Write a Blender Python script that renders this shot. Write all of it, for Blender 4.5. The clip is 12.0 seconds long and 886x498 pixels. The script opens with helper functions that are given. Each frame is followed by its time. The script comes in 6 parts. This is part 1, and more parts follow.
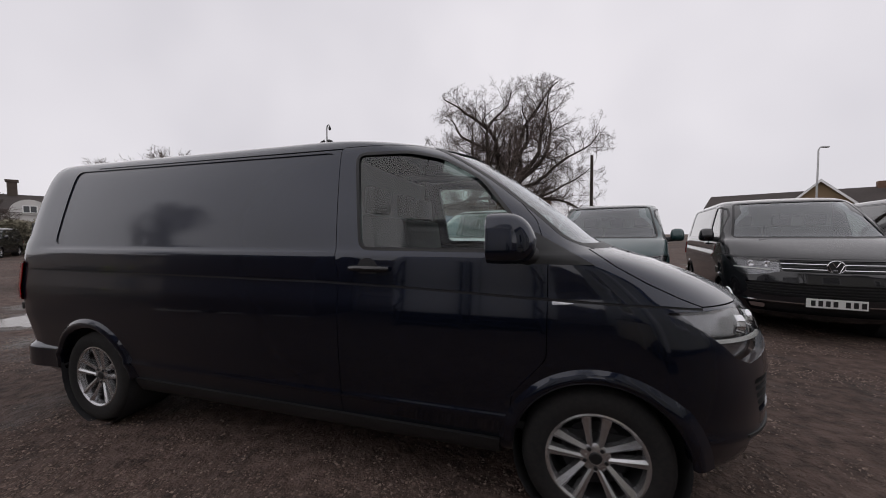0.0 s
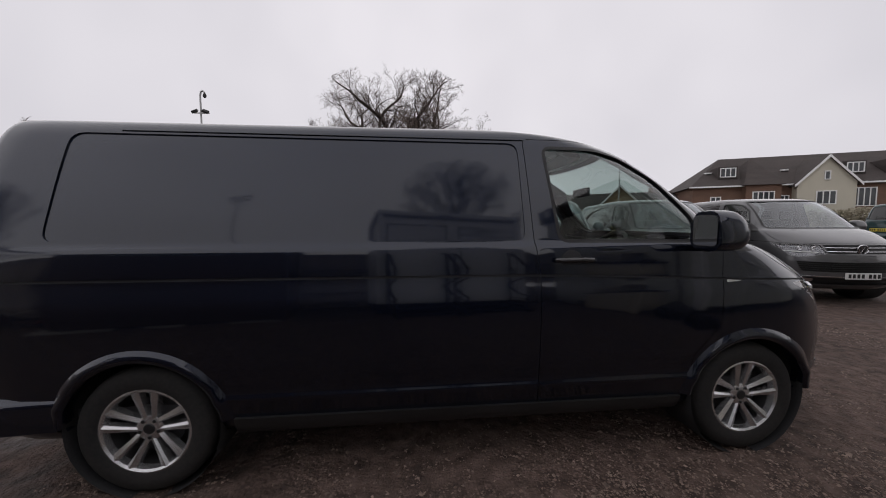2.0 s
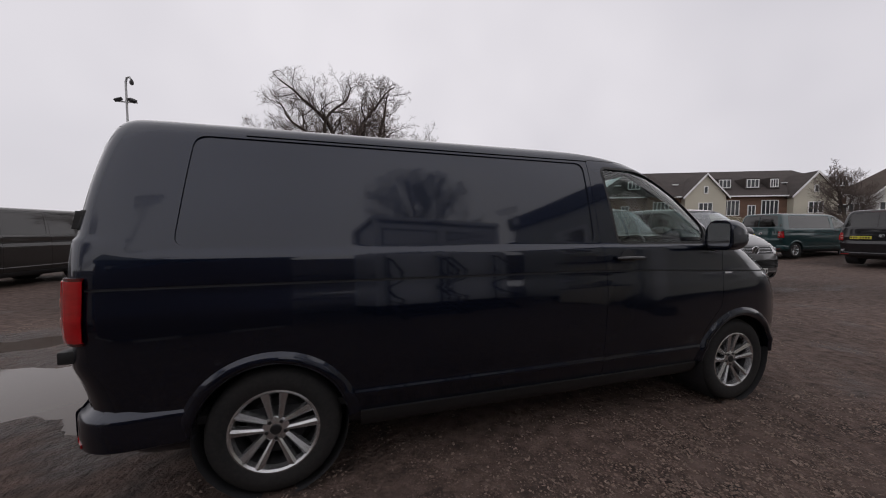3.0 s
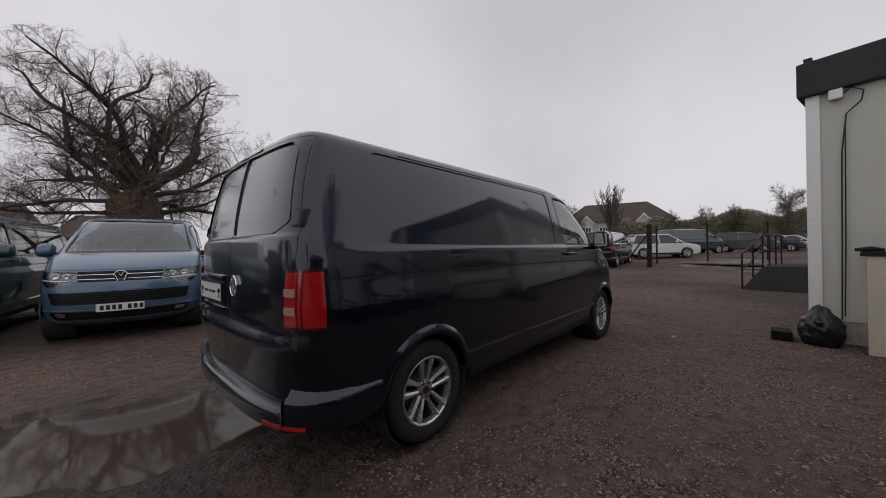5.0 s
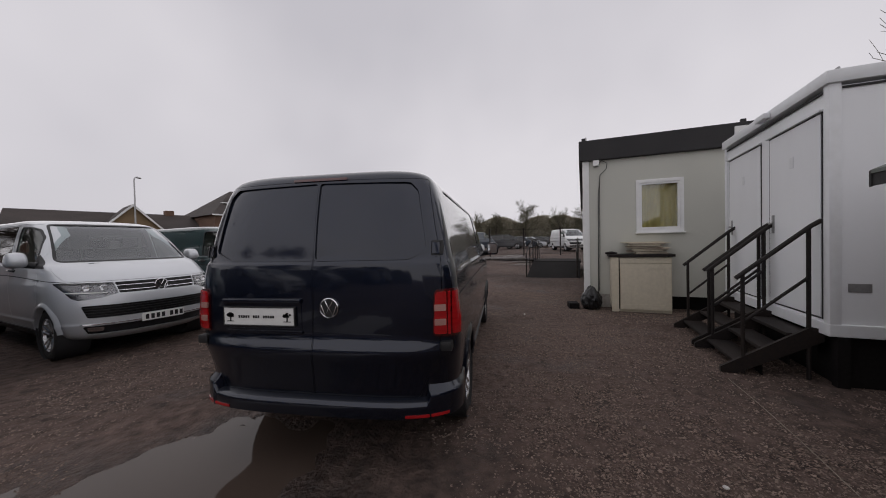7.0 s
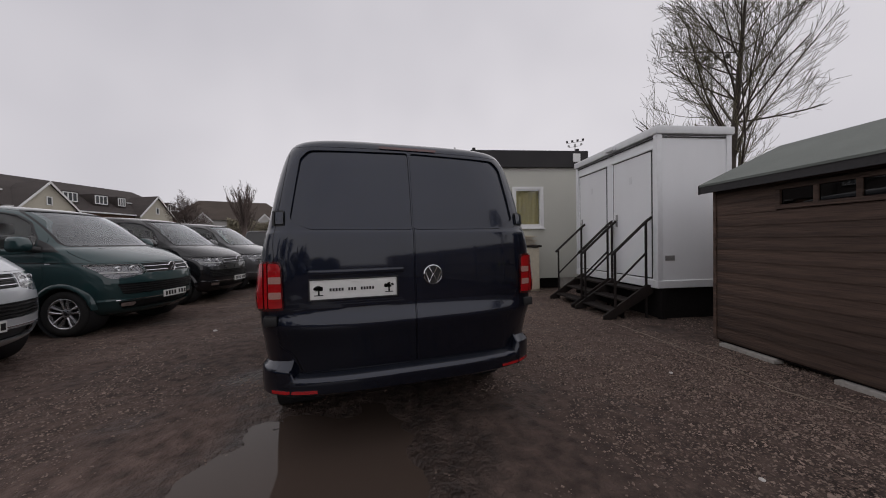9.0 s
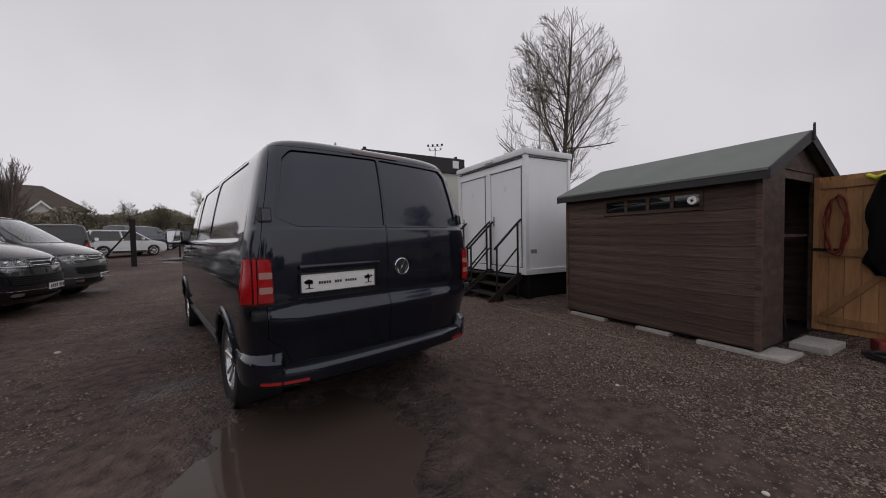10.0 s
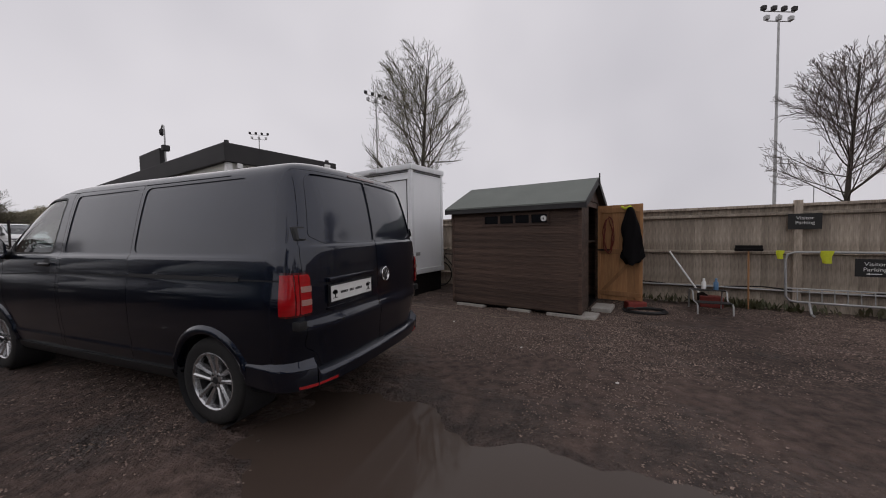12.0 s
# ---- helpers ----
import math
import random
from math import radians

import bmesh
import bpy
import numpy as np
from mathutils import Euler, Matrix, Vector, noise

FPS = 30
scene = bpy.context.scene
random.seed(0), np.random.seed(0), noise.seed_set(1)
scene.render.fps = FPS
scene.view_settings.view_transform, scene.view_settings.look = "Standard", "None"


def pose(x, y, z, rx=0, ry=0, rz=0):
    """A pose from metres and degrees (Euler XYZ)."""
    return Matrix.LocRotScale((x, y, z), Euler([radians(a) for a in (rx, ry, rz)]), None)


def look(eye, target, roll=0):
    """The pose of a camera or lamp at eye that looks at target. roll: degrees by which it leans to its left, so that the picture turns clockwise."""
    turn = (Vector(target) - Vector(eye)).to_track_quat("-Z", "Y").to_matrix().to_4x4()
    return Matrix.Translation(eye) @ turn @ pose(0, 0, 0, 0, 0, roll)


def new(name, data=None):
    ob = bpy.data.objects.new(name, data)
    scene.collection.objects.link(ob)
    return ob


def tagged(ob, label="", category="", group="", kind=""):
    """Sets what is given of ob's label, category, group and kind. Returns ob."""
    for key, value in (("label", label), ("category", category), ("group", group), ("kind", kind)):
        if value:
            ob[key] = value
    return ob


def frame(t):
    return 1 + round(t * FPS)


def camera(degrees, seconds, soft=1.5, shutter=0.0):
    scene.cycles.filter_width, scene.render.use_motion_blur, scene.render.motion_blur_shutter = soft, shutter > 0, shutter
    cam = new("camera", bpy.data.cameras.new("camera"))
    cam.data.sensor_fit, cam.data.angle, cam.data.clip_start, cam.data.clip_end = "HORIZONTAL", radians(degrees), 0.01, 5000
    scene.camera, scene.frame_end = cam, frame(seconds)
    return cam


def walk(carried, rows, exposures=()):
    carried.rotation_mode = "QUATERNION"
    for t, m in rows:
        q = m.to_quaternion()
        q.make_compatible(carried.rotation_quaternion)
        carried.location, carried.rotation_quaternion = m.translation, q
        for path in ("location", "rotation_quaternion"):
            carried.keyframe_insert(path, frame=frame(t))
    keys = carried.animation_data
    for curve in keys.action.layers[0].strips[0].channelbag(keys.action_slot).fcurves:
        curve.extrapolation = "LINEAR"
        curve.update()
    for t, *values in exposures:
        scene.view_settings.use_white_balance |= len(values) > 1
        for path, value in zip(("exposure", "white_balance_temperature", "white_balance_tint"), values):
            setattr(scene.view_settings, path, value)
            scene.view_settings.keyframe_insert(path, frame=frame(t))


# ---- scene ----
cam = camera(105.0, 12.0, soft=1.0)
walk(cam, [
    (0.0, pose(1.503, -2.555, 1.372, 87.61, 0.25, 16.52)),
    (0.5, pose(1.027, -2.722, 1.398, 87.10, 0.26, 11.17)),
    (1.0, pose(0.585, -2.784, 1.419, 86.26, 0.53, 5.17)),
    (1.5, pose(0.173, -2.808, 1.417, 85.98, 0.42, -0.12)),
    (2.0, pose(-0.297, -2.739, 1.388, 86.06, 0.22, -5.66)),
    (2.5, pose(-0.855, -2.802, 1.378, 86.67, 0.11, -10.16)),
    (2.7, pose(-1.040, -2.825, 1.403, 86.67, 0.08, -12.66)),
    (4.3, pose(-2.580, -2.761, 1.245, 89.89, 0.60, -36.30)),
    (4.5, pose(-2.765, -2.703, 1.255, 90.09, 0.66, -39.02)),
    (5.0, pose(-3.239, -2.519, 1.267, 90.03, 0.95, -47.33)),
    (5.5, pose(-3.599, -2.243, 1.277, 90.11, 1.12, -53.82)),
    (6.0, pose(-3.943, -1.936, 1.358, 89.99, 1.28, -60.75)),
    (6.5, pose(-4.302, -1.635, 1.408, 89.40, 1.31, -72.83)),
    (7.0, pose(-4.608, -1.230, 1.466, 89.00, 1.23, -80.25)),
    (8.8, pose(-4.783, 0.342, 1.338, 88.84, 1.06, -104.82)),
    (9.0, pose(-4.748, 0.534, 1.273, 88.88, 1.06, -108.48)),
    (9.5, pose(-4.661, 0.965, 1.317, 88.37, 0.98, -120.31)),
    (10.0, pose(-4.778, 1.387, 1.281, 87.99, 1.02, -131.29)),
    (10.5, pose(-4.902, 1.761, 1.317, 87.61, 0.98, -144.88)),
    (11.0, pose(-4.777, 2.103, 1.382, 87.68, 1.05, -151.41)),
    (11.5, pose(-4.612, 2.433, 1.408, 87.58, 1.01, -156.39)),
    (12.0, pose(-4.213, 2.632, 1.420, 87.44, 1.03, -158.92)),
], exposures=[(0.0, 0.12), (2.6, 0.12), (4.4, -0.08), (12.0, -0.08)])

# ---- overcast daylight ----
world = bpy.data.worlds.new("overcast_sky")
scene.world = world
world.use_nodes = True
wn, wl = world.node_tree.nodes, world.node_tree.links
wn.clear()
w_out = wn.new("ShaderNodeOutputWorld")
w_bg = wn.new("ShaderNodeBackground")
w_sky = wn.new("ShaderNodeTexSky")
w_sky.sky_type, w_sky.sun_disc = "NISHITA", False
w_sky.sun_elevation, w_sky.sun_rotation = radians(89), radians(159)
w_mul = wn.new("ShaderNodeVectorMath")
w_mul.operation = "SCALE"
w_mul.inputs["Scale"].default_value = 0.04
w_co = wn.new("ShaderNodeTexCoord")
w_noise = wn.new("ShaderNodeTexNoise")
w_noise.inputs["Scale"].default_value = 1.6
w_noise.inputs["Detail"].default_value = 3.0
w_ramp = wn.new("ShaderNodeValToRGB")
w_ramp.color_ramp.elements[0].color = (0.61, 0.59, 0.635, 1)
w_ramp.color_ramp.elements[1].color = (0.80, 0.77, 0.81, 1)
w_ramp.color_ramp.elements[0].position, w_ramp.color_ramp.elements[1].position = 0.3, 0.7
w_mix = wn.new("ShaderNodeMixRGB")
w_mix.inputs[0].default_value = 0.93
wl.new(w_co.outputs["Generated"], w_noise.inputs["Vector"])
wl.new(w_noise.outputs["Fac"], w_ramp.inputs[0])
wl.new(w_sky.outputs["Color"], w_mul.inputs[0])
wl.new(w_mul.outputs["Vector"], w_mix.inputs[1])
wl.new(w_ramp.outputs["Color"], w_mix.inputs[2])
wl.new(w_mix.outputs["Color"], w_bg.inputs["Color"])
w_bg.inputs["Strength"].default_value = 1.0
wl.new(w_bg.outputs["Background"], w_out.inputs["Surface"])
sun_data = bpy.data.lights.new("sun", "SUN")
sun_data.energy, sun_data.angle, sun_data.color = 0.6, radians(180), (1.0, 0.97, 0.94)
sun = new("sun", sun_data)
sun.matrix_world = look((0, 0, 30), (-.02, .05, 0))


# ---- materials ----
def mat(name, c1, c2=None, rough=0.6, metal=0.0, scale=25.0, wide=1.5, bump=0.15, dist=0.01, coat=0.0, rough2=None, ior=1.45, stretch=(1, 1, 1), island=False):
    """A surface whose colour, gloss and relief vary at a fine and a wide scale."""
    m = bpy.data.materials.new(name)
    m.use_nodes = True
    n, l = m.node_tree.nodes, m.node_tree.links
    b = n["Principled BSDF"]
    c2 = c2 or tuple(0.75 * v for v in c1)
    co, mp = n.new("ShaderNodeTexCoord"), n.new("ShaderNodeMapping")
    mp.inputs["Scale"].default_value = stretch
    l.new(co.outputs["Object"], mp.inputs["Vector"])
    fine, broad = n.new("ShaderNodeTexNoise"), n.new("ShaderNodeTexNoise")
    fine.inputs["Scale"].default_value, broad.inputs["Scale"].default_value = scale, wide
    fine.inputs["Detail"].default_value, broad.inputs["Detail"].default_value = 6, 4
    l.new(mp.outputs[0], fine.inputs["Vector"]), l.new(mp.outputs[0], broad.inputs["Vector"])
    add = n.new("ShaderNodeMath")
    add.operation = "ADD"
    l.new(fine.outputs["Fac"], add.inputs[0]), l.new(broad.outputs["Fac"], add.inputs[1])
    ramp = n.new("ShaderNodeMapRange")
    ramp.inputs["From Min"].default_value, ramp.inputs["From Max"].default_value = 0.7, 1.3
    l.new(add.outputs[0], ramp.inputs["Value"])
    mix = n.new("ShaderNodeMixRGB")
    mix.inputs[1].default_value, mix.inputs[2].default_value = (*c1, 1), (*c2, 1)
    l.new(ramp.outputs["Result"], mix.inputs[0])
    last = mix.outputs[0]
    if island:
        info, geo, pick = n.new("ShaderNodeObjectInfo"), n.new("ShaderNodeNewGeometry"), n.new("ShaderNodeMath")
        pick.operation = "ADD"
        l.new(info.outputs["Random"], pick.inputs[0]), l.new(geo.outputs["Random Per Island"], pick.inputs[1])
        rng = n.new("ShaderNodeMapRange")
        rng.inputs["From Max"].default_value = 2.0
        rng.inputs["To Min"].default_value, rng.inputs["To Max"].default_value = 0.62, 1.38
        l.new(pick.outputs[0], rng.inputs["Value"])
        hsv = n.new("ShaderNodeHueSaturation")
        l.new(rng.outputs["Result"], hsv.inputs["Value"]), l.new(last, hsv.inputs["Color"])
        last = hsv.outputs["Color"]
    l.new(last, b.inputs["Base Color"])
    rr = n.new("ShaderNodeMapRange")
    rr.inputs["To Min"].default_value, rr.inputs["To Max"].default_value = rough, rough if rough2 is None else rough2
    l.new(broad.outputs["Fac"], rr.inputs["Value"])
    l.new(rr.outputs["Result"], b.inputs["Roughness"])
    b.inputs["Metallic"].default_value, b.inputs["IOR"].default_value = metal, ior
    b.inputs["Coat Weight"].default_value, b.inputs["Coat Roughness"].default_value = coat, 0.03
    if bump:
        bp = n.new("ShaderNodeBump")
        bp.inputs["Strength"].default_value, bp.inputs["Distance"].default_value = bump, dist
        l.new(fine.outputs["Fac"], bp.inputs["Height"])
        l.new(bp.outputs["Normal"], b.inputs["Normal"])
    return m


def glass_mat(name, tint, gloss=(1, 1, 1), least=0.065):
    """A thin pane: tinted and clear, with the mirror of its surface."""
    m = bpy.data.materials.new(name)
    m.use_nodes = True
    n, l = m.node_tree.nodes, m.node_tree.links
    n.clear()
    out, mix, tr, gl, lw = (n.new("ShaderNode" + k) for k in ("OutputMaterial", "MixShader", "BsdfTransparent", "BsdfGlossy", "LayerWeight"))
    pw, fr = n.new("ShaderNodeMath"), n.new("ShaderNodeMapRange")
    pw.operation = "POWER"
    pw.inputs[1].default_value = 4.0
    lw.inputs["Blend"].default_value = 0.5
    l.new(lw.outputs["Facing"], pw.inputs[0]), l.new(pw.outputs[0], fr.inputs["Value"])
    tr.inputs["Color"].default_value, gl.inputs["Color"].default_value, gl.inputs["Roughness"].default_value = (*tint, 1), (*gloss, 1), 0.02
    fr.inputs["To Min"].default_value, fr.inputs["To Max"].default_value = least, 0.95
    l.new(fr.outputs[0], mix.inputs[0]), l.new(tr.outputs[0], mix.inputs[1]), l.new(gl.outputs[0], mix.inputs[2]), l.new(mix.outputs[0], out.inputs[0])
    return m


def car_paint(name, c, metal=0.0, rough=0.45):
    m = mat(name, c, tuple(v * 0.82 + 0.0008 for v in c), rough=rough, rough2=rough + 0.12, metal=metal, scale=420, wide=1.2, bump=0.0, coat=1.0)
    m.node_tree.nodes["Principled BSDF"].inputs["Specular IOR Level"].default_value = 0.15
    m.node_tree.nodes["Principled BSDF"].inputs["Coat IOR"].default_value = 1.58
    return m


PAINT_NIGHT = car_paint("midnight_blue_paint", (0.0060, 0.0098, 0.0235), 0.75, 0.32)
PAINT_NIGHT.node_tree.nodes["Principled BSDF"].inputs["Coat Roughness"].default_value = 0.06
PAINT_NIGHT.node_tree.nodes["Principled BSDF"].inputs["Coat IOR"].default_value = 1.55
PAINT_BLACK = car_paint("black_paint", (0.006, 0.006, 0.008))
PAINT_GREY = car_paint("indium_grey_paint", (0.088, 0.088, 0.092), 0.3, .4)
PAINT_SILVER = car_paint("silver_paint", (0.58, 0.60, 0.63), 0.4, .35)
PAINT_BLUE = car_paint("pale_blue_paint", (0.075, 0.135, 0.215), 0.4, .35)
PAINT_SLATE = car_paint("slate_blue_paint", (0.040, 0.052, 0.070), 0.3, .4)
PAINT_GREEN = car_paint("dark_green_paint", (0.016, 0.046, 0.049), 0.2, .4)
PAINT_WHITE = car_paint("white_paint", (0.72, 0.73, 0.74), 0.0)
PAINT_BROWN = car_paint("dark_bronze_paint", (0.022, 0.019, 0.018))
RUBBER = mat("tyre_rubber", (0.012, 0.012, 0.013), (0.024, 0.022, 0.021), rough=0.85, scale=60, bump=0.3, dist=0.004)
BLACK_PLASTIC = mat("black_plastic", (0.012, 0.012, 0.013), (0.020, 0.020, 0.021), rough=0.5, scale=200, bump=0.1, dist=0.002)
DARK_INSIDE = mat("cabin_trim", (0.018, 0.018, 0.020), (0.030, 0.030, 0.032), rough=0.8, scale=90, bump=0.1)
BULKHEAD = mat("grey_bulkhead_board", (0.20, 0.21, 0.20), (0.16, 0.17, 0.165), rough=0.7, scale=30, bump=0.05)
SEAT_CLOTH = mat("grey_seat_cloth", (0.045, 0.045, 0.048), (0.03, 0.03, 0.032), rough=0.95, scale=300, bump=0.3, dist=0.003)
ALLOY = mat("alloy_silver", (0.60, 0.60, 0.61), (0.50, 0.50, 0.51), rough=0.20, rough2=0.30, metal=0.85, scale=80, bump=0.0)
CHROME = mat("chrome", (0.75, 0.75, 0.77), (0.65, 0.65, 0.67), rough=0.12, metal=1.0, scale=40, bump=0.0)
LAMP_RED = mat("red_lamp_lens", (0.40, 0.006, 0.009), (0.27, 0.004, 0.006), rough=0.16, scale=14, bump=0.10, dist=0.003, coat=1.0, stretch=(1, 1, 4))
LAMP_DEEP = mat("deep_red_lamp_rim", (0.085, 0.003, 0.004), (0.05, 0.002, 0.003), rough=0.12, scale=20, bump=0.0, coat=1.0)
LAMP_CLEAR = mat("clear_lamp_lens", (0.40, 0.22, 0.19), (0.30, 0.15, 0.13), rough=0.15, scale=140, bump=0.3, dist=0.003, coat=1.0)
LAMP_DARK = mat("headlamp_reflector", (0.20, 0.20, 0.215), (0.03, 0.03, 0.033), rough=0.18, metal=0.8, scale=26, bump=0.0)
PLATE_WHITE = mat("white_plate", (0.70, 0.70, 0.68), (0.62, 0.62, 0.61), rough=0.35, scale=30, bump=0.0)
PLATE_YELLOW = mat("yellow_plate", (0.62, 0.52, 0.05), (0.55, 0.46, 0.05), rough=0.35, scale=30, bump=0.0)
INK = mat("black_ink", (0.012, 0.012, 0.012), rough=0.5, bump=0.0)
GLASS = glass_mat("cab_glass", (0.70, 0.79, 0.75))
GLASS_SCREEN = glass_mat("windscreen_glass", (0.60, 0.67, 0.66), (0.95, 0.97, 1), 0.13)
GLASS_DARK = glass_mat("privacy_glass", (0.07, 0.08, 0.08))
GLASS_LENS = glass_mat("lamp_glass", (0.93, 0.94, 0.94))
MIRROR = mat("mirror_glass", (0.50, 0.51, 0.52), (0.46, 0.47, 0.48), rough=0.02, metal=1.0, bump=0.0)


# ---- building helpers ----
def finish(bm, name, material, smooth=None):
    me = bpy.data.meshes.new(name)
    bm.normal_update()
    bm.to_mesh(me)
    bm.free()
    me.materials.append(material)
    if smooth is not None:
        me.polygons.foreach_set("use_smooth", [True] * len(me.polygons))
        me.set_sharp_from_angle(angle=radians(smooth))
    return me


def part(name, bm, material, parent=None, label="", smooth=None):
    ob = new(name, finish(bm, name, material, smooth))
    ob.parent = parent
    return tagged(ob, label) if label else ob


def thing(name, label, category, group="", m=None, kind=""):
    """An empty at the base of a thing; its parts hang under it."""
    ob = tagged(new(name), label, category, group, kind)
    ob.empty_display_size = 0.2
    if m is not None:
        ob.matrix_basis = m
    return ob


def box(bm, x0, x1, y0, y1, z0, z1, bevel=0.0):
    vs = [bm.verts.new((x, y, z)) for x in (x0, x1) for y in (y0, y1) for z in (z0, z1)]
    fs = [bm.faces.new([vs[i] for i in f]) for f in ((0, 1, 3, 2), (4, 6, 7, 5), (0, 4, 5, 1), (2, 3, 7, 6), (0, 2, 6, 4), (1, 5, 7, 3))]
    if bevel:
        es = list({e for f in fs for e in f.edges})
        bmesh.ops.bevel(bm, geom=es, offset=bevel, segments=2, affect="EDGES", profile=0.6)
    return bm


def cube(x0, x1, y0, y1, z0, z1, bevel=0.0):
    return box(bmesh.new(), min(x0, x1), max(x0, x1), min(y0, y1), max(y0, y1), min(z0, z1), max(z0, z1), bevel)


def tube(bm, pts, r, sides=8, closed=False):
    """A round bar along points."""
    pts = [Vector(p) for p in pts]
    rings, up = [], None
    n = len(pts)
    for i, p in enumerate(pts):
        d = (pts[(i + 1) % n] - pts[i - 1]) if closed else (pts[min(i + 1, n - 1)] - pts[max(i - 1, 0)])
        d.normalize()
        a = d.orthogonal().normalized() if up is None else (up - d * up.dot(d)).normalized()
        up = a
        b = d.cross(a)
        rr = r[i] if isinstance(r, (list, tuple)) else r
        rings.append([bm.verts.new(p + (a * math.cos(2 * math.pi * k / sides) + b * math.sin(2 * math.pi * k / sides)) * rr) for k in range(sides)])
    for i in range(n if closed else n - 1):
        q, s = rings[i], rings[(i + 1) % n]
        for k in range(sides):
            bm.faces.new((q[k], q[(k + 1) % sides], s[(k + 1) % sides], s[k]))
    if not closed:
        bm.faces.new(rings[0][::-1]), bm.faces.new(rings[-1])
    return bm


def lathe(bm, profile, segs=32, axis="y", centre=(0, 0, 0), caps=False, loop=False):
    """Turns a profile of (radius, along) about an axis."""
    c, rings = Vector(centre), []
    for r, h in profile:
        ring = []
        for k in range(segs):
            a = 2 * math.pi * k / segs
            u, v = r * math.cos(a), r * math.sin(a)
            ring.append(bm.verts.new(c + Vector({"y": (u, h, v), "z": (u, v, h), "x": (h, u, v)}[axis])))
        rings.append(ring)
    for q, s in zip(rings, rings[1:] + rings[:1] if loop else rings[1:]):
        for k in range(segs):
            bm.faces.new((q[k], q[(k + 1) % segs], s[(k + 1) % segs], s[k]))
    if caps:
        bm.faces.new(rings[0]), bm.faces.new(rings[-1])
    bmesh.ops.recalc_face_normals(bm, faces=bm.faces)
    return bm


def rounded(poly, r=0.03, n=4):
    """A polygon with its corners rounded."""
    out, k = [], len(poly)
    for i in range(k):
        p, a, b = Vector(poly[i]), Vector(poly[i - 1]), Vector(poly[(i + 1) % k])
        da, db = a - p, b - p
        q = min(r, da.length * 0.45, db.length * 0.45)
        s, e = p + da.normalized() * q, p + db.normalized() * q
        for j in range(n + 1):
            t = j / n
            out.append(s * (1 - t) ** 2 + p * 2 * t * (1 - t) + e * t * t)
    return [tuple(v) for v in out]


def prism(bm, poly, axis, lo, hi):
    """A polygon drawn out along an axis: (x, z) along y, (y, z) along x, (x, y) along z."""
    put = {"y": lambda u, v, w: (u, w, v), "x": lambda u, v, w: (w, u, v), "z": lambda u, v, w: (u, v, w)}[axis]
    a, b = [bm.verts.new(put(u, v, lo)) for u, v in poly], [bm.verts.new(put(u, v, hi)) for u, v in poly]
    fs = [bm.faces.new(a), bm.faces.new(b[::-1])]
    k = len(poly)
    for i in range(k):
        fs.append(bm.faces.new((a[i], b[i], b[(i + 1) % k], a[(i + 1) % k])))
    bmesh.ops.recalc_face_normals(bm, faces=fs)
    return bm


def boolean(bm, cutter, op):
    """bm cut by, or met with, another solid; both are used up."""
    meshes = [bpy.data.meshes.new("solid"), bpy.data.meshes.new("cutter")]
    bm.to_mesh(meshes[0]), cutter.to_mesh(meshes[1])
    bm.free(), cutter.free()
    obs = [new("solid", meshes[0]), new("cutter", meshes[1])]
    md = obs[0].modifiers.new("cut", "BOOLEAN")
    md.object, md.operation, md.solver = obs[1], op, "EXACT"
    bpy.context.view_layer.update()
    got = bpy.data.meshes.new_from_object(obs[0].evaluated_get(bpy.context.evaluated_depsgraph_get()))
    res = bmesh.new()
    res.from_mesh(got)
    for o in obs:
        bpy.data.objects.remove(o)
    for me in (*meshes, got):
        bpy.data.meshes.remove(me)
    return res


def smooth_curve(xs, ys):
    """A monotone cubic through the given values."""
    x, y = np.array(xs, float), np.array(ys, float)
    h, d = np.diff(x), np.diff(y) / np.diff(x)
    m = np.zeros(len(x))
    m[0], m[-1] = d[0], d[-1]
    for i in range(1, len(x) - 1):
        if d[i - 1] * d[i] > 0:
            w1, w2 = 2 * h[i] + h[i - 1], h[i] + 2 * h[i - 1]
            m[i] = (w1 + w2) / (w1 / d[i - 1] + w2 / d[i])

    def f(v):
        i = int(min(max(np.searchsorted(x, v) - 1, 0), len(h) - 1))
        t = (min(max(v, x[0]), x[-1]) - x[i]) / h[i]
        return (2 * t**3 - 3 * t**2 + 1) * y[i] + (t**3 - 2 * t**2 + t) * h[i] * m[i] + (-2 * t**3 + 3 * t**2) * y[i + 1] + (t**3 - t**2) * h[i] * m[i + 1]
    return f


# ---- the van: a long-wheelbase panel van, nose towards +x ----
from mathutils.bvhtree import BVHTree

HALF = smooth_curve((.26, .30, .36, .46, .488, .512, .62, .80, .93, .985, 1.04, 1.11, 1.13, 1.21, 1.27, 1.292, 1.32, 1.45, 1.60, 1.80, 1.87, 1.915, 1.945, 1.968, 1.983, 1.99),
                    (.80, .87, .905, .929, .937, .929, .942, .953, .958, .957, .950, .9405, .940, .936, .930, .913, .907, .884, .854, .806, .782, .755, .72, .65, .53, .36))
NOSE = smooth_curve((.26, .32, .40, .52, .70, .85, .95, 1.02, 1.055, 1.085, 1.12, 1.16, 1.20, 1.25, 1.285, 1.31, 1.48, 1.75, 1.86, 1.915, 1.945, 1.968, 1.983, 1.99),
                    (2.45, 2.55, 2.61, 2.645, 2.655, 2.637, 2.600, 2.55, 2.515, 2.475, 2.41, 2.32, 2.22, 2.08, 1.97, 1.89, 1.665, 1.315, 1.13, .95, .75, .45, 0.0, -.4))
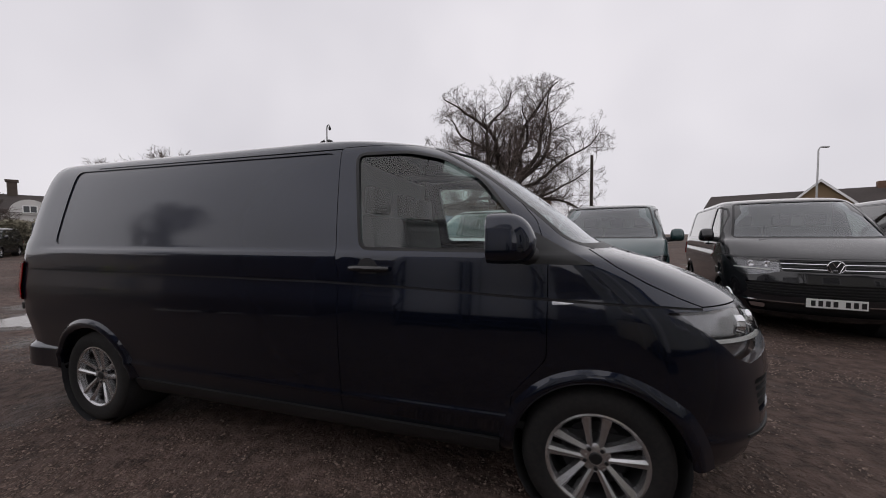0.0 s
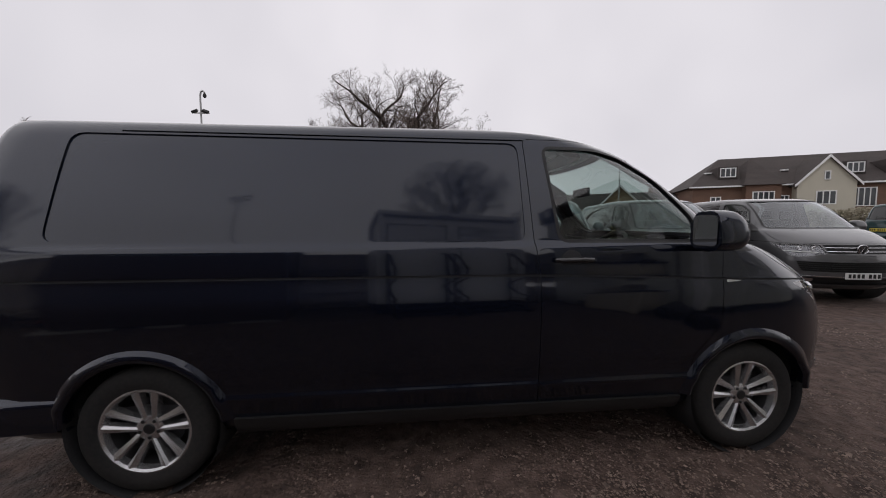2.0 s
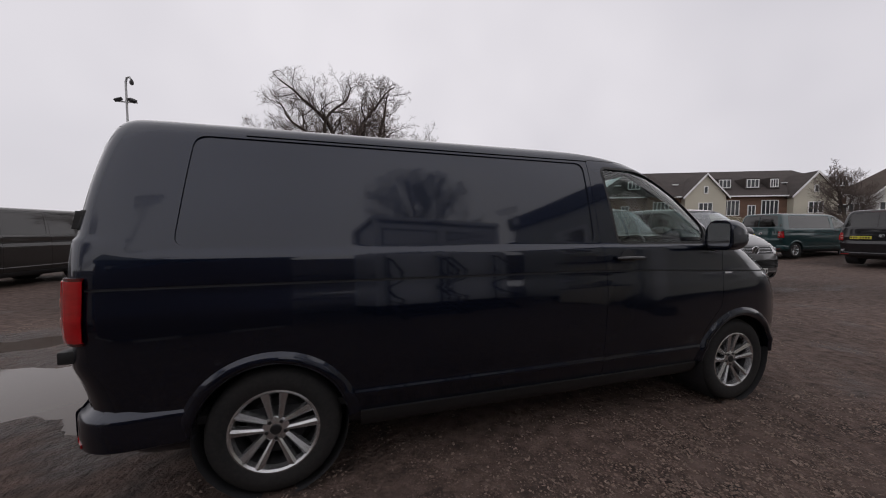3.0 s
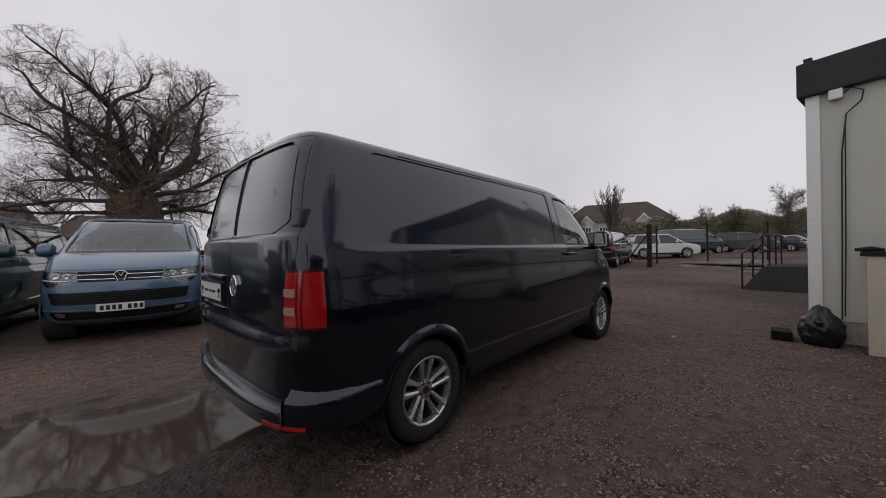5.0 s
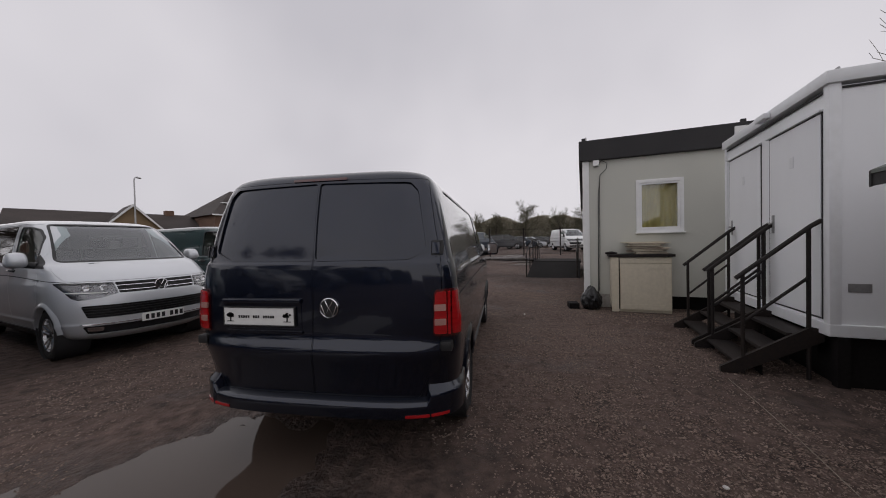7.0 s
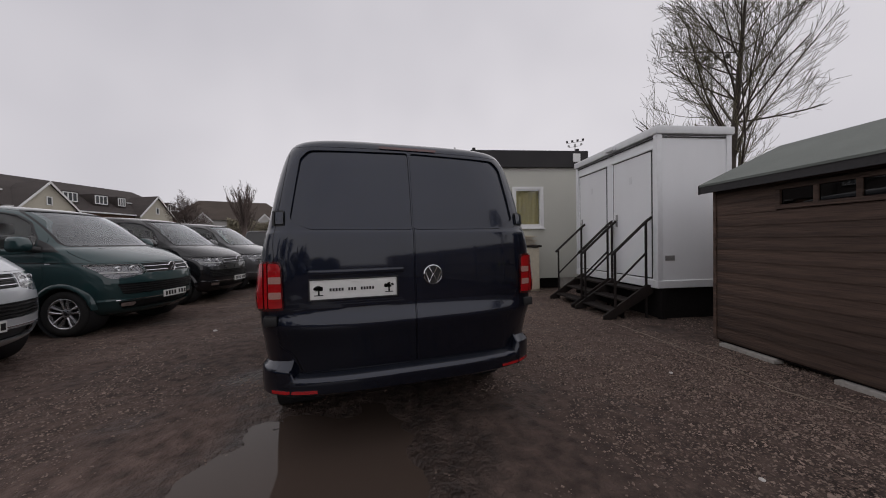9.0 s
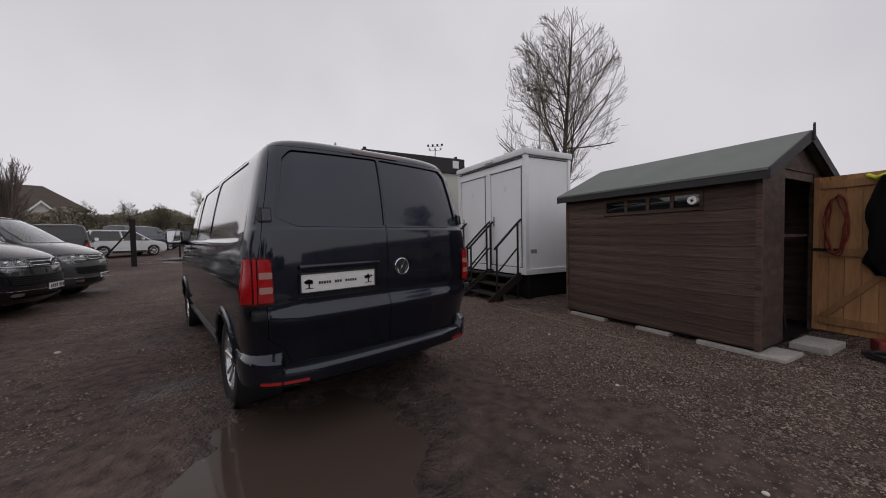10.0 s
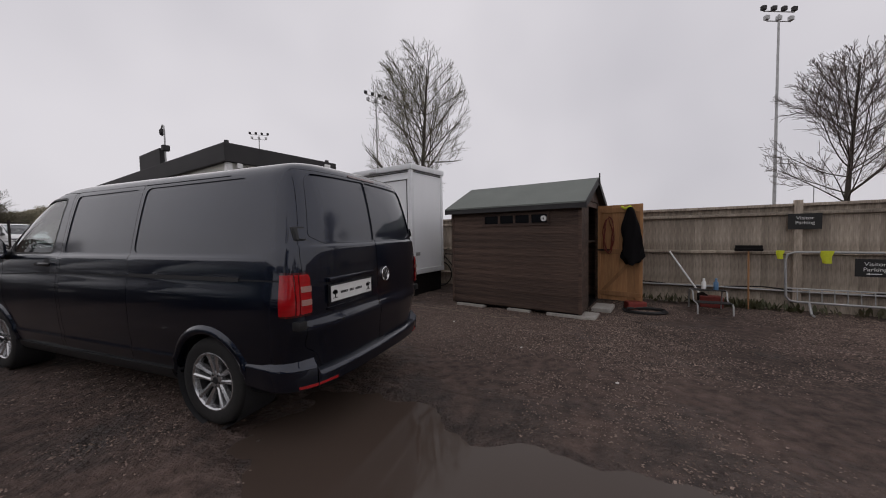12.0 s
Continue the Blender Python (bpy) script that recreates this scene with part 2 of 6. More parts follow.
TAIL = smooth_curve((.26, .34, .50, .66, .765, .80, .86, 1.00, 1.30, 1.345, 1.365, 1.45, 1.60, 1.80, 1.87, 1.915, 1.945, 1.968, 1.983, 1.99),
                    (-2.40, -2.50, -2.56, -2.575, -2.59, -2.585, -2.560, -2.560, -2.551, -2.547, -2.532, -2.522, -2.498, -2.455, -2.435, -2.418, -2.398, -2.365, -2.31, -2.2))
CAP_F = smooth_curve((.26, .90, 1.10, 1.31, 1.60, 1.9, 1.99), (.70, .74, .72, .50, .50, .55, .5))
CAP_X = smooth_curve((.26, 1.05, 1.25, 1.45, 1.99), (.82, .90, .80, .82, .86))
CAP_R = smooth_curve((.26, .62, .80, .95, 1.5, 1.99), (.36, .36, .30, .24, .22, .25))
CAP_E = smooth_curve((.26, .62, .95, 1.99), (.60, .58, .46, .44))
SLICES = sorted([.26, .28, .30, .33, .36, .41, .46, .475, .488, .50, .512, .53, .56, .62, .70, .745, .765, .78, .80, .83, .86, .90, .93, .96, .985, 1.0, 1.02, 1.04, 1.06, 1.08, 1.105, 1.13, 1.155, 1.18,
                 1.205, 1.23, 1.25, 1.27, 1.281, 1.292, 1.305, 1.32, 1.333, 1.345, 1.355, 1.365, 1.34, 1.38, 1.42, 1.48, 1.54, 1.60, 1.66, 1.72, 1.77, 1.81, 1.84, 1.87, 1.895, 1.915, 1.93, 1.945, 1.957, 1.968, 1.976, 1.983, 1.988, 1.99])


HALF_PLAIN = smooth_curve((1.04, 1.13, 1.21, 1.27, 1.32, 1.36, 1.45, 1.60), (.950, .940, .933, .924, .914, .904, .884, .854))


def half_at(z, x):
    """Half the width: the ledge under the windows fades out towards the tail."""
    if not 1.04 < z < 1.6:
        return HALF(z)
    t = min(1, max(0, (x + 2.28) / .30))
    t = t * t * (3 - 2 * t)
    return HALF(z) * t + HALF_PLAIN(z) * (1 - t)


def van_solid(inset=0.0):
    """The van's closed outer form, drawn in by inset."""
    bm, rings = bmesh.new(), []
    for z in SLICES:
        w, xf, xr = HALF(z) - inset, NOSE(z) - inset, TAIL(z) + inset
        zz = 1.125 + (z - 1.125) * (0.865 - inset) / 0.865
        lf, lr, er, ef = CAP_F(z), CAP_R(z), CAP_E(z), CAP_X(z)
        half = []
        for k in range(12):
            a = 0.5 * math.pi * k / 11
            half.append((xr + lr - lr * math.cos(a) ** er, (half_at(z, -2.4) - inset) * math.sin(a) ** er))
        for k in range(1, 26):
            t = k / 26
            xs = xr + lr + (xf - lf - xr - lr) * t ** 1.25
            half.append((xs, half_at(z, xs) - inset))
        for k in range(21):
            a = 0.5 * math.pi * (1 - k / 20)
            half.append((xf - lf + lf * math.cos(a) ** ef, w * math.sin(a) ** ef))
        ring = half + [(x, -y) for x, y in half[-2:0:-1]]
        rings.append([bm.verts.new((x, y, zz)) for x, y in ring])
    n = len(rings[0])
    for q, s in zip(rings, rings[1:]):
        for k in range(n):
            bm.faces.new((q[k], q[(k + 1) % n], s[(k + 1) % n], s[k]))
    bm.faces.new(rings[0][::-1]), bm.faces.new(rings[-1])
    bmesh.ops.recalc_face_normals(bm, faces=bm.faces)
    return bm


def van_skin(outer, inner):
    return boolean(van_solid(outer), van_solid(inner), "DIFFERENCE")


def outer_sheet(bm, way):
    """Keeps the outward face of a thin pane."""
    bm.normal_update()
    bmesh.ops.delete(bm, geom=[f for f in bm.faces if f.normal.dot(Vector(way)) < .25], context="FACES")
    return bm


def mirrored(poly):
    return [(-u, v) for u, v in poly][::-1]


FRONT_AXLE, REAR_AXLE, WHEEL_Z, TYRE_R = 1.74, -1.66, 0.335, 0.335
CAB_WINDOW = rounded([(.475, 1.835), (.545, 1.303), (1.36, 1.297), (1.385, 1.42), (1.19, 1.665), (.98, 1.79), (.80, 1.828)], .05)
CAB_DOOR = rounded([(.425, .375), (.425, 1.12), (.395, 1.30), (.36, 1.885), (.80, 1.882), (1.02, 1.84), (1.25, 1.70), (1.47, 1.44), (1.52, 1.26), (1.515, .80), (1.36, .62), (1.33, .375)], .03)
LONG_PANEL = rounded([(-2.08, 1.315), (.345, 1.303), (.325, 1.86), (-2.01, 1.875)], .06)
SLIDE_PANEL = rounded([(-.64, 1.307), (.335, 1.303), (.29, 1.845), (-.68, 1.855)], .05)
BACK_PANEL = rounded([(-2.05, 1.315), (-.76, 1.308), (-.78, 1.856), (-1.97, 1.862)], .06)
SLIDE_DOOR = rounded([(-.70, .40), (.365, .375), (.365, 1.12), (.345, 1.30), (.31, 1.882), (-.73, 1.885)], .03)
SCREEN = rounded([(-.80, 1.315), (.80, 1.315), (.66, 1.875), (-.66, 1.875)], .06)
REAR_DOOR = rounded([(.006, .485), (.70, .485), (.745, .60), (.83, .66), (.855, 1.30), (.752, 1.90), (.006, 1.912)], .02)
REAR_PANEL = rounded([(.009, 1.374), (.64, 1.378), (.762, 1.43), (.700, 1.82), (.645, 1.878), (.009, 1.893)], .022)
BONNET_SIDE = [(1.60, 1.372), (1.70, 1.305), (1.81, 1.225), (1.94, 1.15), (2.07, 1.088), (2.16, 1.052), (2.9, 1.045), (2.9, 1.6), (1.60, 1.6)]
BONNET_PLAN = [(1.66, -1.0), (1.71, -.80), (1.84, -.60), (1.925, -.25), (1.935, 0), (1.925, .25), (1.84, .60), (1.71, .80), (1.66, 1.0), (3, 1.0), (3, -1.0)]
HEADLAMP = rounded([(.465, .885), (.485, 1.03), (.80, 1.040), (.930, 1.040), (.915, .99), (.850, .845), (.80, .812), (.62, .838)], .015)
GRILLE = rounded([(-.455, .885), (.455, .885), (.475, 1.03), (-.475, 1.03)], .02)
INTAKE = rounded([(-.74, .575), (.74, .575), (.79, .74), (-.79, .74)], .03)
LOWER = rounded([(-.72, .355), (.72, .355), (.78, .47), (-.78, .47)], .03)
SHOULDER_GROOVE = [(-2.43, 1.117), (.3, 1.108), (.8, 1.097), (1.45, 1.071), (2.0, 1.055), (2.16, 1.042), (2.16, 1.051), (2.0, 1.065), (1.45, 1.083), (.8, 1.109), (.3, 1.120), (-2.43, 1.129)]
ROOF_GROOVE = [(-1.78, 1.884), (.82, 1.872), (.82, 1.881), (-1.78, 1.893)]


def grown(poly, d):
    """The outline set outwards by d."""
    out, k = [], len(poly)
    area = sum(poly[i - 1][0] * poly[i][1] - poly[i][0] * poly[i - 1][1] for i in range(k))
    s = 1 if area > 0 else -1
    for i in range(k):
        a, b = Vector(poly[i - 1]), Vector(poly[(i + 1) % k])
        t = (b - a).normalized()
        out.append((poly[i][0] + s * t.y * d, poly[i][1] - s * t.x * d))
    return out


def both_sides(bm, poly, lo, hi):
    prism(bm, poly, "y", lo, hi), prism(bm, poly, "y", -hi, -lo)
    return bm


def skin_patch(poly, axis, lo, hi, outer, inner):
    """A piece of the van's skin within an outline."""
    return boolean(van_skin(outer, inner), prism(bmesh.new(), poly, axis, lo, hi), "INTERSECT")


def groove(side):
    """The thin line along the shoulder, as a cutter."""
    return skin_patch(SHOULDER_GROOVE, "y", *((.5, 1.3) if side > 0 else (-1.3, -.5)), -.01, .020)


def bonnet_block(d):
    return boolean(prism(bmesh.new(), grown(BONNET_SIDE, d), "y", -1.3, 1.3), prism(bmesh.new(), grown(BONNET_PLAN, d), "z", .9, 1.55), "INTERSECT")


def make_wheel():
    """Tyre, ten-spoke rim and hub, facing +y."""
    tyre = bmesh.new()
    prof = [(.215, -.095), (.232, -.105), (.27, -.112), (.305, -.108), (.325, -.092), (.335, -.06), (.335, .06), (.325, .092), (.305, .108), (.27, .112), (.232, .105), (.215, .095)]
    lathe(tyre, prof, 40, loop=True)
    rim = bmesh.new()
    lathe(rim, [(.212, .055), (.222, .088), (.226, .100), (.216, .103), (.206, .094), (.200, .06)], 40, loop=True)
    for k in range(5):
        for s in (-1, 1):
            a = 2 * math.pi * (k + 0.25) / 5
            d, t = Vector((math.cos(a), 0, math.sin(a))), Vector((-math.sin(a), 0, math.cos(a)))
            p0, p1 = d * .050 + t * s * .022, d * .207 + t * s * .047
            ring = []
            for f, w in ((0, .0120), (.55, .0165), (1, .0225)):
                p, y = p0.lerp(p1, f), .068 + .027 * f
                ring.append([rim.verts.new(p + t * w * k_ + Vector((0, y + lift, 0))) for k_, lift in ((-1.25, -.035), (-1, -.003), (s * -.35, .006), (1, -.003), (1.25, -.035))])
            for q_, r_ in zip(ring, ring[1:]):
                for m_ in range(4):
                    rim.faces.new((q_[m_], q_[m_ + 1], r_[m_ + 1], r_[m_]))
    lathe(rim, [(.0001, .073), (.055, .073), (.068, .066), (.07, .02)], 24)
    bmesh.ops.recalc_face_normals(rim, faces=rim.faces)
    hub = bmesh.new()
    lathe(hub, [(.0001, .08), (.024, .079), (.029, .074), (.029, .06)], 20)
    for k in range(5):
        a = 2 * math.pi * (k + 0.75) / 5
        lathe(hub, [(.0001, .078), (.009, .077), (.010, .055)], 8, "y", (.048 * math.cos(a), 0, .048 * math.sin(a)))
    brake = lathe(bmesh.new(), [(.0001, .02), (.15, .02), (.155, .0), (.17, -.03), (.200, -.05), (.202, .058)], 28)
    return [finish(tyre, "tyre", RUBBER, 40), finish(rim, "rim", ALLOY, 30), finish(hub, "hub", BLACK_PLASTIC, 30), finish(brake, "brake_disc", DARK_INSIDE, 30)]


WHEEL_MESHES = make_wheel()


def add_wheel(parent, x, y, z=WHEEL_Z, r=TYRE_R, wide=1.0, name="wheel"):
    s = r / TYRE_R
    w = new(name, WHEEL_MESHES[2])
    w.parent = parent
    w.matrix_basis = pose(x, y, z, 0, 0, 0 if y > 0 else 180) @ Matrix.Diagonal((s, s * wide, s, 1))
    for me in (WHEEL_MESHES[0], WHEEL_MESHES[1], WHEEL_MESHES[3]):
        c = new(me.name.split(".")[0], me)
        c.parent = w
    return w


def arch_lip(x, side):
    """The raised lip round a wheel arch."""
    bm, rows = bmesh.new(), []
    for k in range(33):
        a = math.pi * (.035 + k / 32 * .93)
        row = []
        for r, out in ((.376, -.05), (.376, .010), (.388, .022), (.402, .024), (.424, .012), (.462, -.016)):
            z = WHEEL_Z + r * math.sin(a)
            row.append(bm.verts.new((x + r * math.cos(a), side * (HALF(max(z, .4)) + out), z)))
        rows.append(row)
    for q, s in zip(rows, rows[1:]):
        for j in range(5):
            bm.faces.new((q[j], q[j + 1], s[j + 1], s[j]))
    bmesh.ops.recalc_face_normals(bm, faces=bm.faces)
    return bm


def badge_disc(x, y, z, r, face):
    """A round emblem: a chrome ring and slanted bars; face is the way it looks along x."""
    ring, disc = bmesh.new(), bmesh.new()
    prof = [(r * .86, 0), (r * .88, .010), (r * .93, .014), (r, .010), (r * 1.0, 0)]
    lathe(ring, [(a, h * face) for a, h in prof], 28, "x", (x, y, z))
    lathe(disc, [(.0001, .006 * face), (r * .86, .006 * face), (r * .88, 0)], 28, "x", (x, y, z))
    marks = [tube(bmesh.new(), [(x + face * .008, y + r * u, z + r * v) for u, v in pts], r * .075, 5) for pts in (((-.42, .74), (0, -.05), (.42, .74)), ((-.80, .25), (-.40, -.74), (0, .08), (.40, -.74), (.80, .25)))]
    return ring, disc, marks


PLATE_BAR = finish(cube(-.0015, .0015, -.02, .02, -.034, .034), "bar", INK)


def number_plate(parent, x, y, z, face, material, bars=7, wide=.52, label="number plate with dark bars"):
    plate = part("number_plate", cube(x - .006, x + .006, y - wide / 2, y + wide / 2, z - .055, z + .055, .004), material, parent, label)
    for k in range(bars):
        u = y - wide * .42 + wide * .84 * (k + (.6 if k > bars // 2 else 0)) / (bars - .2)
        ob = new("bar", PLATE_BAR)
        ob.parent, ob.location = plate, (x + face * .007, u + .02, z)
    return plate


def tail_line():
    """The plan of the tail from the middle to the side, with the outward way and how far the bumper stands out."""
    half = [(-2.56 + .36 - .36 * math.cos(a) ** .60, .925 * math.sin(a) ** .60) for a in (0.5 * math.pi * k / 24 for k in range(25))]
    half = [p for p in half if p[1] < .725] + [(-2.498, .735)] + [p for p in half if p[1] > .745] + [(-2.12, .925), (-2.045, .925)]
    out = []
    for i, (x, y) in enumerate(half):
        a, b = half[i - 1] if i else (half[1][0], -half[1][1]), half[min(i + 1, len(half) - 1)]
        t = Vector((b[0] - a[0], b[1] - a[1])).normalized()
        out.append((x, y, Vector((-t.y, t.x)), .018 + .042 * min(1, max(0, (-2.1 - x) / .40))))
    return out


def tail_band(rows):
    """A sheet through rows of points, closed at its ends."""
    bm = bmesh.new()
    vs = [[bm.verts.new(p) for p in r] for r in rows]
    for q, s in zip(vs, vs[1:]):
        for j in range(len(q) - 1):
            bm.faces.new((q[j], s[j], s[j + 1], q[j + 1]))
    bm.faces.new(vs[0]), bm.faces.new(vs[-1])
    bmesh.ops.recalc_face_normals(bm, faces=bm.faces)
    return bm


FORM = van_solid()
FORM.normal_update()
FORM.faces.ensure_lookup_table()
FORM_TREE = BVHTree.FromBMesh(FORM)


def shade_by_form(me):
    """Gives outward faces the smooth normals of the van's form; cut edges stay crisp."""
    got, memo = [], {}
    for p in me.polygons:
        for li in p.loop_indices:
            vi = me.loops[li].vertex_index
            if vi not in memo:
                co = me.vertices[vi].co
                spot, _, fi, _ = FORM_TREE.find_nearest(co)
                f = FORM.faces[fi]
                ws = [1 / ((v.co - spot).length + 1e-4) ** 2 for v in f.verts]
                memo[vi] = sum((v.normal * w for v, w in zip(f.verts, ws)), Vector()).normalized()
            n = memo[vi]
            got.append(n if n.dot(p.normal) > .72 else p.normal.copy())
    me.normals_split_custom_set(got)


def rear_bumper():
    """A proud bumper: sloped ears at the corners, a low step between them."""
    rows = []
    for x, y, n, o in tail_line():
        for ear in ([False, True] if abs(y - .735) < 1e-6 else [y > .735]):
            zt, inn = (.655 if x < -2.15 else .655 - (x + 2.15) * 1.2, -.050) if ear else (.492, -.030)
            zo = .530 if ear else .468
            yy = y + (.025 if ear and abs(y - .735) < 1e-6 else 0)
            prof = [(-.05, .352), (o - .03, .356), (o - .004, .372), (o, .42), (o, zo - .028), (o - .003, zo - .014), (o - .012, zo - .003), (o - .024, zo + .004), (inn, zt), (inn - .03, zt - .01)]
            rows.append([(x + n.x * d, yy + n.y * d, z) for d, z in prof])
    return tail_band([[(x, -y, z) for x, y, z in r] for r in rows[:0:-1]] + rows)


def bumper_reflector(side):
    rows = [[(x + n.x * d, side * (y + n.y * d), z) for d, z in ((o - .02, .380), (o + .003, .380), (o + .003, .398), (o - .02, .398))] for x, y, n, o in tail_line() if .60 < y < .85]
    return tail_band(rows)


def build_van():
    """The meshes of a van, made once: name, mesh, kind of surface."""
    made = []

    def keep(name, bm, role, smooth=32, label="", under=None):
        me = finish(bm, name, INK, smooth)
        if name in ("body", "bonnet", "cab_door", "sliding_door", "rear_door", "side_panel", "rear_panel"):
            shade_by_form(me)
        made.append((name, me, role, label, under))

    body = van_skin(0.0, 0.028)
    cut = bmesh.new()
    for x in (FRONT_AXLE, REAR_AXLE):
        lathe(cut, [(.375, .58), (.375, 1.3)], 40, "y", (x, 0, WHEEL_Z), True), lathe(cut, [(.375, -1.3), (.375, -.58)], 40, "y", (x, 0, WHEEL_Z), True)
    body = boolean(body, cut, "DIFFERENCE")
    cut = both_sides(bmesh.new(), grown(CAB_DOOR, .004), .5, 1.3)
    prism(cut, LONG_PANEL, "y", -1.3, -.5)
    prism(cut, grown(SLIDE_DOOR, .004), "y", .5, 1.3), prism(cut, BACK_PANEL, "y", .5, 1.3)
    body = boolean(body, cut, "DIFFERENCE")
    cut = prism(bmesh.new(), SCREEN, "x", .7, 2.2)
    for poly in (REAR_DOOR, mirrored(REAR_DOOR)):
        prism(cut, grown(poly, .003), "x", -3, -2.25)
    prism(cut, HEADLAMP, "x", 1.9, 3), prism(cut, mirrored(HEADLAMP), "x", 1.9, 3)
    prism(cut, GRILLE, "x", 2.2, 3), prism(cut, INTAKE, "x", 2.2, 3), prism(cut, LOWER, "x", 2.2, 3)
    body = boolean(body, cut, "DIFFERENCE")
    cut = bmesh.new()
    both_sides(cut, ROOF_GROOVE, HALF(1.885) - .014, 1.3)
    body = boolean(boolean(body, cut, "DIFFERENCE"), bonnet_block(.0), "DIFFERENCE")
    body = boolean(boolean(body, groove(1), "DIFFERENCE"), groove(-1), "DIFFERENCE")
    keep("body", body, "paint")
    keep("bonnet", boolean(van_skin(.0, .026), bonnet_block(-.005), "INTERSECT"), "paint")
    for s in (-1, 1):
        lo, hi = (.5, 1.3) if s > 0 else (-1.3, -.5)
        door = skin_patch(CAB_DOOR, "y", lo, hi, 0, .027)
        door = boolean(door, prism(bmesh.new(), CAB_WINDOW, "y", lo, hi), "DIFFERENCE")
        door = boolean(door, groove(s), "DIFFERENCE")
        keep("cab_door", door, "paint")
        keep("cab_window", outer_sheet(skin_patch(grown(CAB_WINDOW, .002), "y", lo, hi, .008, .012), (0, s, 0)), "glass", 20)
        rim = boolean(skin_patch(grown(CAB_WINDOW, .012), "y", lo, hi, -.001, .010), prism(bmesh.new(), grown(CAB_WINDOW, -.006), "y", lo, hi), "DIFFERENCE")
        keep("window_seal", rim, "plastic", 30, "black rubber seal")
    keep("side_panel", skin_patch(LONG_PANEL, "y", -1.3, -.5, .006, .02), "side")
    keep("side_panel", skin_patch(BACK_PANEL, "y", .5, 1.3, .006, .02), "side")
    slide = boolean(skin_patch(SLIDE_DOOR, "y", .5, 1.3, 0, .027), prism(bmesh.new(), SLIDE_PANEL, "y", .5, 1.3), "DIFFERENCE")
    keep("sliding_door", boolean(slide, groove(1), "DIFFERENCE"), "paint")
    keep("side_panel", skin_patch(SLIDE_PANEL, "y", .5, 1.3, .006, .02), "side")
    keep("door_rail", skin_patch(rounded([(-2.02, 1.108), (-.74, 1.108), (-.74, 1.138), (-2.02, 1.138)], .01), "y", .5, 1.3, -.003, .01), "inside", 30, "black sliding door rail")
    for poly, s in ((REAR_DOOR, 1), (mirrored(REAR_DOOR), -1)):
        rp = REAR_PANEL if s > 0 else mirrored(REAR_PANEL)
        keep("rear_door", boolean(skin_patch(poly, "x", -3, -2.2, 0, .027), prism(bmesh.new(), rp, "x", -3, -2.2), "DIFFERENCE"), "paint")
        keep("rear_panel", skin_patch(rp, "x", -3, -2.2, .006, .02), "rear")
        keep("panel_lip", boolean(skin_patch(grown(rp, .011), "x", -3, -2.2, -.0035, .012), prism(bmesh.new(), grown(rp, -.001), "x", -3, -2.1), "DIFFERENCE"), "paint", 30)
    keep("windscreen", outer_sheet(skin_patch(grown(SCREEN, .003), "x", .7, 2.2, .006, .010), (.6, 0, .8)), "screen", 20)
    keep("screen_seal", boolean(skin_patch(grown(SCREEN, .012), "x", .7, 2.2, -.001, .010), prism(bmesh.new(), grown(SCREEN, -.012), "x", .6, 2.3), "DIFFERENCE"), "plastic", 30)
    for poly in (HEADLAMP, mirrored(HEADLAMP)):
        keep("headlamp", skin_patch(grown(poly, .002), "x", 1.9, 3, .045, .06), "reflector", 30, "chrome and grey headlamp")
        keep("lens", outer_sheet(skin_patch(poly, "x", 1.9, 3, .001, .005), (1, 0, 0)), "lens", 20, "", "headlamp")
        s = 1 if poly is HEADLAMP else -1
        for yy, rr in ((.58, .042), (.72, .042)):
            c_ = (1 - (yy / HALF(.965)) ** (2 / CAP_X(.965))) ** (CAP_X(.965) / 2)
            xx = NOSE(.965) - CAP_F(.965) * (1 - c_)
            bulb = lathe(bmesh.new(), [(rr, xx - .055), (rr, xx - .024), (rr * .86, xx - .020), (rr * .80, xx - .036), (rr * .35, xx - .048), (.0001, xx - .05)], 18, "x", (0, s * yy, .965))
            keep("bulb_housing", bulb, "chrome", 30, "", "headlamp")
        strip = skin_patch([(s * u, v) for u, v in ((.56, .895), (.885, .908), (.885, .920), (.56, .907))], "x", 1.9, 3, .008, .02)
        keep("light_strip", strip, "white", 30, "", "headlamp")
    keep("grille", skin_patch(grown(GRILLE, .004), "x", 2.2, 3, .022, .034), "plastic", 30, "black slatted grille")
    for z in (.918, .982):
        keep("grille_bar", skin_patch([(-.47, z), (.47, z), (.47, z + .007), (-.47, z + .007)], "x", 2.2, 3, .002, .02), "chrome", 30, "", "grille")
    for z in (.898, .945, .965, 1.012):
        keep("grille_slat", skin_patch([(-.45, z), (.45, z), (.45, z + .007), (-.45, z + .007)], "x", 2.2, 3, .008, .03), "plastic", 30, "", "grille")
    keep("air_intake", skin_patch(grown(INTAKE, .004), "x", 2.2, 3, .04, .055), "plastic", 30)
    for z in (.595, .63, .665, .70):
        keep("intake_slat", skin_patch([(-.77, z), (.77, z), (.77, z + .012), (-.77, z + .012)], "x", 2.2, 3, .006, .045), "plastic", 30, "", "air_intake")
    keep("chrome_strip", skin_patch([(-.80, .488), (.80, .488), (.80, .499), (-.80, .499)], "x", 2.0, 3, -.005, .01), "strip", 30, "thin bumper strip")
    keep("lower_intake", skin_patch(grown(LOWER, .004), "x", 2.2, 3, .035, .05), "plastic", 30)
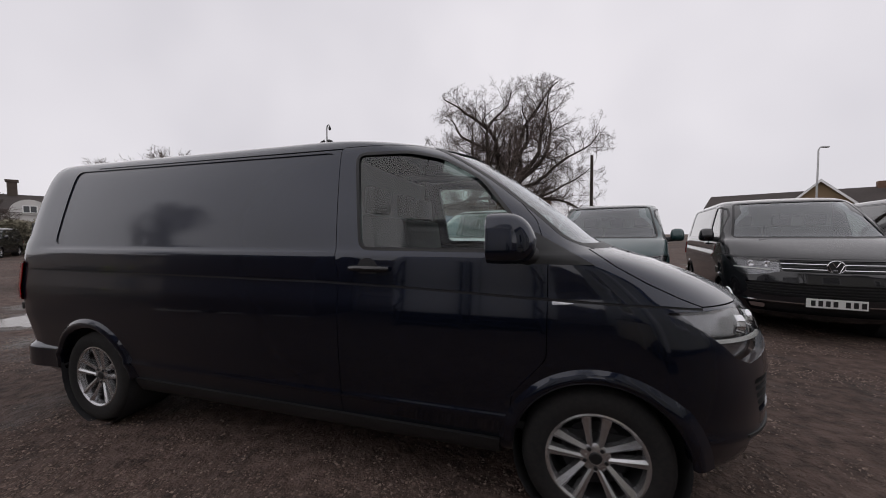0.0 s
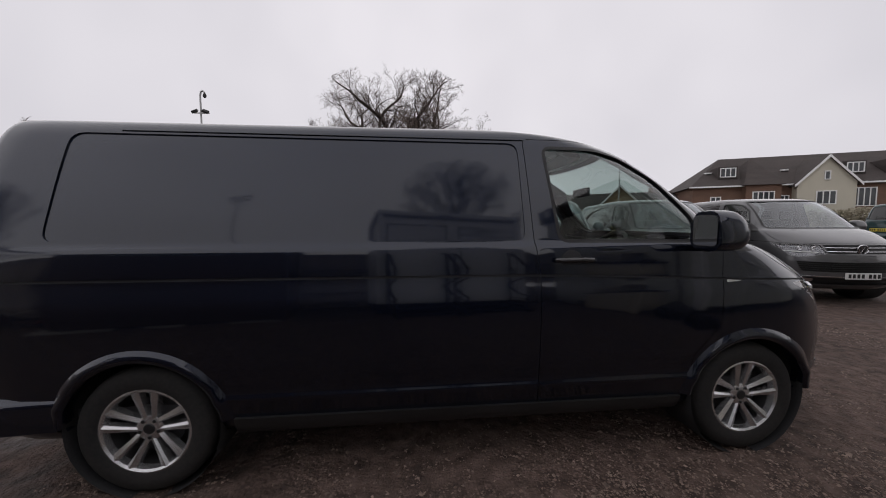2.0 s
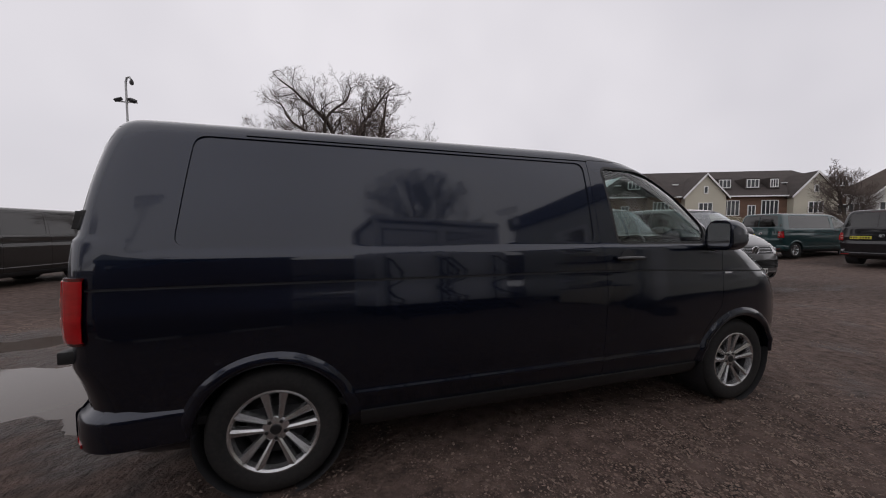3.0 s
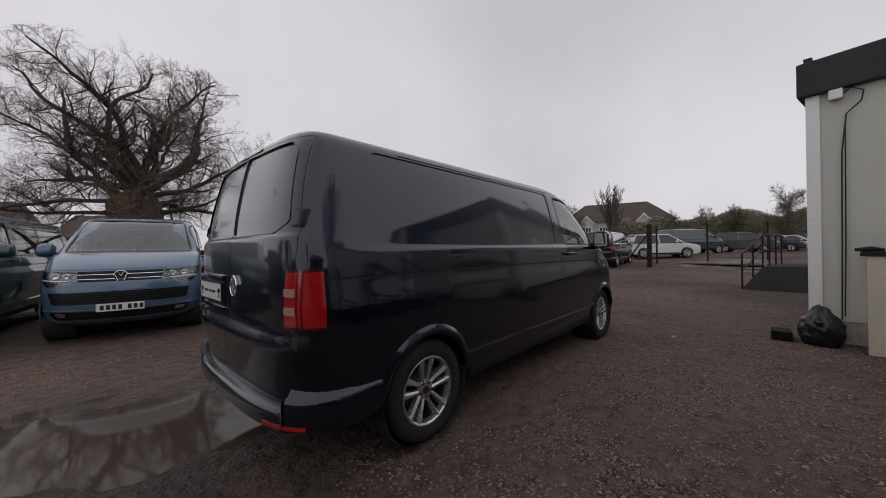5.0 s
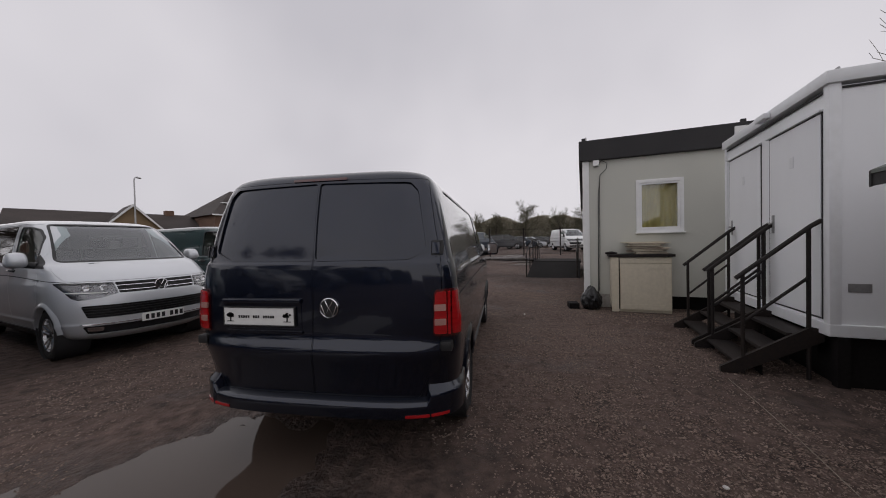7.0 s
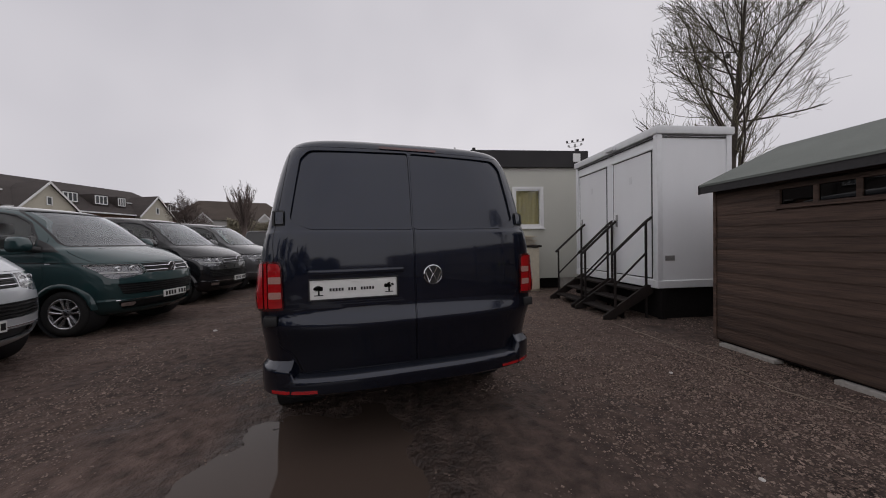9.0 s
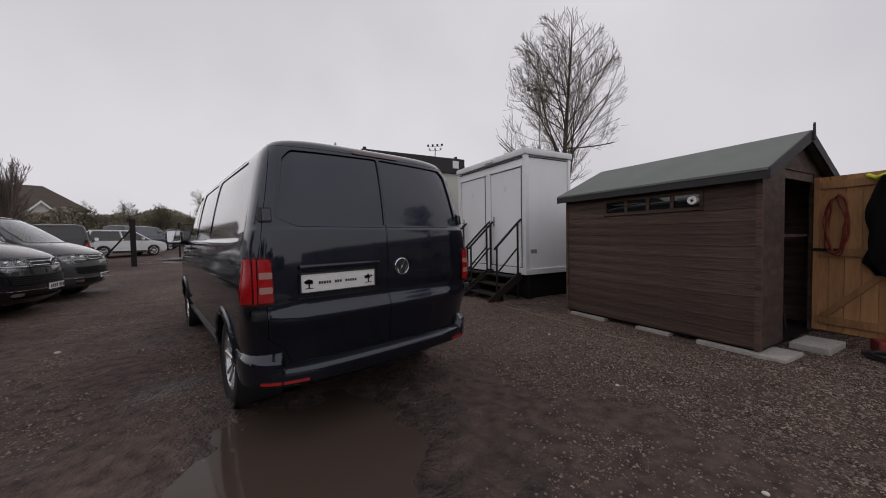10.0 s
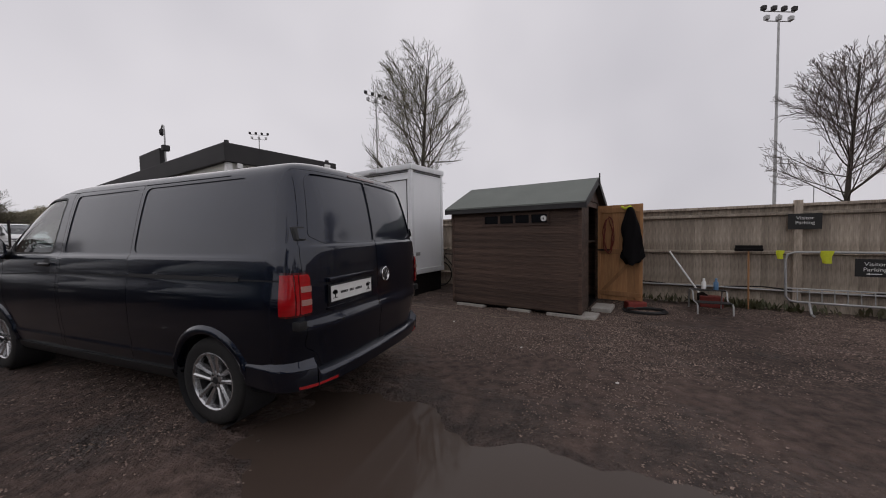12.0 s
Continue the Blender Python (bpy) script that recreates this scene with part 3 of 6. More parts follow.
    for s in (-1, 1):
        lo, hi = (1.0, 3)
        keep("fog_lamp", skin_patch(rounded([(s * .60, .39), (s * .72, .39), (s * .74, .45), (s * .60, .45)], .02), "x", lo, hi, .012, .03), "chrome", 30)
        keep("sill_trim", boolean(skin_patch([(-1.22, .27), (1.30, .27), (1.30, .372), (-1.22, .382)], "y", *((.5, 1.3) if s > 0 else (-1.3, -.5)), -.016, .006), cube(-3, 3, -3, 3, 1, 2), "DIFFERENCE"), "plastic", 30, "black sill trim")
        for x in (FRONT_AXLE, REAR_AXLE):
            keep("arch_lip", arch_lip(x, s), "paint", 40)
            keep("wheel_housing", lathe(bmesh.new(), [(.374, s * .93), (.372, s * .60), (.30, s * .58), (.0001, s * .575)], 32, "y", (x, 0, WHEEL_Z + .02)), "inside", 30)
        # matte dark strip laid in the open groove to stand for its shade
        keep("shoulder_seam", skin_patch(SHOULDER_GROOVE, "y", *((.5, 1.3) if s > 0 else (-1.3, -.5)), .005, .016), "inside", 30, "dark strip standing in for shade in the shoulder groove")
        # door handle, mirror, indicator
        h = bmesh.new()
        lathe(h, [(.0001, s * .9385), (.055, s * .9385), (.062, s * .9365)], 20, "y", (.60, 0, 1.19))
        keep("handle_cup", h, "inside", 30)
        keep("door_handle", tube(bmesh.new(), [(.505, s * .952, 1.195), (.525, s * .972, 1.196), (.60, s * .976, 1.197), (.70, s * .974, 1.196), (.725, s * .95, 1.195)], [.014, .016, .016, .016, .013], 10), "gloss", 40, "black door handle")
        mb = bmesh.new()
        bmesh.ops.create_uvsphere(mb, u_segments=28, v_segments=18, radius=1.0)
        for v in mb.verts:
            c = Vector([math.copysign(abs(a) ** .62, a) for a in v.co])
            c = c / max(1.0, c.length * .82)
            v.co = Vector((max(1.272, 1.325 + .15 * c.x * (1 - .28 * max(0, c.z))), s * (1.075 + .098 * c.y * (1 - .10 * c.z)), 1.355 + .108 * c.z))
        keep("wing_mirror", mb, "paint", 50, "painted door mirror housing")
        keep("mirror_foot", tube(bmesh.new(), [(1.45, s * .90, 1.27), (1.40, s * .95, 1.28), (1.36, s * 1.03, 1.285)], [.05, .045, .04], 10), "plastic", 40, "", "wing_mirror")
        keep("mirror_glass", prism(bmesh.new(), rounded([(s * 1.0, 1.275), (s * 1.15, 1.275), (s * 1.15, 1.435), (s * 1.0, 1.44)], .03), "x", 1.267, 1.270), "mirror", None, "", "wing_mirror")
        keep("corner_trim", skin_patch([(1.40, 1.235), (1.72, 1.235), (1.40, 1.42)], "y", *((.5, 1.3) if s > 0 else (-1.3, -.5)), -.004, .004), "plastic", 30, "black triangular mirror trim")
        keep("side_indicator", skin_patch(rounded([(1.54, 1.054), (1.605, 1.058), (1.635, 1.064), (1.54, 1.070)], .006), "y", *((.5, 1.3) if s > 0 else (-1.3, -.5)), -.004, .004), "chrome", 30, "clear side indicator")
        # rear lamps and hinges
        lp = rounded([(s * .800, .885), (s * .97, .880), (s * .97, 1.180), (s * .822, 1.176), (s * .808, 1.15)], .018)
        keep("rear_lamp", skin_patch(lp, "x", -3, -2.405, -.010, .01), "deepred", 30, "red rear lamp with two clear lenses")
        keep("red_lens", skin_patch(rounded([(s * .808, .900), (s * .886, .898), (s * .884, 1.165), (s * .828, 1.163), (s * .816, 1.14)], .012), "x", -3, -2.38, -.015, .0), "red", 30, "", "rear_lamp")
        for a_, b_ in ((.892, .908), (.917, .97)):
            keep("red_lens", skin_patch(rounded([(s * a_, .897), (s * b_, .894), (s * b_, 1.166), (s * a_, 1.165)], .006), "x", -3, -2.405, -.014, .0), "red", 30, "", "rear_lamp")
        for z in (.955, 1.045):
            keep("clear_lens", skin_patch(rounded([(s * .812, z), (s * .882, z), (s * .882, z + .040), (s * .812, z + .040)], .006), "x", -3, -2.37, -.019, -.010), "clear", 30, "", "rear_lamp")
        keep("hinge", skin_patch(rounded([(s * .790, 1.392), (s * .862, 1.392), (s * .862, 1.485), (s * .790, 1.485)], .008), "x", -3, -2.30, -.004, .006), "plastic", 30, "black door hinge")
        keep("hinge_plate", skin_patch(rounded([(s * .796, 1.402), (s * .842, 1.402), (s * .842, 1.475), (s * .796, 1.475)], .006), "x", -3, -2.30, -.012, .0), "paint", 30, "painted hinge plate", "hinge")
        keep("hinge_pin", skin_patch(rounded([(s * .846, 1.398), (s * .860, 1.398), (s * .860, 1.480), (s * .846, 1.480)], .004), "x", -3, -2.30, -.016, .0), "plastic", 40, "", "hinge")
        keep("hinge", cube(-2.53, -2.45, s * .84, s * .915, .79, .85, .012), "plastic", 40, "black door hinge")
        keep("reflector", bumper_reflector(s), "red", 30, "red bumper reflector")
        keep("sill_lip", tube(bmesh.new(), [(REAR_AXLE + .44, s * (HALF(.335) + .001), .335), (0, s * (HALF(.325) + .003), .325), (FRONT_AXLE - .44, s * (HALF(.335) + .001), .335)], .009, 8), "paint", 50, "rolled lower edge of the sill")
    # rear bumper: a proud step with a sloped top
    keep("rear_bumper", rear_bumper(), "paint", 50)
    keep("brake_lamp", skin_patch(rounded([(-.20, 1.913), (.20, 1.913), (.20, 1.932), (-.20, 1.932)], .008), "x", -3, -2.2, -.006, .01), "deepred", 30, "dark red high-level brake lamp")
    keep("plate_lip", skin_patch(rounded([(.075, .885), (.665, .885), (.665, .903), (.075, .903)], .006), "x", -3, -2.3, -.014, .01), "paint", 30, "painted lip under the plate")
    keep("plate_handle", cube(TAIL(1.1) - .022, TAIL(1.1) + .01, .08, .66, 1.085, 1.118, .008), "paint", 40, "painted number plate handle")
    keep("plate_recess", boolean(skin_patch(rounded([(.08, .905), (.66, .905), (.66, 1.09), (.08, 1.09)], .015), "x", -3, -2.3, -.004, .01), prism(bmesh.new(), [(.095, .918), (.645, .918), (.645, 1.08), (.095, 1.08)], "x", -3, -2.3), "DIFFERENCE"), "paint", 30)
    for name, x, y, z, r, face in (("rear_badge", TAIL(1.06) - .001, -.12, 1.06, .066, -1), ("front_badge", NOSE(.95) + .006, 0, .958, .082, 1)):
        ring, disc, marks = badge_disc(x, y, z, r, face)
        keep(name, ring, "chrome", 40, "round chrome badge")
        keep("badge_disc", disc, "plastic", 40, "", name)
        for mk in marks:
            keep("badge_mark", mk, "chrome", 40, "", name)
    # inside
    keep("cabin_floor", cube(-2.4, 2.0, -.85, .85, .40, .44), "inside", None)
    keep("bulkhead", cube(.30, .33, -.74, .74, .44, 1.86), "pale", None, "grey cab bulkhead")
    dash = prism(bmesh.new(), [(1.20, .70), (1.35, 1.12), (1.50, 1.23), (1.86, 1.26), (1.95, .70)], "y", -.80, .80)
    keep("dashboard", dash, "inside", None)
    for y in (-.42, .30):
        wide = .27 if y < 0 else .45
        st = box(bmesh.new(), .45, .95, y - wide, y + wide, .80, .95, .05)
        keep("seat", st, "cloth", 50, "grey cloth seat")
        bk = box(bmesh.new(), .42, .56, y - wide * .95, y + wide * .95, .93, 1.50, .05)
        for v in bk.verts:
            v.co.x -= (v.co.z - .93) * .12
        keep("seat_back", bk, "cloth", 50, "", "seat")
        for yy in ((y,) if y < 0 else (y - .2, y + .22)):
            keep("headrest", cube(.36, .45, yy - .13, yy + .13, 1.51, 1.70, .04), "cloth", 50, "", "seat")
    wheel = bmesh.new()
    ax = Vector((-.72, 0, .69)).normalized()
    e1, e2 = Vector((0, 1, 0)), Vector((.69, 0, .72)).normalized()
    c = Vector((1.10, -.40, 1.20))
    tube(wheel, [c + (e1 * math.cos(a) + e2 * math.sin(a)) * .185 for a in (2 * math.pi * k / 28 for k in range(28))], .016, 8, True)
    for a in (0, math.pi, 1.5 * math.pi):
        tube(wheel, [c - ax * .03, c + (e1 * math.cos(a) + e2 * math.sin(a)) * .185], .02, 6)
    tube(wheel, [c - ax * .25, c + ax * .0], .05, 10)
    keep("steering_wheel", wheel, "inside", 50, "dark steering wheel")
    keep("inner_mirror", cube(1.12, 1.15, -.12, .12, 1.62, 1.69, .012), "inside", 40)
    keep("wiper", tube(bmesh.new(), [(1.93, -.55, 1.275), (1.90, -.1, 1.295), (1.86, .20, 1.30)], .010, 6), "plastic", 40)
    keep("underbody", cube(-2.2, 2.2, -.55, .55, .22, .36, .03), "inside", None)
    return made


VAN_PARTS = build_van()


def van(label, paint, m, group="", side=None, rear=None, plate=PLATE_WHITE, rear_plate=PLATE_YELLOW, dealer=False):
    """A van with all its parts at the pose m."""
    root = thing("van", label, "van", group, m)
    roles = dict(paint=paint, side=side or paint, rear=rear or paint, glass=GLASS, screen=GLASS_SCREEN, lens=GLASS_LENS, plastic=BLACK_PLASTIC, gloss=PAINT_BLACK, inside=DARK_INSIDE,
                 cloth=SEAT_CLOTH, chrome=CHROME, red=LAMP_RED, deepred=LAMP_DEEP, clear=LAMP_CLEAR, reflector=LAMP_DARK, mirror=MIRROR, white=PLATE_WHITE, pale=BULKHEAD, strip=BLACK_PLASTIC if dealer else CHROME)
    last = {}
    for name, me, role, lab, under in VAN_PARTS:
        ob = new(name, me)
        ob.material_slots[0].link = "OBJECT"
        ob.material_slots[0].material = roles[role]
        ob.parent = last[under] if under else root
        if role in ("glass", "screen", "lens"):
            ob.visible_shadow = False
        if lab:
            tagged(ob, lab)
        if not under:
            last[name] = ob
    for x in (FRONT_AXLE, REAR_AXLE):
        for y in (-.815, .815):
            add_wheel(root, x, y)
    if dealer:
        plate_ob = part("number_plate", cube(TAIL(1.0) - .014, TAIL(1.0) - .002, .125, .655, .938, 1.060, .006), PLATE_WHITE, root, "white show plate with a dark trade name bar and two tree marks")
        number_marks(plate_ob, TAIL(1.0) - .014)
        part("plate_frame", boolean(cube(TAIL(1.0) - .017, TAIL(1.0) + .004, .120, .660, .933, 1.065, .003), cube(-3, -2, .128, .652, .941, 1.057), "DIFFERENCE"), BLACK_PLASTIC, plate_ob)
    else:
        number_plate(root, TAIL(1.0) - .012, .37, .995, -1, rear_plate)
    number_plate(root, NOSE(.50) + .006, 0, .515, 1, plate)
    return root


def number_marks(plate_ob, x):
    """Two small tree-shaped marks and a row of bars between them."""
    rnd = random.Random(4)
    for y in (.602, .178):
        bm = bmesh.new()
        for k in range(34):
            a, r = rnd.uniform(0, 2 * math.pi), .024 * rnd.uniform(0, 1) ** .5
            lathe(bm, [(.0001, -.0022), (.0062, -.0022), (.0062, 0)], 8, "x", (x, y + r * 1.25 * math.cos(a), 1.006 + r * .95 * abs(math.sin(a)) - .008))
        box(bm, x - .0022, x, y - .005, y + .005, .967, 1.0), box(bm, x - .0022, x, y - .026, y + .026, .963, .968)
        part("tree_mark", bm, INK, plate_ob)
    for u, n in ((.540, 5), (.430, 3), (.355, 5)):
        for k in range(n):
            part("bar", cube(x - .0022, x, u - .0175 * k - .012, u - .0175 * k, .988, 1.006), INK, plate_ob)


# ---- ground, puddles and gravel ----
def ground_mat():
    m = bpy.data.materials.new("wet_gravel_and_mud")
    m.use_nodes = True
    n, l = m.node_tree.nodes, m.node_tree.links
    b = n["Principled BSDF"]
    co = n.new("ShaderNodeTexCoord")
    wet = n.new("ShaderNodeAttribute")
    wet.attribute_name = "wet"
    grit = n.new("ShaderNodeAttribute")
    grit.attribute_name = "grit"

    def noise_tex(scale, detail=5):
        t = n.new("ShaderNodeTexNoise")
        t.inputs["Scale"].default_value, t.inputs["Detail"].default_value = scale, detail
        l.new(co.outputs["Object"], t.inputs["Vector"])
        return t.outputs["Fac"]

    def ramp(src, lo, hi, a=0.0, z=1.0):
        r = n.new("ShaderNodeMapRange")
        for k, v in (("From Min", lo), ("From Max", hi), ("To Min", a), ("To Max", z)):
            r.inputs[k].default_value = v
        l.new(src, r.inputs["Value"])
        return r.outputs["Result"]

    def mix(fac, a, c, kind="MIX"):
        x = n.new("ShaderNodeMixRGB")
        x.blend_type = kind
        for i, v in ((0, fac), (1, a), (2, c)):
            if isinstance(v, (tuple, float)):
                x.inputs[i].default_value = v
            else:
                l.new(v, x.inputs[i])
        return x.outputs[0]

    def cells(scale):
        v = n.new("ShaderNodeTexVoronoi")
        v.inputs["Scale"].default_value = scale
        l.new(co.outputs["Object"], v.inputs["Vector"])
        w = n.new("ShaderNodeRGBToBW")
        l.new(v.outputs["Color"], w.inputs[0])
        return w.outputs[0], v.outputs["Distance"]

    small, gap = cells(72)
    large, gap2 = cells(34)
    mud = mix(ramp(noise_tex(9, 9), .30, .70), (.047, .0320, .0270, 1), (.144, .1000, .0840, 1))
    stone = mix(ramp(small, .22, .85), (.040, .027, .021, 1), (.320, .228, .185, 1))
    # shade between pebbles is painted in: cell edges turn near black, large stones too
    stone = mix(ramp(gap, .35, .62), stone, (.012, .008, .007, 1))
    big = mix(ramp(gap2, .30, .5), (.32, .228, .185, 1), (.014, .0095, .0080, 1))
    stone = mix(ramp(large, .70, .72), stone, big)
    loose = mix(1.0, mix(1.0, ramp(noise_tex(.5, 3), .34, .54), ramp(noise_tex(3.2, 6), .36, .56), "MULTIPLY"), grit.outputs["Color"], "MULTIPLY")
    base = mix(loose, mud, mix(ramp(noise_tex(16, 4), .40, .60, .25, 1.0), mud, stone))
    tone = ramp(noise_tex(.23, 5), .36, .64, .58, 1.22)
    dryness = n.new("ShaderNodeMath")
    dryness.operation = "SUBTRACT"
    l.new(noise_tex(1.1, 6), dryness.inputs[0]), l.new(ramp(wet.outputs["Fac"], 0, 1, 0, .34), dryness.inputs[1])
    damp = ramp(dryness.outputs[0], .22, .44, .50, 1.0)
    shade = n.new("ShaderNodeHueSaturation")
    l.new(tone, shade.inputs["Value"]), l.new(base, shade.inputs["Color"])
    shade2 = n.new("ShaderNodeHueSaturation")
    l.new(damp, shade2.inputs["Value"]), l.new(shade.outputs["Color"], shade2.inputs["Color"])
    l.new(shade2.outputs["Color"], b.inputs["Base Color"])
    l.new(ramp(damp, .50, 1.0, .40, .92), b.inputs["Roughness"])
    b.inputs["Specular IOR Level"].default_value = .32
    lumps = n.new("ShaderNodeMath")
    lumps.operation = "MULTIPLY_ADD"
    l.new(noise_tex(11, 9), lumps.inputs[0])
    lumps.inputs[1].default_value = 2.6
    l.new(mix(loose, noise_tex(45, 5), mix(.5, gap, gap2)), lumps.inputs[2])
    bp = n.new("ShaderNodeBump")
    bp.inputs["Strength"].default_value, bp.inputs["Distance"].default_value = 1.0, 0.026
    l.new(lumps.outputs[0], bp.inputs["Height"]), l.new(bp.outputs["Normal"], b.inputs["Normal"])
    return m


# centre, half-lengths, turn, depth
HOLLOWS = ((-4.1, 1.05, 2.0, 0.62, -6, .050), (-2.75, .62, .75, .42, -35, .040), (-6.1, 1.25, 1.5, .60, 8, .045), (-5.3, 2.6, .9, .35, 20, .02), (21.5, -.6, 3.2, .8, 60, .05), (19.0, -2.4, 1.8, .5, 50, .05), (-7.5, 3.0, 1.2, .5, 0, .04),
           (1.9, -1.5, .28, .16, 10, .028), (-1.2, -3.9, .3, .2, 0, .02), (3.6, -1.0, .35, .2, 0, .028))


def rise(x):
    """The far lot lies a little higher than the yard."""
    t = min(1, max(0, (x - 14) / 17))
    return .58 * t * t * (3 - 2 * t)


def ground_z(x, y):
    d = math.hypot(x + 2, y)
    z = .012 * noise.noise((x * .9, y * .9, 3)) + .010 * noise.noise((x * 2.6, y * 2.6, 7)) + (.0085 * noise.noise((x * 5, y * 5, 1)) + .0035 * noise.noise((x * 12, y * 12, 2)) if d < 12 else 0) - .004
    z += rise(x)
    for cx, cy, rx, ry, turn, deep in HOLLOWS:
        c, s = math.cos(radians(turn)), math.sin(radians(turn))
        u, v = ((x - cx) * c + (y - cy) * s) / rx, (-(x - cx) * s + (y - cy) * c) / ry
        q = (u * u + v * v) * (1 + .8 * noise.noise((x * 1.3, y * 1.3, 11)) + .55 * noise.noise((x * 3.4, y * 3.4, 12)))
        if q < 4:
            z -= deep * math.exp(-q * q * .9)
    return z


def wetness(x, y):
    """How soaked the mud is: most in and round the hollows."""
    got = 0.0
    for cx, cy, rx, ry, turn, deep in HOLLOWS[:7]:
        c, s = math.cos(radians(turn)), math.sin(radians(turn))
        u, v = ((x - cx) * c + (y - cy) * s) / (rx + .35), (-(x - cx) * s + (y - cy) * c) / (ry + .35)
        q = (u * u + v * v) * (1 + .5 * noise.noise((x * 1.7, y * 1.7, 21)))
        got = max(got, math.exp(-max(q, 0) ** 1.5 * .55)) if q < 6 else got
    return got


def gritty(x, y):
    """How much loose gravel lies here: most along the cabins and the shed."""
    t = min(1, max(0, (-.75 - y + .5 * noise.noise((x * .8, y * .8, 31))) / .9))
    return .02 + .98 * t * t * (3 - 2 * t)


def ground_lines(lo, hi, step):
    inner = list(np.arange(lo, hi + step / 2, step))
    out, d = [], .15
    while d < 700:
        out.append(d)
        d *= 1.28
    return [lo - v for v in out[::-1]] + inner + [hi + v for v in out]


gx, gy = ground_lines(-8.5, 5.0, .07), ground_lines(-6.0, 5.0, .07)
gv = [(x, y, ground_z(x, y)) for y in gy for x in gx]
nx = len(gx)
gf = [(j * nx + i, j * nx + i + 1, (j + 1) * nx + i + 1, (j + 1) * nx + i) for j in range(len(gy) - 1) for i in range(nx - 1)]
gm = bpy.data.meshes.new("ground")
gm.from_pydata(gv, [], gf)
gm.polygons.foreach_set("use_smooth", [True] * len(gf))
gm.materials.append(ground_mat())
gm.attributes.new("wet", "FLOAT", "POINT").data.foreach_set("value", [wetness(x, y) for x, y, z in gv])
gm.attributes.new("grit", "FLOAT", "POINT").data.foreach_set("value", [gritty(x, y) for x, y, z in gv])
tagged(new("ground", gm), "wet brown gravel and mud yard with shallow hollows", "ground", kind="structure")

WATER = bpy.data.materials.new("muddy_water")
WATER.use_nodes = True
wb = WATER.node_tree.nodes["Principled BSDF"]
wb.inputs["Base Color"].default_value, wb.inputs["Roughness"].default_value, wb.inputs["IOR"].default_value = (.060, .044, .036, 1), .05, 1.33
wb.inputs["Specular IOR Level"].default_value = .34
wt = WATER.node_tree.nodes.new("ShaderNodeTexNoise")
wt.inputs["Scale"].default_value = 6
wp = WATER.node_tree.nodes.new("ShaderNodeBump")
wp.inputs["Strength"].default_value, wp.inputs["Distance"].default_value = .02, .004
WATER.node_tree.links.new(wt.outputs["Fac"], wp.inputs["Height"]), WATER.node_tree.links.new(wp.outputs["Normal"], wb.inputs["Normal"])
for cx, cy, rx, ry, turn, deep in HOLLOWS[:7]:
    bm = bmesh.new()
    bm.faces.new([bm.verts.new((1.5 * rx * math.cos(2 * math.pi * k / 40), 1.5 * ry * math.sin(2 * math.pi * k / 40), 0)) for k in range(40)])
    ob = tagged(part("water", bm, WATER), "shallow brown puddle reflecting the grey sky", "puddle", "puddles in the yard", "structure")
    ob.matrix_basis = pose(cx, cy, rise(cx) * .97 - .0180 - .0004 * HOLLOWS.index((cx, cy, rx, ry, turn, deep)), 0, 0, turn)

STONE = mat("pebble_stone", (.33, .245, .200), (.080, .056, .045), rough=.6, rough2=.85, scale=30, wide=9, bump=.2, island=True)


def scatter_stones(count, seed, small, large, area):
    rnd = np.random.RandomState(seed)
    base = np.array([(1, 0, 0), (-1, 0, 0), (0, 1, 0), (0, -1, 0), (0, 0, 1)], float)
    tri = np.array([(0, 2, 4), (2, 1, 4), (1, 3, 4), (3, 0, 4)])
    vs, fs = [], []
    x0, x1, y0, y1 = area
    while len(vs) < count:
        x, y = rnd.uniform(x0, x1), rnd.uniform(y0, y1)
        thick = noise.noise((x * .55, y * .55, 5)) + .9 * noise.noise((x * 2.2, y * 2.2, 15)) + .62 * gritty(x, y) - .34
        if rnd.uniform(-.5, .8) > thick:
            continue
        z = ground_z(x, y)
        if z < -.0195:
            continue
        r = small + (large - small) * rnd.uniform() ** 2.5
        a = rnd.uniform(0, 2 * math.pi)
        p = base * (rnd.uniform(.6, 1.2, (5, 3)) * np.array((r, r * .8, r * .6))) + rnd.uniform(-.25, .25, (5, 3)) * r
        c, s = math.cos(a), math.sin(a)
        p = np.stack([p[:, 0] * c - p[:, 1] * s + x, p[:, 0] * s + p[:, 1] * c + y, p[:, 2] + z + r * .05], 1)
        fs.append(tri + 5 * len(vs))
        vs.append(p)
    me = bpy.data.meshes.new("gravel")
    me.from_pydata(np.concatenate(vs).tolist(), [], np.concatenate(fs).tolist())
    me.materials.append(STONE)
    return me


tagged(new("gravel", scatter_stones(170000, 2, .0040, .0145, (-8.5, 5.5, -5.0, 4.2))), "loose grey and brown pebbles on mud", "gravel", kind="stuff")
tagged(new("gravel", scatter_stones(3200, 5, .011, .024, (-8.5, 6.5, -5.0, 4.0))), "larger loose stones on the yard", "gravel", kind="stuff")
WHITE_STONE = mat("chalk_stone", (.62, .60, .58), (.48, .46, .44), rough=.8, scale=60)
for x, y, r in ((2.37, -1.66, .022), (-4.59, -.85, .017), (-2.4, -2.5, .018), (-3.6, -1.6, .016), (1.2, 2.2, .03)):
    bm = bmesh.new()
    bmesh.ops.create_icosphere(bm, subdivisions=2, radius=r)
    for v in bm.verts:
        v.co *= 1 + .35 * noise.noise(v.co * 40)
        v.co.z *= .55
    ob = tagged(part("stone", bm, WHITE_STONE, smooth=60), "pale chalky stone on the gravel", "stone", "pale stones")
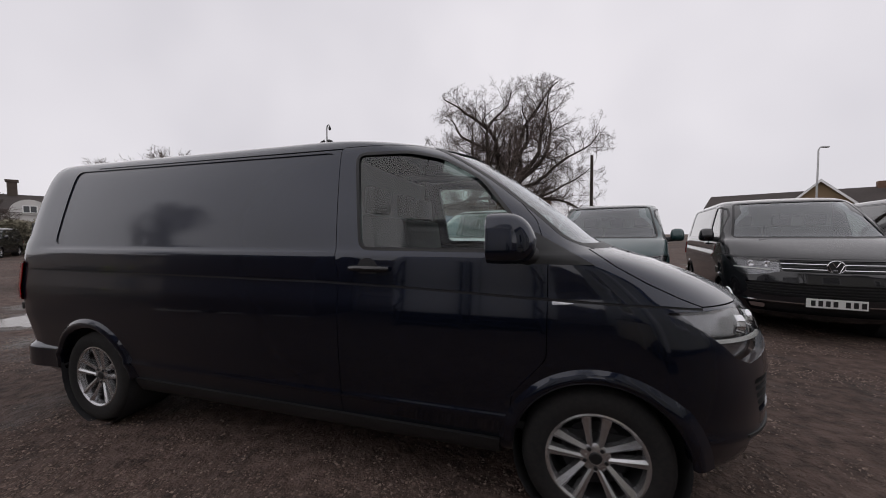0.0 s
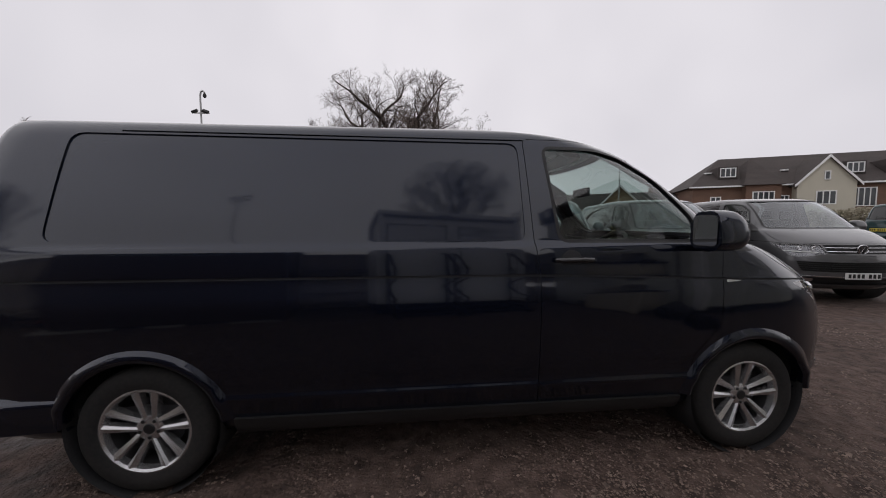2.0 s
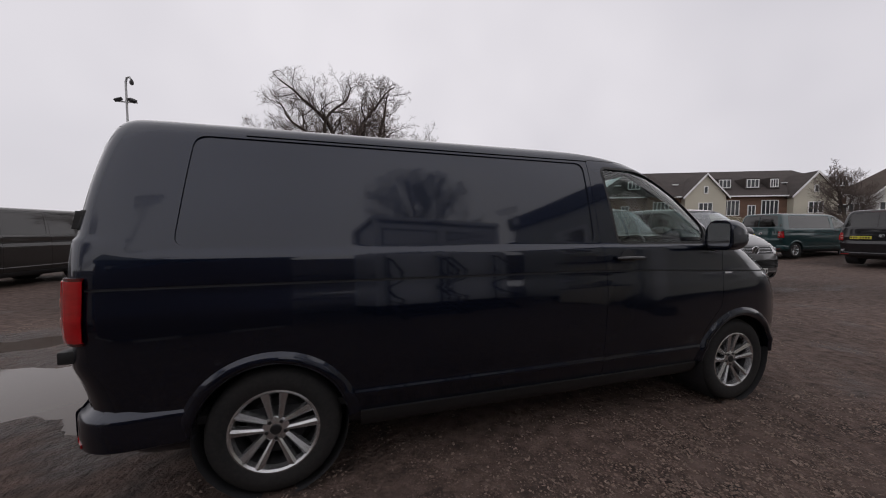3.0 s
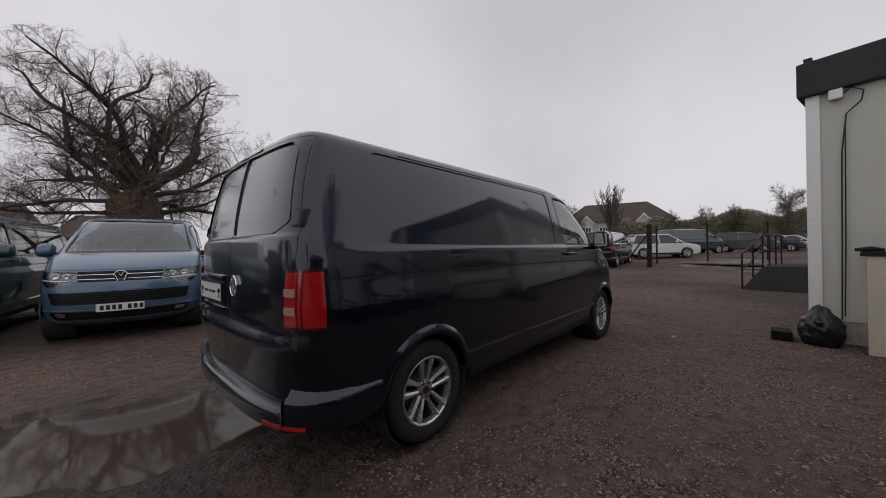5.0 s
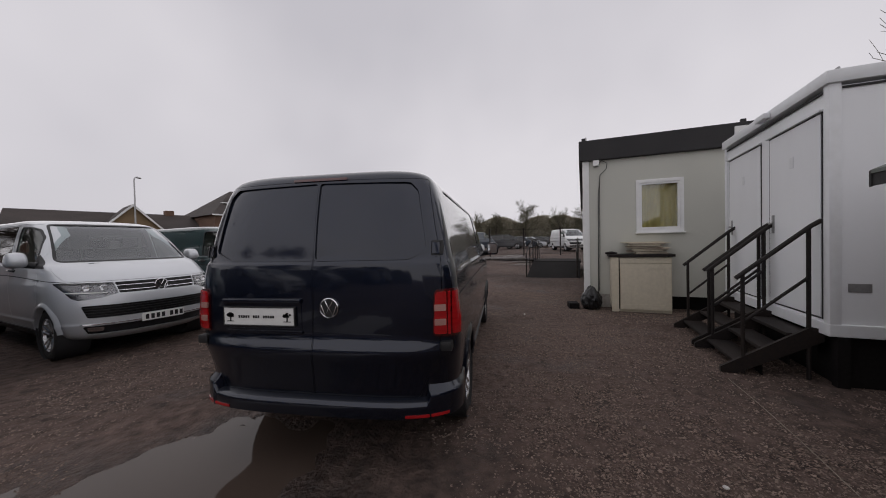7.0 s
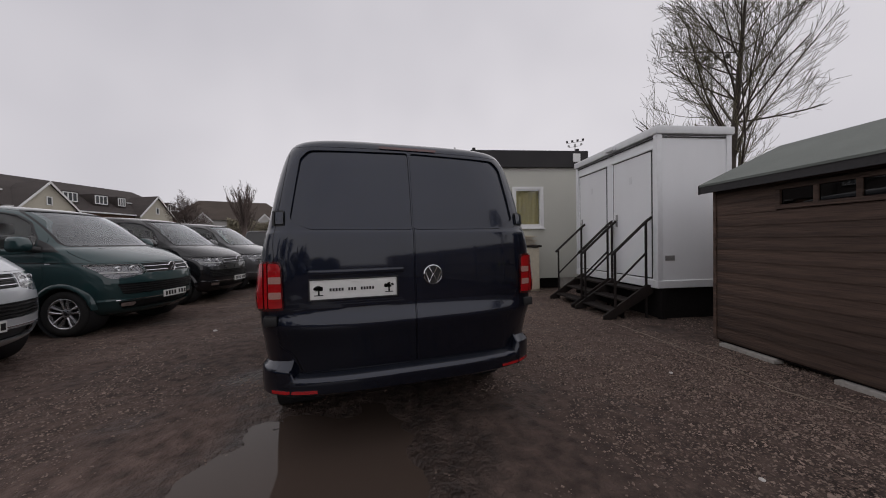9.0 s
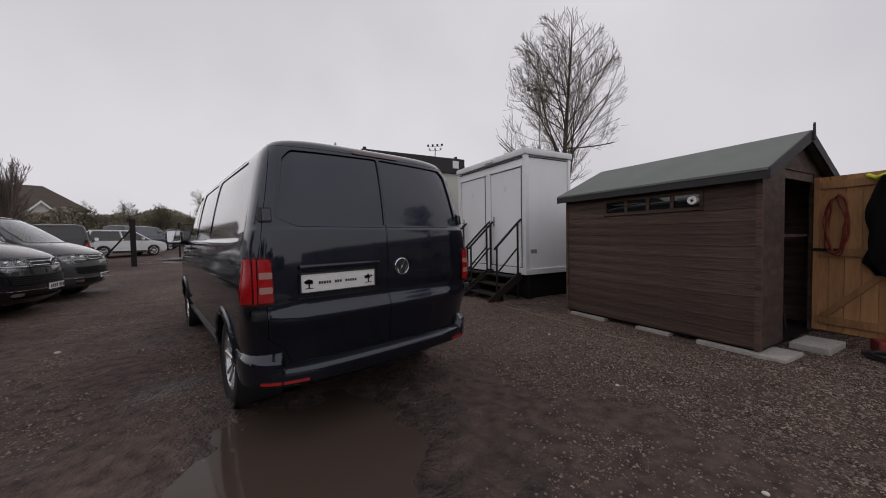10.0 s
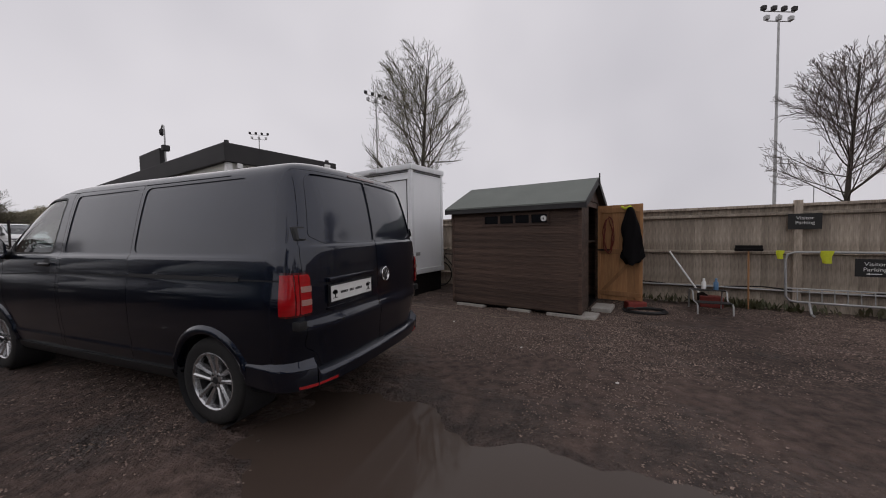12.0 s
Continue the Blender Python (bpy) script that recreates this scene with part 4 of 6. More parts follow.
    ob.location = (x, y, ground_z(x, y) + r * .2)


# ---- the vans ----
van("dark midnight blue long-wheelbase panel van on alloy wheels", PAINT_NIGHT, pose(0, 0, 0), dealer=True)


def parked(label, paint, x, y, heading, **kw):
    """A van whose nose stands at x, y."""
    h = radians(heading)
    return van(label, paint, pose(x - 2.65 * math.cos(h), y - 2.65 * math.sin(h), rise(x - 2.65 * math.cos(h)), 0, 0, heading), "vans parked in a row", **kw)


DG = dict(side=GLASS_DARK)
parked("pale metallic blue van parked nose-out in a row", PAINT_BLUE, -2.79, 4.26, -103)
parked("silver van with black grille parked in a row", PAINT_SILVER, -.39, 3.69, -106, **DG)
parked("dark green van with alloy wheels parked in a row", PAINT_GREEN, 2.28, 3.08, -105)
parked("glossy black van with chrome grille parked in a row", PAINT_BLACK, 4.87, 2.66, -103, **DG)
parked("indium grey van with pale bonnet parked in a row", PAINT_GREY, 7.22, 2.16, -103, **DG)
parked("dark green van with white front plate parked in a row", PAINT_GREEN, -5.30, 4.85, -103, **DG)
parked("dark bronze van with silver alloy wheels, parked", PAINT_BROWN, -10.4, 5.9, -103)
parked("white van with dark grille parked by the hedge", PAINT_WHITE, -13.4, 6.9, -103)
parked("dark grey van parked far down the row", PAINT_GREY, -20.5, 8.2, -95)
parked("black van parked at the far end of the yard", PAINT_BLACK, -32.2, 9.2, -35)
parked("dark grey van parked at the far end of the yard", PAINT_GREY, -35.4, 7.9, -35)
parked("black van seen from behind with a yellow plate", PAINT_BLACK, 21.8, 4.4, 3, rear=GLASS_DARK, **DG)
parked("dark green van seen from behind with a yellow plate", PAINT_GREEN, 22.6, 7.6, -6, rear=GLASS_DARK, **DG)


for x, y, h in ((-2.79, 4.26, -103), (4.87, 2.66, -103), (-5.30, 4.85, -103)):
    card = tagged(part("price_card", cube(-.105, .105, -.15, .15, 0, .004), PLATE_WHITE), "white price card lying on a van dashboard", "card", "price cards")
    card.matrix_basis = pose(x, y, 0, 0, 0, h) @ pose(-2.65, 0, 0) @ pose(1.70, -.12, 1.262, 0, 4, 8)


# ---- parked cars of the far lot ----
def car(label, paint, m, tall=1.5, long=4.3):
    root = thing("car", label, "car", "cars in the far lot", m)
    h = long / 2
    belt = .62 * tall
    low = prism(bmesh.new(), rounded([(-h, .35), (-h, belt - .13), (-h + .10, belt + .02), (h - 1.10, belt + .05), (h - .22, belt - .13), (h - .02, belt - .28), (h, .34), (h - .25, .24), (-h + .25, .24)], .12), "y", -.89, .89)
    bmesh.ops.bevel(low, geom=[e for e in low.edges if abs(e.verts[0].co.y - e.verts[1].co.y) < 1e-6], offset=.08, segments=3, affect="EDGES")
    wheels = bmesh.new()
    for x in (-h + .8, h - .85):
        lathe(wheels, [(.38, .6), (.38, 1.2)], 24, "y", (x, 0, .34), True), lathe(wheels, [(.38, -1.2), (.38, -.6)], 24, "y", (x, 0, .34), True)
    part("body", boolean(low, wheels, "DIFFERENCE"), paint, root, smooth=30)
    for s in (-1, 1):
        part("sill", cube(-h + 1.22, h - 1.27, s * .885 - .012, s * .885 + .012, .25, .37, .008), BLACK_PLASTIC, root, "black plastic sill")
    top = bmesh.new()
    rings = [[(-h + .08, .85), (h - 1.0, .85), (h - 1.0, -.85), (-h + .08, -.85)], [(-h + .16, .80), (h - 1.28, .80), (h - 1.28, -.80), (-h + .16, -.80)], [(-h + .40, .65), (h - 1.90, .65), (h - 1.90, -.65), (-h + .40, -.65)]]
    vs = [[top.verts.new((x, y, z)) for x, y in r] for r, z in zip(rings, (belt - .02, belt + .20 * (tall - belt), tall - .05))]
    for lower, upper in zip(vs, vs[1:]):
        for k in range(4):
            top.faces.new((lower[k], lower[(k + 1) % 4], upper[(k + 1) % 4], upper[k]))
    part("window", top, GLASS_DARK, root, "dark car glass all round").visible_shadow = False
    rb = bmesh.new()
    box(rb, -h + .30, h - 1.84, -.67, .67, tall - .08, tall + .01, .035)
    part("roof", rb, paint, root, smooth=40)
    for s in (-1, 1):
        for a, b in (((-h + .10, s * .86, belt), (-h + .38, s * .66, tall - .04)), ((h - 1.00, s * .86, belt), (h - 1.88, s * .66, tall - .04)), ((-.35, s * .86, belt), (-.40, s * .66, tall - .04))):
            part("pillar", tube(bmesh.new(), [a, b], .045, 6), paint, root)
        part("headlamp", cube(h - .16, h - .015, s * .50, s * .80, belt - .34, belt - .20, .02), CHROME, root, "clear headlamp")
        part("rear_lamp", cube(-h - .01, -h + .12, s * .60, s * .86, belt - .26, belt - .04, .02), LAMP_RED, root, "red rear lamp")
        part("door_mirror", cube(h - 1.55, h - 1.40, s * .88, s * 1.03, belt + .03, belt + .16, .03), paint, root, smooth=40)
        for x in (-h + .8, h - .85):
            add_wheel(root, x, s * .79, .34, .34, .9)
    part("inside", cube(-h + .5, h - 1.2, -.6, .6, .5, 1.0, .05), DARK_INSIDE, root)
    part("grille", cube(h - .03, h + .006, -.42, .42, .42, .60, .01), BLACK_PLASTIC, root)
    number_plate(root, h + .008, 0, .36, 1, PLATE_WHITE)
    number_plate(root, -h - .008, 0, .62, -1, PLATE_YELLOW)
    return root


FAR_CARS = (("white crossover car parked behind the wire fence", PAINT_WHITE, 25.0, 2.5, -60, 1.64), ("white hatchback parked beside the gate", PAINT_WHITE, 34.5, 6.3, -20, 1.48), ("tall dark grey car in the far lot", PAINT_GREY, 36.8, -1.9, -100, 1.72),
            ("slate blue hatchback in the far lot", PAINT_SLATE, 39.4, -3.6, -100, 1.5), ("silver saloon in the far lot", PAINT_SILVER, 42.0, -5.0, -100, 1.45), ("grey hatchback in the far lot", PAINT_GREY, 44.6, -6.6, -100, 1.5),
            ("black hatchback in the far lot", PAINT_BLACK, 47.2, -8.2, -100, 1.48), ("slate blue estate car in the far lot", PAINT_SLATE, 49.8, -9.8, -100, 1.5))
for label, paint, x, y, h, tall in FAR_CARS:
    car(label, paint, pose(x, y, rise(x), 0, 0, h), tall)
parked("dark slate blue van parked behind the wire fence", PAINT_SLATE, 33.9, -.14, -40)
parked("white van parked beside the far cabins", PAINT_WHITE, 26.4, -7.9, -170)


# ---- compound: site axes are turned a little against the van ----
TURN = -12.5


def site(x, y, z=0.0):
    return pose(x, y, z, 0, 0, TURN)


CABIN_WHITE = mat("white_steel_panel", (.80, .81, .83), (.755, .765, .78), rough=.35, rough2=.5, scale=3, wide=.5, bump=.0, stretch=(1, 1, .3))
CABIN_TRIM = mat("pale_grey_trim", (.74, .75, .77), (.68, .69, .70), rough=.45, scale=12, bump=.03)
RENDER_CREAM = mat("textured_cream_wall", (.54, .54, .485), (.47, .47, .425), rough=.8, scale=160, wide=.8, bump=.35, dist=.006)
FASCIA_DARK = mat("dark_felt_fascia", (.022, .021, .023), (.035, .033, .034), rough=.75, scale=40, bump=.2)
SKIRT_DARK = mat("black_skirt_board", (.009, .008, .008), (.015, .013, .013), rough=.8, scale=30)
SKIRT_DARK.node_tree.nodes["Principled BSDF"].inputs["Specular IOR Level"].default_value = .12
STEEL_BLACK = mat("black_painted_steel", (.012, .011, .012), (.026, .019, .016), rough=.5, rough2=.7, scale=50, bump=.1)
STEEL_BLACK.node_tree.nodes["Principled BSDF"].inputs["Specular IOR Level"].default_value = .25
UPVC = mat("white_upvc", (.78, .78, .78), (.70, .70, .69), rough=.35, scale=20, bump=.0)
# the yellow light of the room, painted as the colour of a sheet
LIT_ROOM = mat("yellow_lit_room_sheet", (.42, .36, .12), (.30, .25, .09), rough=.8, scale=4, wide=2.2, bump=.1)
CREAM_BOARD = mat("cream_board", (.62, .56, .44), (.52, .47, .37), rough=.55, scale=18, bump=.08)
WOOD_BROWN = mat("brown_stained_boards", (.104, .065, .048), (.032, .020, .016), rough=.7, rough2=.88, scale=16, wide=2.2, bump=.7, dist=.008, stretch=(.30, 3, 6), island=True)
WOOD_RAW = mat("orange_new_timber", (.36, .19, .085), (.25, .125, .055), rough=.7, scale=16, wide=3, bump=.3, stretch=(3, 3, .4), island=True)
WOOD_GREY = mat("weathered_fence_timber", (.45, .38, .31), (.195, .162, .130), rough=.85, scale=22, wide=3.5, bump=.5, dist=.008, stretch=(3, 3, .35), island=True)
FELT_GREEN = mat("green_mineral_felt", (.165, .180, .165), (.125, .137, .126), rough=.9, scale=220, wide=2, bump=.5, dist=.004)
CONCRETE = mat("pale_concrete", (.42, .40, .37), (.27, .25, .23), rough=.85, scale=30, wide=4, bump=.3)
BLACK_BAG = mat("black_bin_bag", (.010, .010, .011), (.016, .016, .017), rough=.22, rough2=.35, scale=9, bump=.6, dist=.03)
YELLOW = mat("hi_vis_yellow", (.62, .66, .03), (.50, .54, .03), rough=.7, scale=40, bump=.2)
CLOTH_BLACK = mat("black_jacket_cloth", (.006, .005, .006), (.010, .009, .010), rough=.95, scale=60, bump=.4)
CLOTH_BLACK.node_tree.nodes["Principled BSDF"].inputs["Specular IOR Level"].default_value = .15
RED_CABLE = mat("red_brown_cable", (.20, .03, .018), (.12, .02, .012), rough=.5, bump=.0)
GALV = mat("galvanised_steel", (.42, .42, .42), (.30, .30, .30), rough=.45, rough2=.6, metal=.7, scale=30, bump=.08)
RED_PLASTIC = mat("red_plastic", (.22, .032, .024), (.13, .024, .02), rough=.5, scale=30, bump=.1)
WEED = mat("weed_leaves", (.050, .066, .024), (.095, .072, .042), rough=.6, scale=40, bump=.1, island=True)

# white toilet cabin on a dark base; local x runs along the door front, y goes inwards as minus
wc = thing("toilet_cabin", "white steel toilet cabin with two doors on a dark base", "cabin", m=site(-.79, -4.31))
L, D, Z0, Z1 = 2.56, 1.28, .55, 2.89
part("cabin_wall", cube(.05, L - .05, -D + .05, -D + .02, Z0 + .05, Z1 - .02), CABIN_WHITE, wc)
part("cabin_wall", cube(.02, .05, -D + .07, -.07, Z0 + .05, Z1 - .02), CABIN_WHITE, wc)
part("cabin_wall", cube(L - .05, L - .02, -D + .07, -.07, Z0 + .05, Z1 - .02), CABIN_WHITE, wc)
front = cube(.05, L - .05, -.055, -.025, Z0 + .05, Z1 - .02)
DOORS = ((.15, 1.15), (1.38, 2.40))
for a, b in DOORS:
    front = boolean(front, cube(a, b, -.2, .2, Z0 + .09, Z1 - .22), "DIFFERENCE")
part("cabin_wall", front, CABIN_WHITE, wc)
for x in (0, L - .09):
    for y in (-.09, -D):
        part("corner_post", cube(x, x + .09, y, y + .09, Z0 - .06, Z1 + .02, .012), CABIN_TRIM, wc, smooth=40)
part("floor_frame", cube(-.005, L + .005, -D - .005, .005, Z0 - .06, Z0 + .06, .01), CABIN_TRIM, wc)
roof = cube(-.03, L + .03, -D - .03, .03, Z1, Z1 + .13, .03)
part("roof", roof, CABIN_TRIM, wc, smooth=40)
part("gutter_line", cube(.06, L - .06, -.022, -.006, Z1 - .05, Z1 - .032), FASCIA_DARK, wc)
part("gutter_line", cube(.006, .019, -D + .1, -.1, Z1 - .05, Z1 - .032), FASCIA_DARK, wc)
for a, b in DOORS:
    dr = part("cabin_door", cube(a + .008, b - .008, -.045, -.012, Z0 + .098, Z1 - .23, .006), CABIN_WHITE, wc, "white flush door")
    part("door_seal", boolean(cube(a - .012, b + .012, -.03, -.018, Z0 + .08, Z1 - .205), cube(a + .002, b - .002, -.2, .2, Z0 + .092, Z1 - .222), "DIFFERENCE"), FASCIA_DARK, dr)
    part("drip_bar", cube(a - .03, b + .03, -.02, .015, Z1 - .215, Z1 - .195), CABIN_TRIM, dr)
    part("handle", tube(bmesh.new(), [(b - .10, -.01, 1.62), (b - .10, .035, 1.62), (b - .20, .04, 1.62)], .010, 8), GALV, dr)
    part("lock_plate", cube(b - .125, b - .075, -.012, -.004, 1.50, 1.72), GALV, dr)
    part("door_sign", cube((a + b) / 2 - .035, (a + b) / 2 + .035, -.012, -.008, 2.22, 2.34), CABIN_TRIM, dr)
part("label_plate", cube(.012, .019, -.30, -.14, .92, 1.0), GALV, wc)
part("roof_lamp", cube(1.0, 1.25, .03, .10, Z1 + .02, Z1 + .09, .015), CABIN_TRIM, wc)
part("lifting_eye", tube(bmesh.new(), [(.10, -.12, Z1 + .12), (.10, -.12, Z1 + .18), (.22, -.12, Z1 + .18), (.22, -.12, Z1 + .12)], .010, 6), GALV, wc)
part("skirt", cube(.06, L - .06, -D + .06, -.10, 0, Z0 - .06), SKIRT_DARK, wc, "dark board skirt")
part("jack_leg", cube(.0, .09, -.15, -.06, 0, Z0 - .06), SKIRT_DARK, wc)


def stairs(name, x0, x1, m):
    """A short open steel stair with two handrails, going down towards +y."""
    st = thing(name, "black steel steps with tubular handrails at the toilet cabin", "steps", "steps at the toilet cabin", m)
    for k in range(3):
        y = .10 + k * .22
        z = .46 - k * .165
        part("tread", cube(x0 + .03, x1 - .03, y - .12, y + .13, z - .035, z, .006), STEEL_BLACK, st)
        part("riser", cube(x0 + .03, x1 - .03, y - .115, y - .105, z - .17, z - .037), SKIRT_DARK, st)
    for x in (x0, x1):
        part("stringer", prism(bmesh.new(), [(-.04, .52), (.06, .54), (.80, .06), (.80, 0), (.66, 0), (-.04, .40)], "x", x - .02, x + .02), STEEL_BLACK, st)
        part("handrail", tube(bmesh.new(), [(x, -.10, 1.66), (x, .05, 1.56), (x, .66, 1.02)], .024, 8), STEEL_BLACK, st)
        part("mid_rail", tube(bmesh.new(), [(x, .06, 1.05), (x, .60, .55)], .016, 8), STEEL_BLACK, st)
        for y, zt in ((.07, 1.54), (.60, 1.07)):
            part("post", tube(bmesh.new(), [(x, y, 0), (x, y, zt)], .020, 8), STEEL_BLACK, st)
    return st


stairs("steel_steps", .17, 1.08, site(-.79, -4.31))
stairs("steel_steps", 1.22, 2.20, site(-.79, -4.31))

# site office: long cabin with a dark roof edge
office = thing("site_office", "cream textured office cabin with a dark flat roof edge", "cabin", m=site(3.34, -3.05))
OL, OD, OZ0, OZ1 = 12.2, 2.95, .28, 3.18
WIN = (-1.82, -1.02, 1.62, 2.67)
wall = boolean(cube(0, .12, -OD, -.0, OZ0, OZ1), cube(-1, 1, WIN[0], WIN[1], WIN[2], WIN[3]), "DIFFERENCE")
part("end_wall", wall, RENDER_CREAM, office)
long_wall = boolean(cube(.12, OL, -.12, 0, OZ0, OZ1), cube(8.6, 9.6, -1, 1, OZ0 + .25, 2.65), "DIFFERENCE")
for x in (1.3, 6.4):
    long_wall = boolean(long_wall, cube(x, x + 1.3, -1, 1, 1.4, 2.6), "DIFFERENCE")
part("side_wall", long_wall, RENDER_CREAM, office)
part("side_wall", cube(.12, OL, -OD, -OD + .12, OZ0, OZ1), RENDER_CREAM, office)
part("end_wall", cube(OL - .12, OL, -OD + .12, -.12, OZ0, OZ1), RENDER_CREAM, office)
part("floor_deck", cube(.12, OL - .12, -OD + .12, -.12, OZ0, OZ0 + .12), DARK_INSIDE, office)
part("corner_post", cube(-.03, .10, -.10, .03, OZ0 - .1, OZ1, .012), UPVC, office, "white corner post")
part("roof", cube(-.10, OL + .1, -OD - .1, .10, OZ1, OZ1 + .44, .02), FASCIA_DARK, office, "dark felted roof with deep fascia")
part("roof_box", cube(4.2, 6.0, -.16, -.02, OZ1 + .44, OZ1 + .98, .01), FASCIA_DARK, office)
for x, y in ((-.04, .04), (-.04, -2.75)):
    part("roof_lug", cube(x, x + .08, y - .08, y, OZ1 + .44, OZ1 + .51, .01), FASCIA_DARK, office)
part("skirt", cube(.15, OL - .1, -OD + .1, -.15, 0, OZ0), SKIRT_DARK, office, "dark base skirt")
for y in (-.4, -2.5):
    part("support_block", cube(.02, .45, y - .2, y + .2, 0, OZ0), CONCRETE, office)


def window_unit(parent, axis_x, y0, y1, z0, z1, blind=True, name="window"):
    """A white framed window in a wall that faces -x."""
    fr = boolean(cube(axis_x - .03, axis_x + .08, y0 - .02, y1 + .02, z0 - .02, z1 + .02, .008), cube(axis_x - 1, axis_x + 1, y0 + .045, y1 - .045, z0 + .045, z1 - .045), "DIFFERENCE")
    w = part(name, fr, UPVC, parent, "white plastic window with a yellow sheet for its lit room" if blind else "white plastic window")
    sash = boolean(cube(axis_x - .015, axis_x + .05, y0 + .047, y1 - .047, z0 + .047, z1 - .047, .006), cube(axis_x - 1, axis_x + 1, y0 + .085, y1 - .085, z0 + .085, z1 - .085), "DIFFERENCE")
    part("sash", sash, UPVC, w)
    pane = part("pane", cube(axis_x + .012, axis_x + .018, y0 + .08, y1 - .08, z0 + .08, z1 - .08), GLASS_LENS, w)
    pane.visible_shadow = False
    part("sill", cube(axis_x - .08, axis_x + .02, y0 - .04, y1 + .04, z0 - .045, z0 - .015, .006), UPVC, w)
    # wavy yellow sheet that stands in for the lit interior
    if blind:
        bl = bmesh.new()
        n = 24
        rows = [[bl.verts.new((axis_x + .075 + .012 * math.sin(k * 1.3 + zz), y0 + .08 + (y1 - y0 - .16) * k / n, z)) for k in range(n + 1)] for zz, z in ((0, z0 + .08), (.4, z1 - .08))]
        for k in range(n):
            bl.faces.new((rows[0][k], rows[0][k + 1], rows[1][k + 1], rows[1][k]))
        part("blind", bl, LIT_ROOM, w, "yellow sheet behind the glass painted as the lit room")
    return w


window_unit(office, 0.0, *WIN)
side_win = thing("window", "white plastic window of the site office", "window", m=site(3.34, -3.05) @ pose(0, 0, 0, 0, 0, -90))
window_unit(side_win, 0.0, 1.3, 2.6, 1.4, 2.6, False, "frame")
side_win2 = thing("window", "white plastic window of the site office", "window", m=site(3.34, -3.05) @ pose(0, 0, 0, 0, 0, -90))
window_unit(side_win2, 0.0, 6.4, 7.7, 1.4, 2.6, False, "frame")
part("office_door", cube(8.62, 9.58, -.08, -.03, OZ0 + .27, 2.63, .01), UPVC, office, "white office door")
part("junction_box", cube(-.09, -.005, -.30, -.18, 3.06, 3.18, .01), UPVC, office, "white cable box")
part("cable", tube(bmesh.new(), [(-.05, -.24, 3.06), (-.04, -.36, 3.17), (-.04, -.46, 3.10), (-.04, -.44, 2.98), (-.03, -.32, 2.86), (-.03, -.28, 2.4), (-.03, -.27, 1.2), (-.03, -.26, .3)], .008, 6), FASCIA_DARK, office, "dark cable down the wall")
part("cable", tube(bmesh.new(), [(-.03, -.31, 2.7), (-.03, -.30, 1.3), (-.03, -.285, .35)], .006, 6), STEEL_BLACK, office)
part("meter_box", cube(-.13, -.102, -2.82, -2.62, OZ1 + .14, OZ1 + .36, .01), UPVC, office)
mast = thing("camera_mast", "grey steel mast with a dome camera and lamp on the office", "mast", m=site(3.34, -3.05))
part("pole", tube(bmesh.new(), [(4.0, -.1, OZ1 + .4), (4.0, -.1, 4.66), (4.03, -.1, 4.80), (4.12, -.1, 4.84), (4.20, -.1, 4.76)], .022, 8), GALV, mast)
part("dome_camera", lathe(bmesh.new(), [(.001, 4.52), (.05, 4.56), (.065, 4.62), (.06, 4.70), (.02, 4.76)], 14, "z", (4.20, -.1, 0)), FASCIA_DARK, mast, smooth=40)
part("lamp", cube(3.92, 4.08, -.2, -.02, 4.05, 4.22, .02), FASCIA_DARK, mast)

# landing and rails at the office door
ramp = thing("office_landing", "dark wooden landing with black metal railings", "landing", m=site(3.34, -3.05))
part("deck", cube(8.0, 10.4, .12, 2.20, .46, .54), SKIRT_DARK, ramp)
part("skirt", cube(8.05, 10.35, .15, 2.17, 0, .46), SKIRT_DARK, ramp)
part("ramp_slope", prism(bmesh.new(), [(5.9, 0), (8.0, .53), (8.0, 0)], "y", .15, 2.17), SKIRT_DARK, ramp)
for y in (.25, 2.17):
    part("handrail", tube(bmesh.new(), [(5.92, y, .98), (8.0, y, 1.56), (10.4, y, 1.56)], .024, 8), STEEL_BLACK, ramp)
    part("mid_rail", tube(bmesh.new(), [(5.92, y, .52), (8.0, y, 1.06), (10.4, y, 1.06)], .018, 8), STEEL_BLACK, ramp)
    for x in (5.92, 6.96, 8.0, 8.8, 9.6, 10.38):
        base = min(.53, (x - 5.9) * .2524)
        part("post", tube(bmesh.new(), [(x, y, base), (x, y, min(1.56, .98 + (x - 5.92) * .279))], .024, 8), STEEL_BLACK, ramp)

# old kitchen cabinet and its load, bin bag, blocks
cab = thing("kitchen_cabinet", "old cream kitchen base cabinet with dark worktop outdoors", "cabinet", m=site(2.83, -3.44))
part("side_panel", cube(0, .02, -1.05, 0, .0, 1.11), CREAM_BOARD, cab)
part("body", cube(.02, .50, -1.05, 0, .08, 1.11), CREAM_BOARD, cab)
part("end_post", cube(-.05, .02, -.13, .0, 0, 1.11, .005), CREAM_BOARD, cab)
part("drawer_front", cube(-.035, -.004, -1.045, -.155, .985, 1.095, .006), CREAM_BOARD, cab, "cream drawer front")
cab_door = part("cabinet_door", cube(-.035, -.004, -1.045, -.155, .05, .975, .006), CREAM_BOARD, cab, "cream panelled door")
part("door_frame", boolean(cube(-.042, -.034, -1.03, -.17, .065, .96), cube(-1, 1, -.93, -.27, .16, .87), "DIFFERENCE"), CREAM_BOARD, cab_door)
# black strip added as the shadow in the gap beside the door
part("gap_shade", cube(-.006, .018, -.150, -.132, .05, 1.10), SKIRT_DARK, cab)
part("worktop", cube(-.07, .52, -1.10, .05, 1.11, 1.16, .006), STEEL_BLACK, cab, "dark worktop")
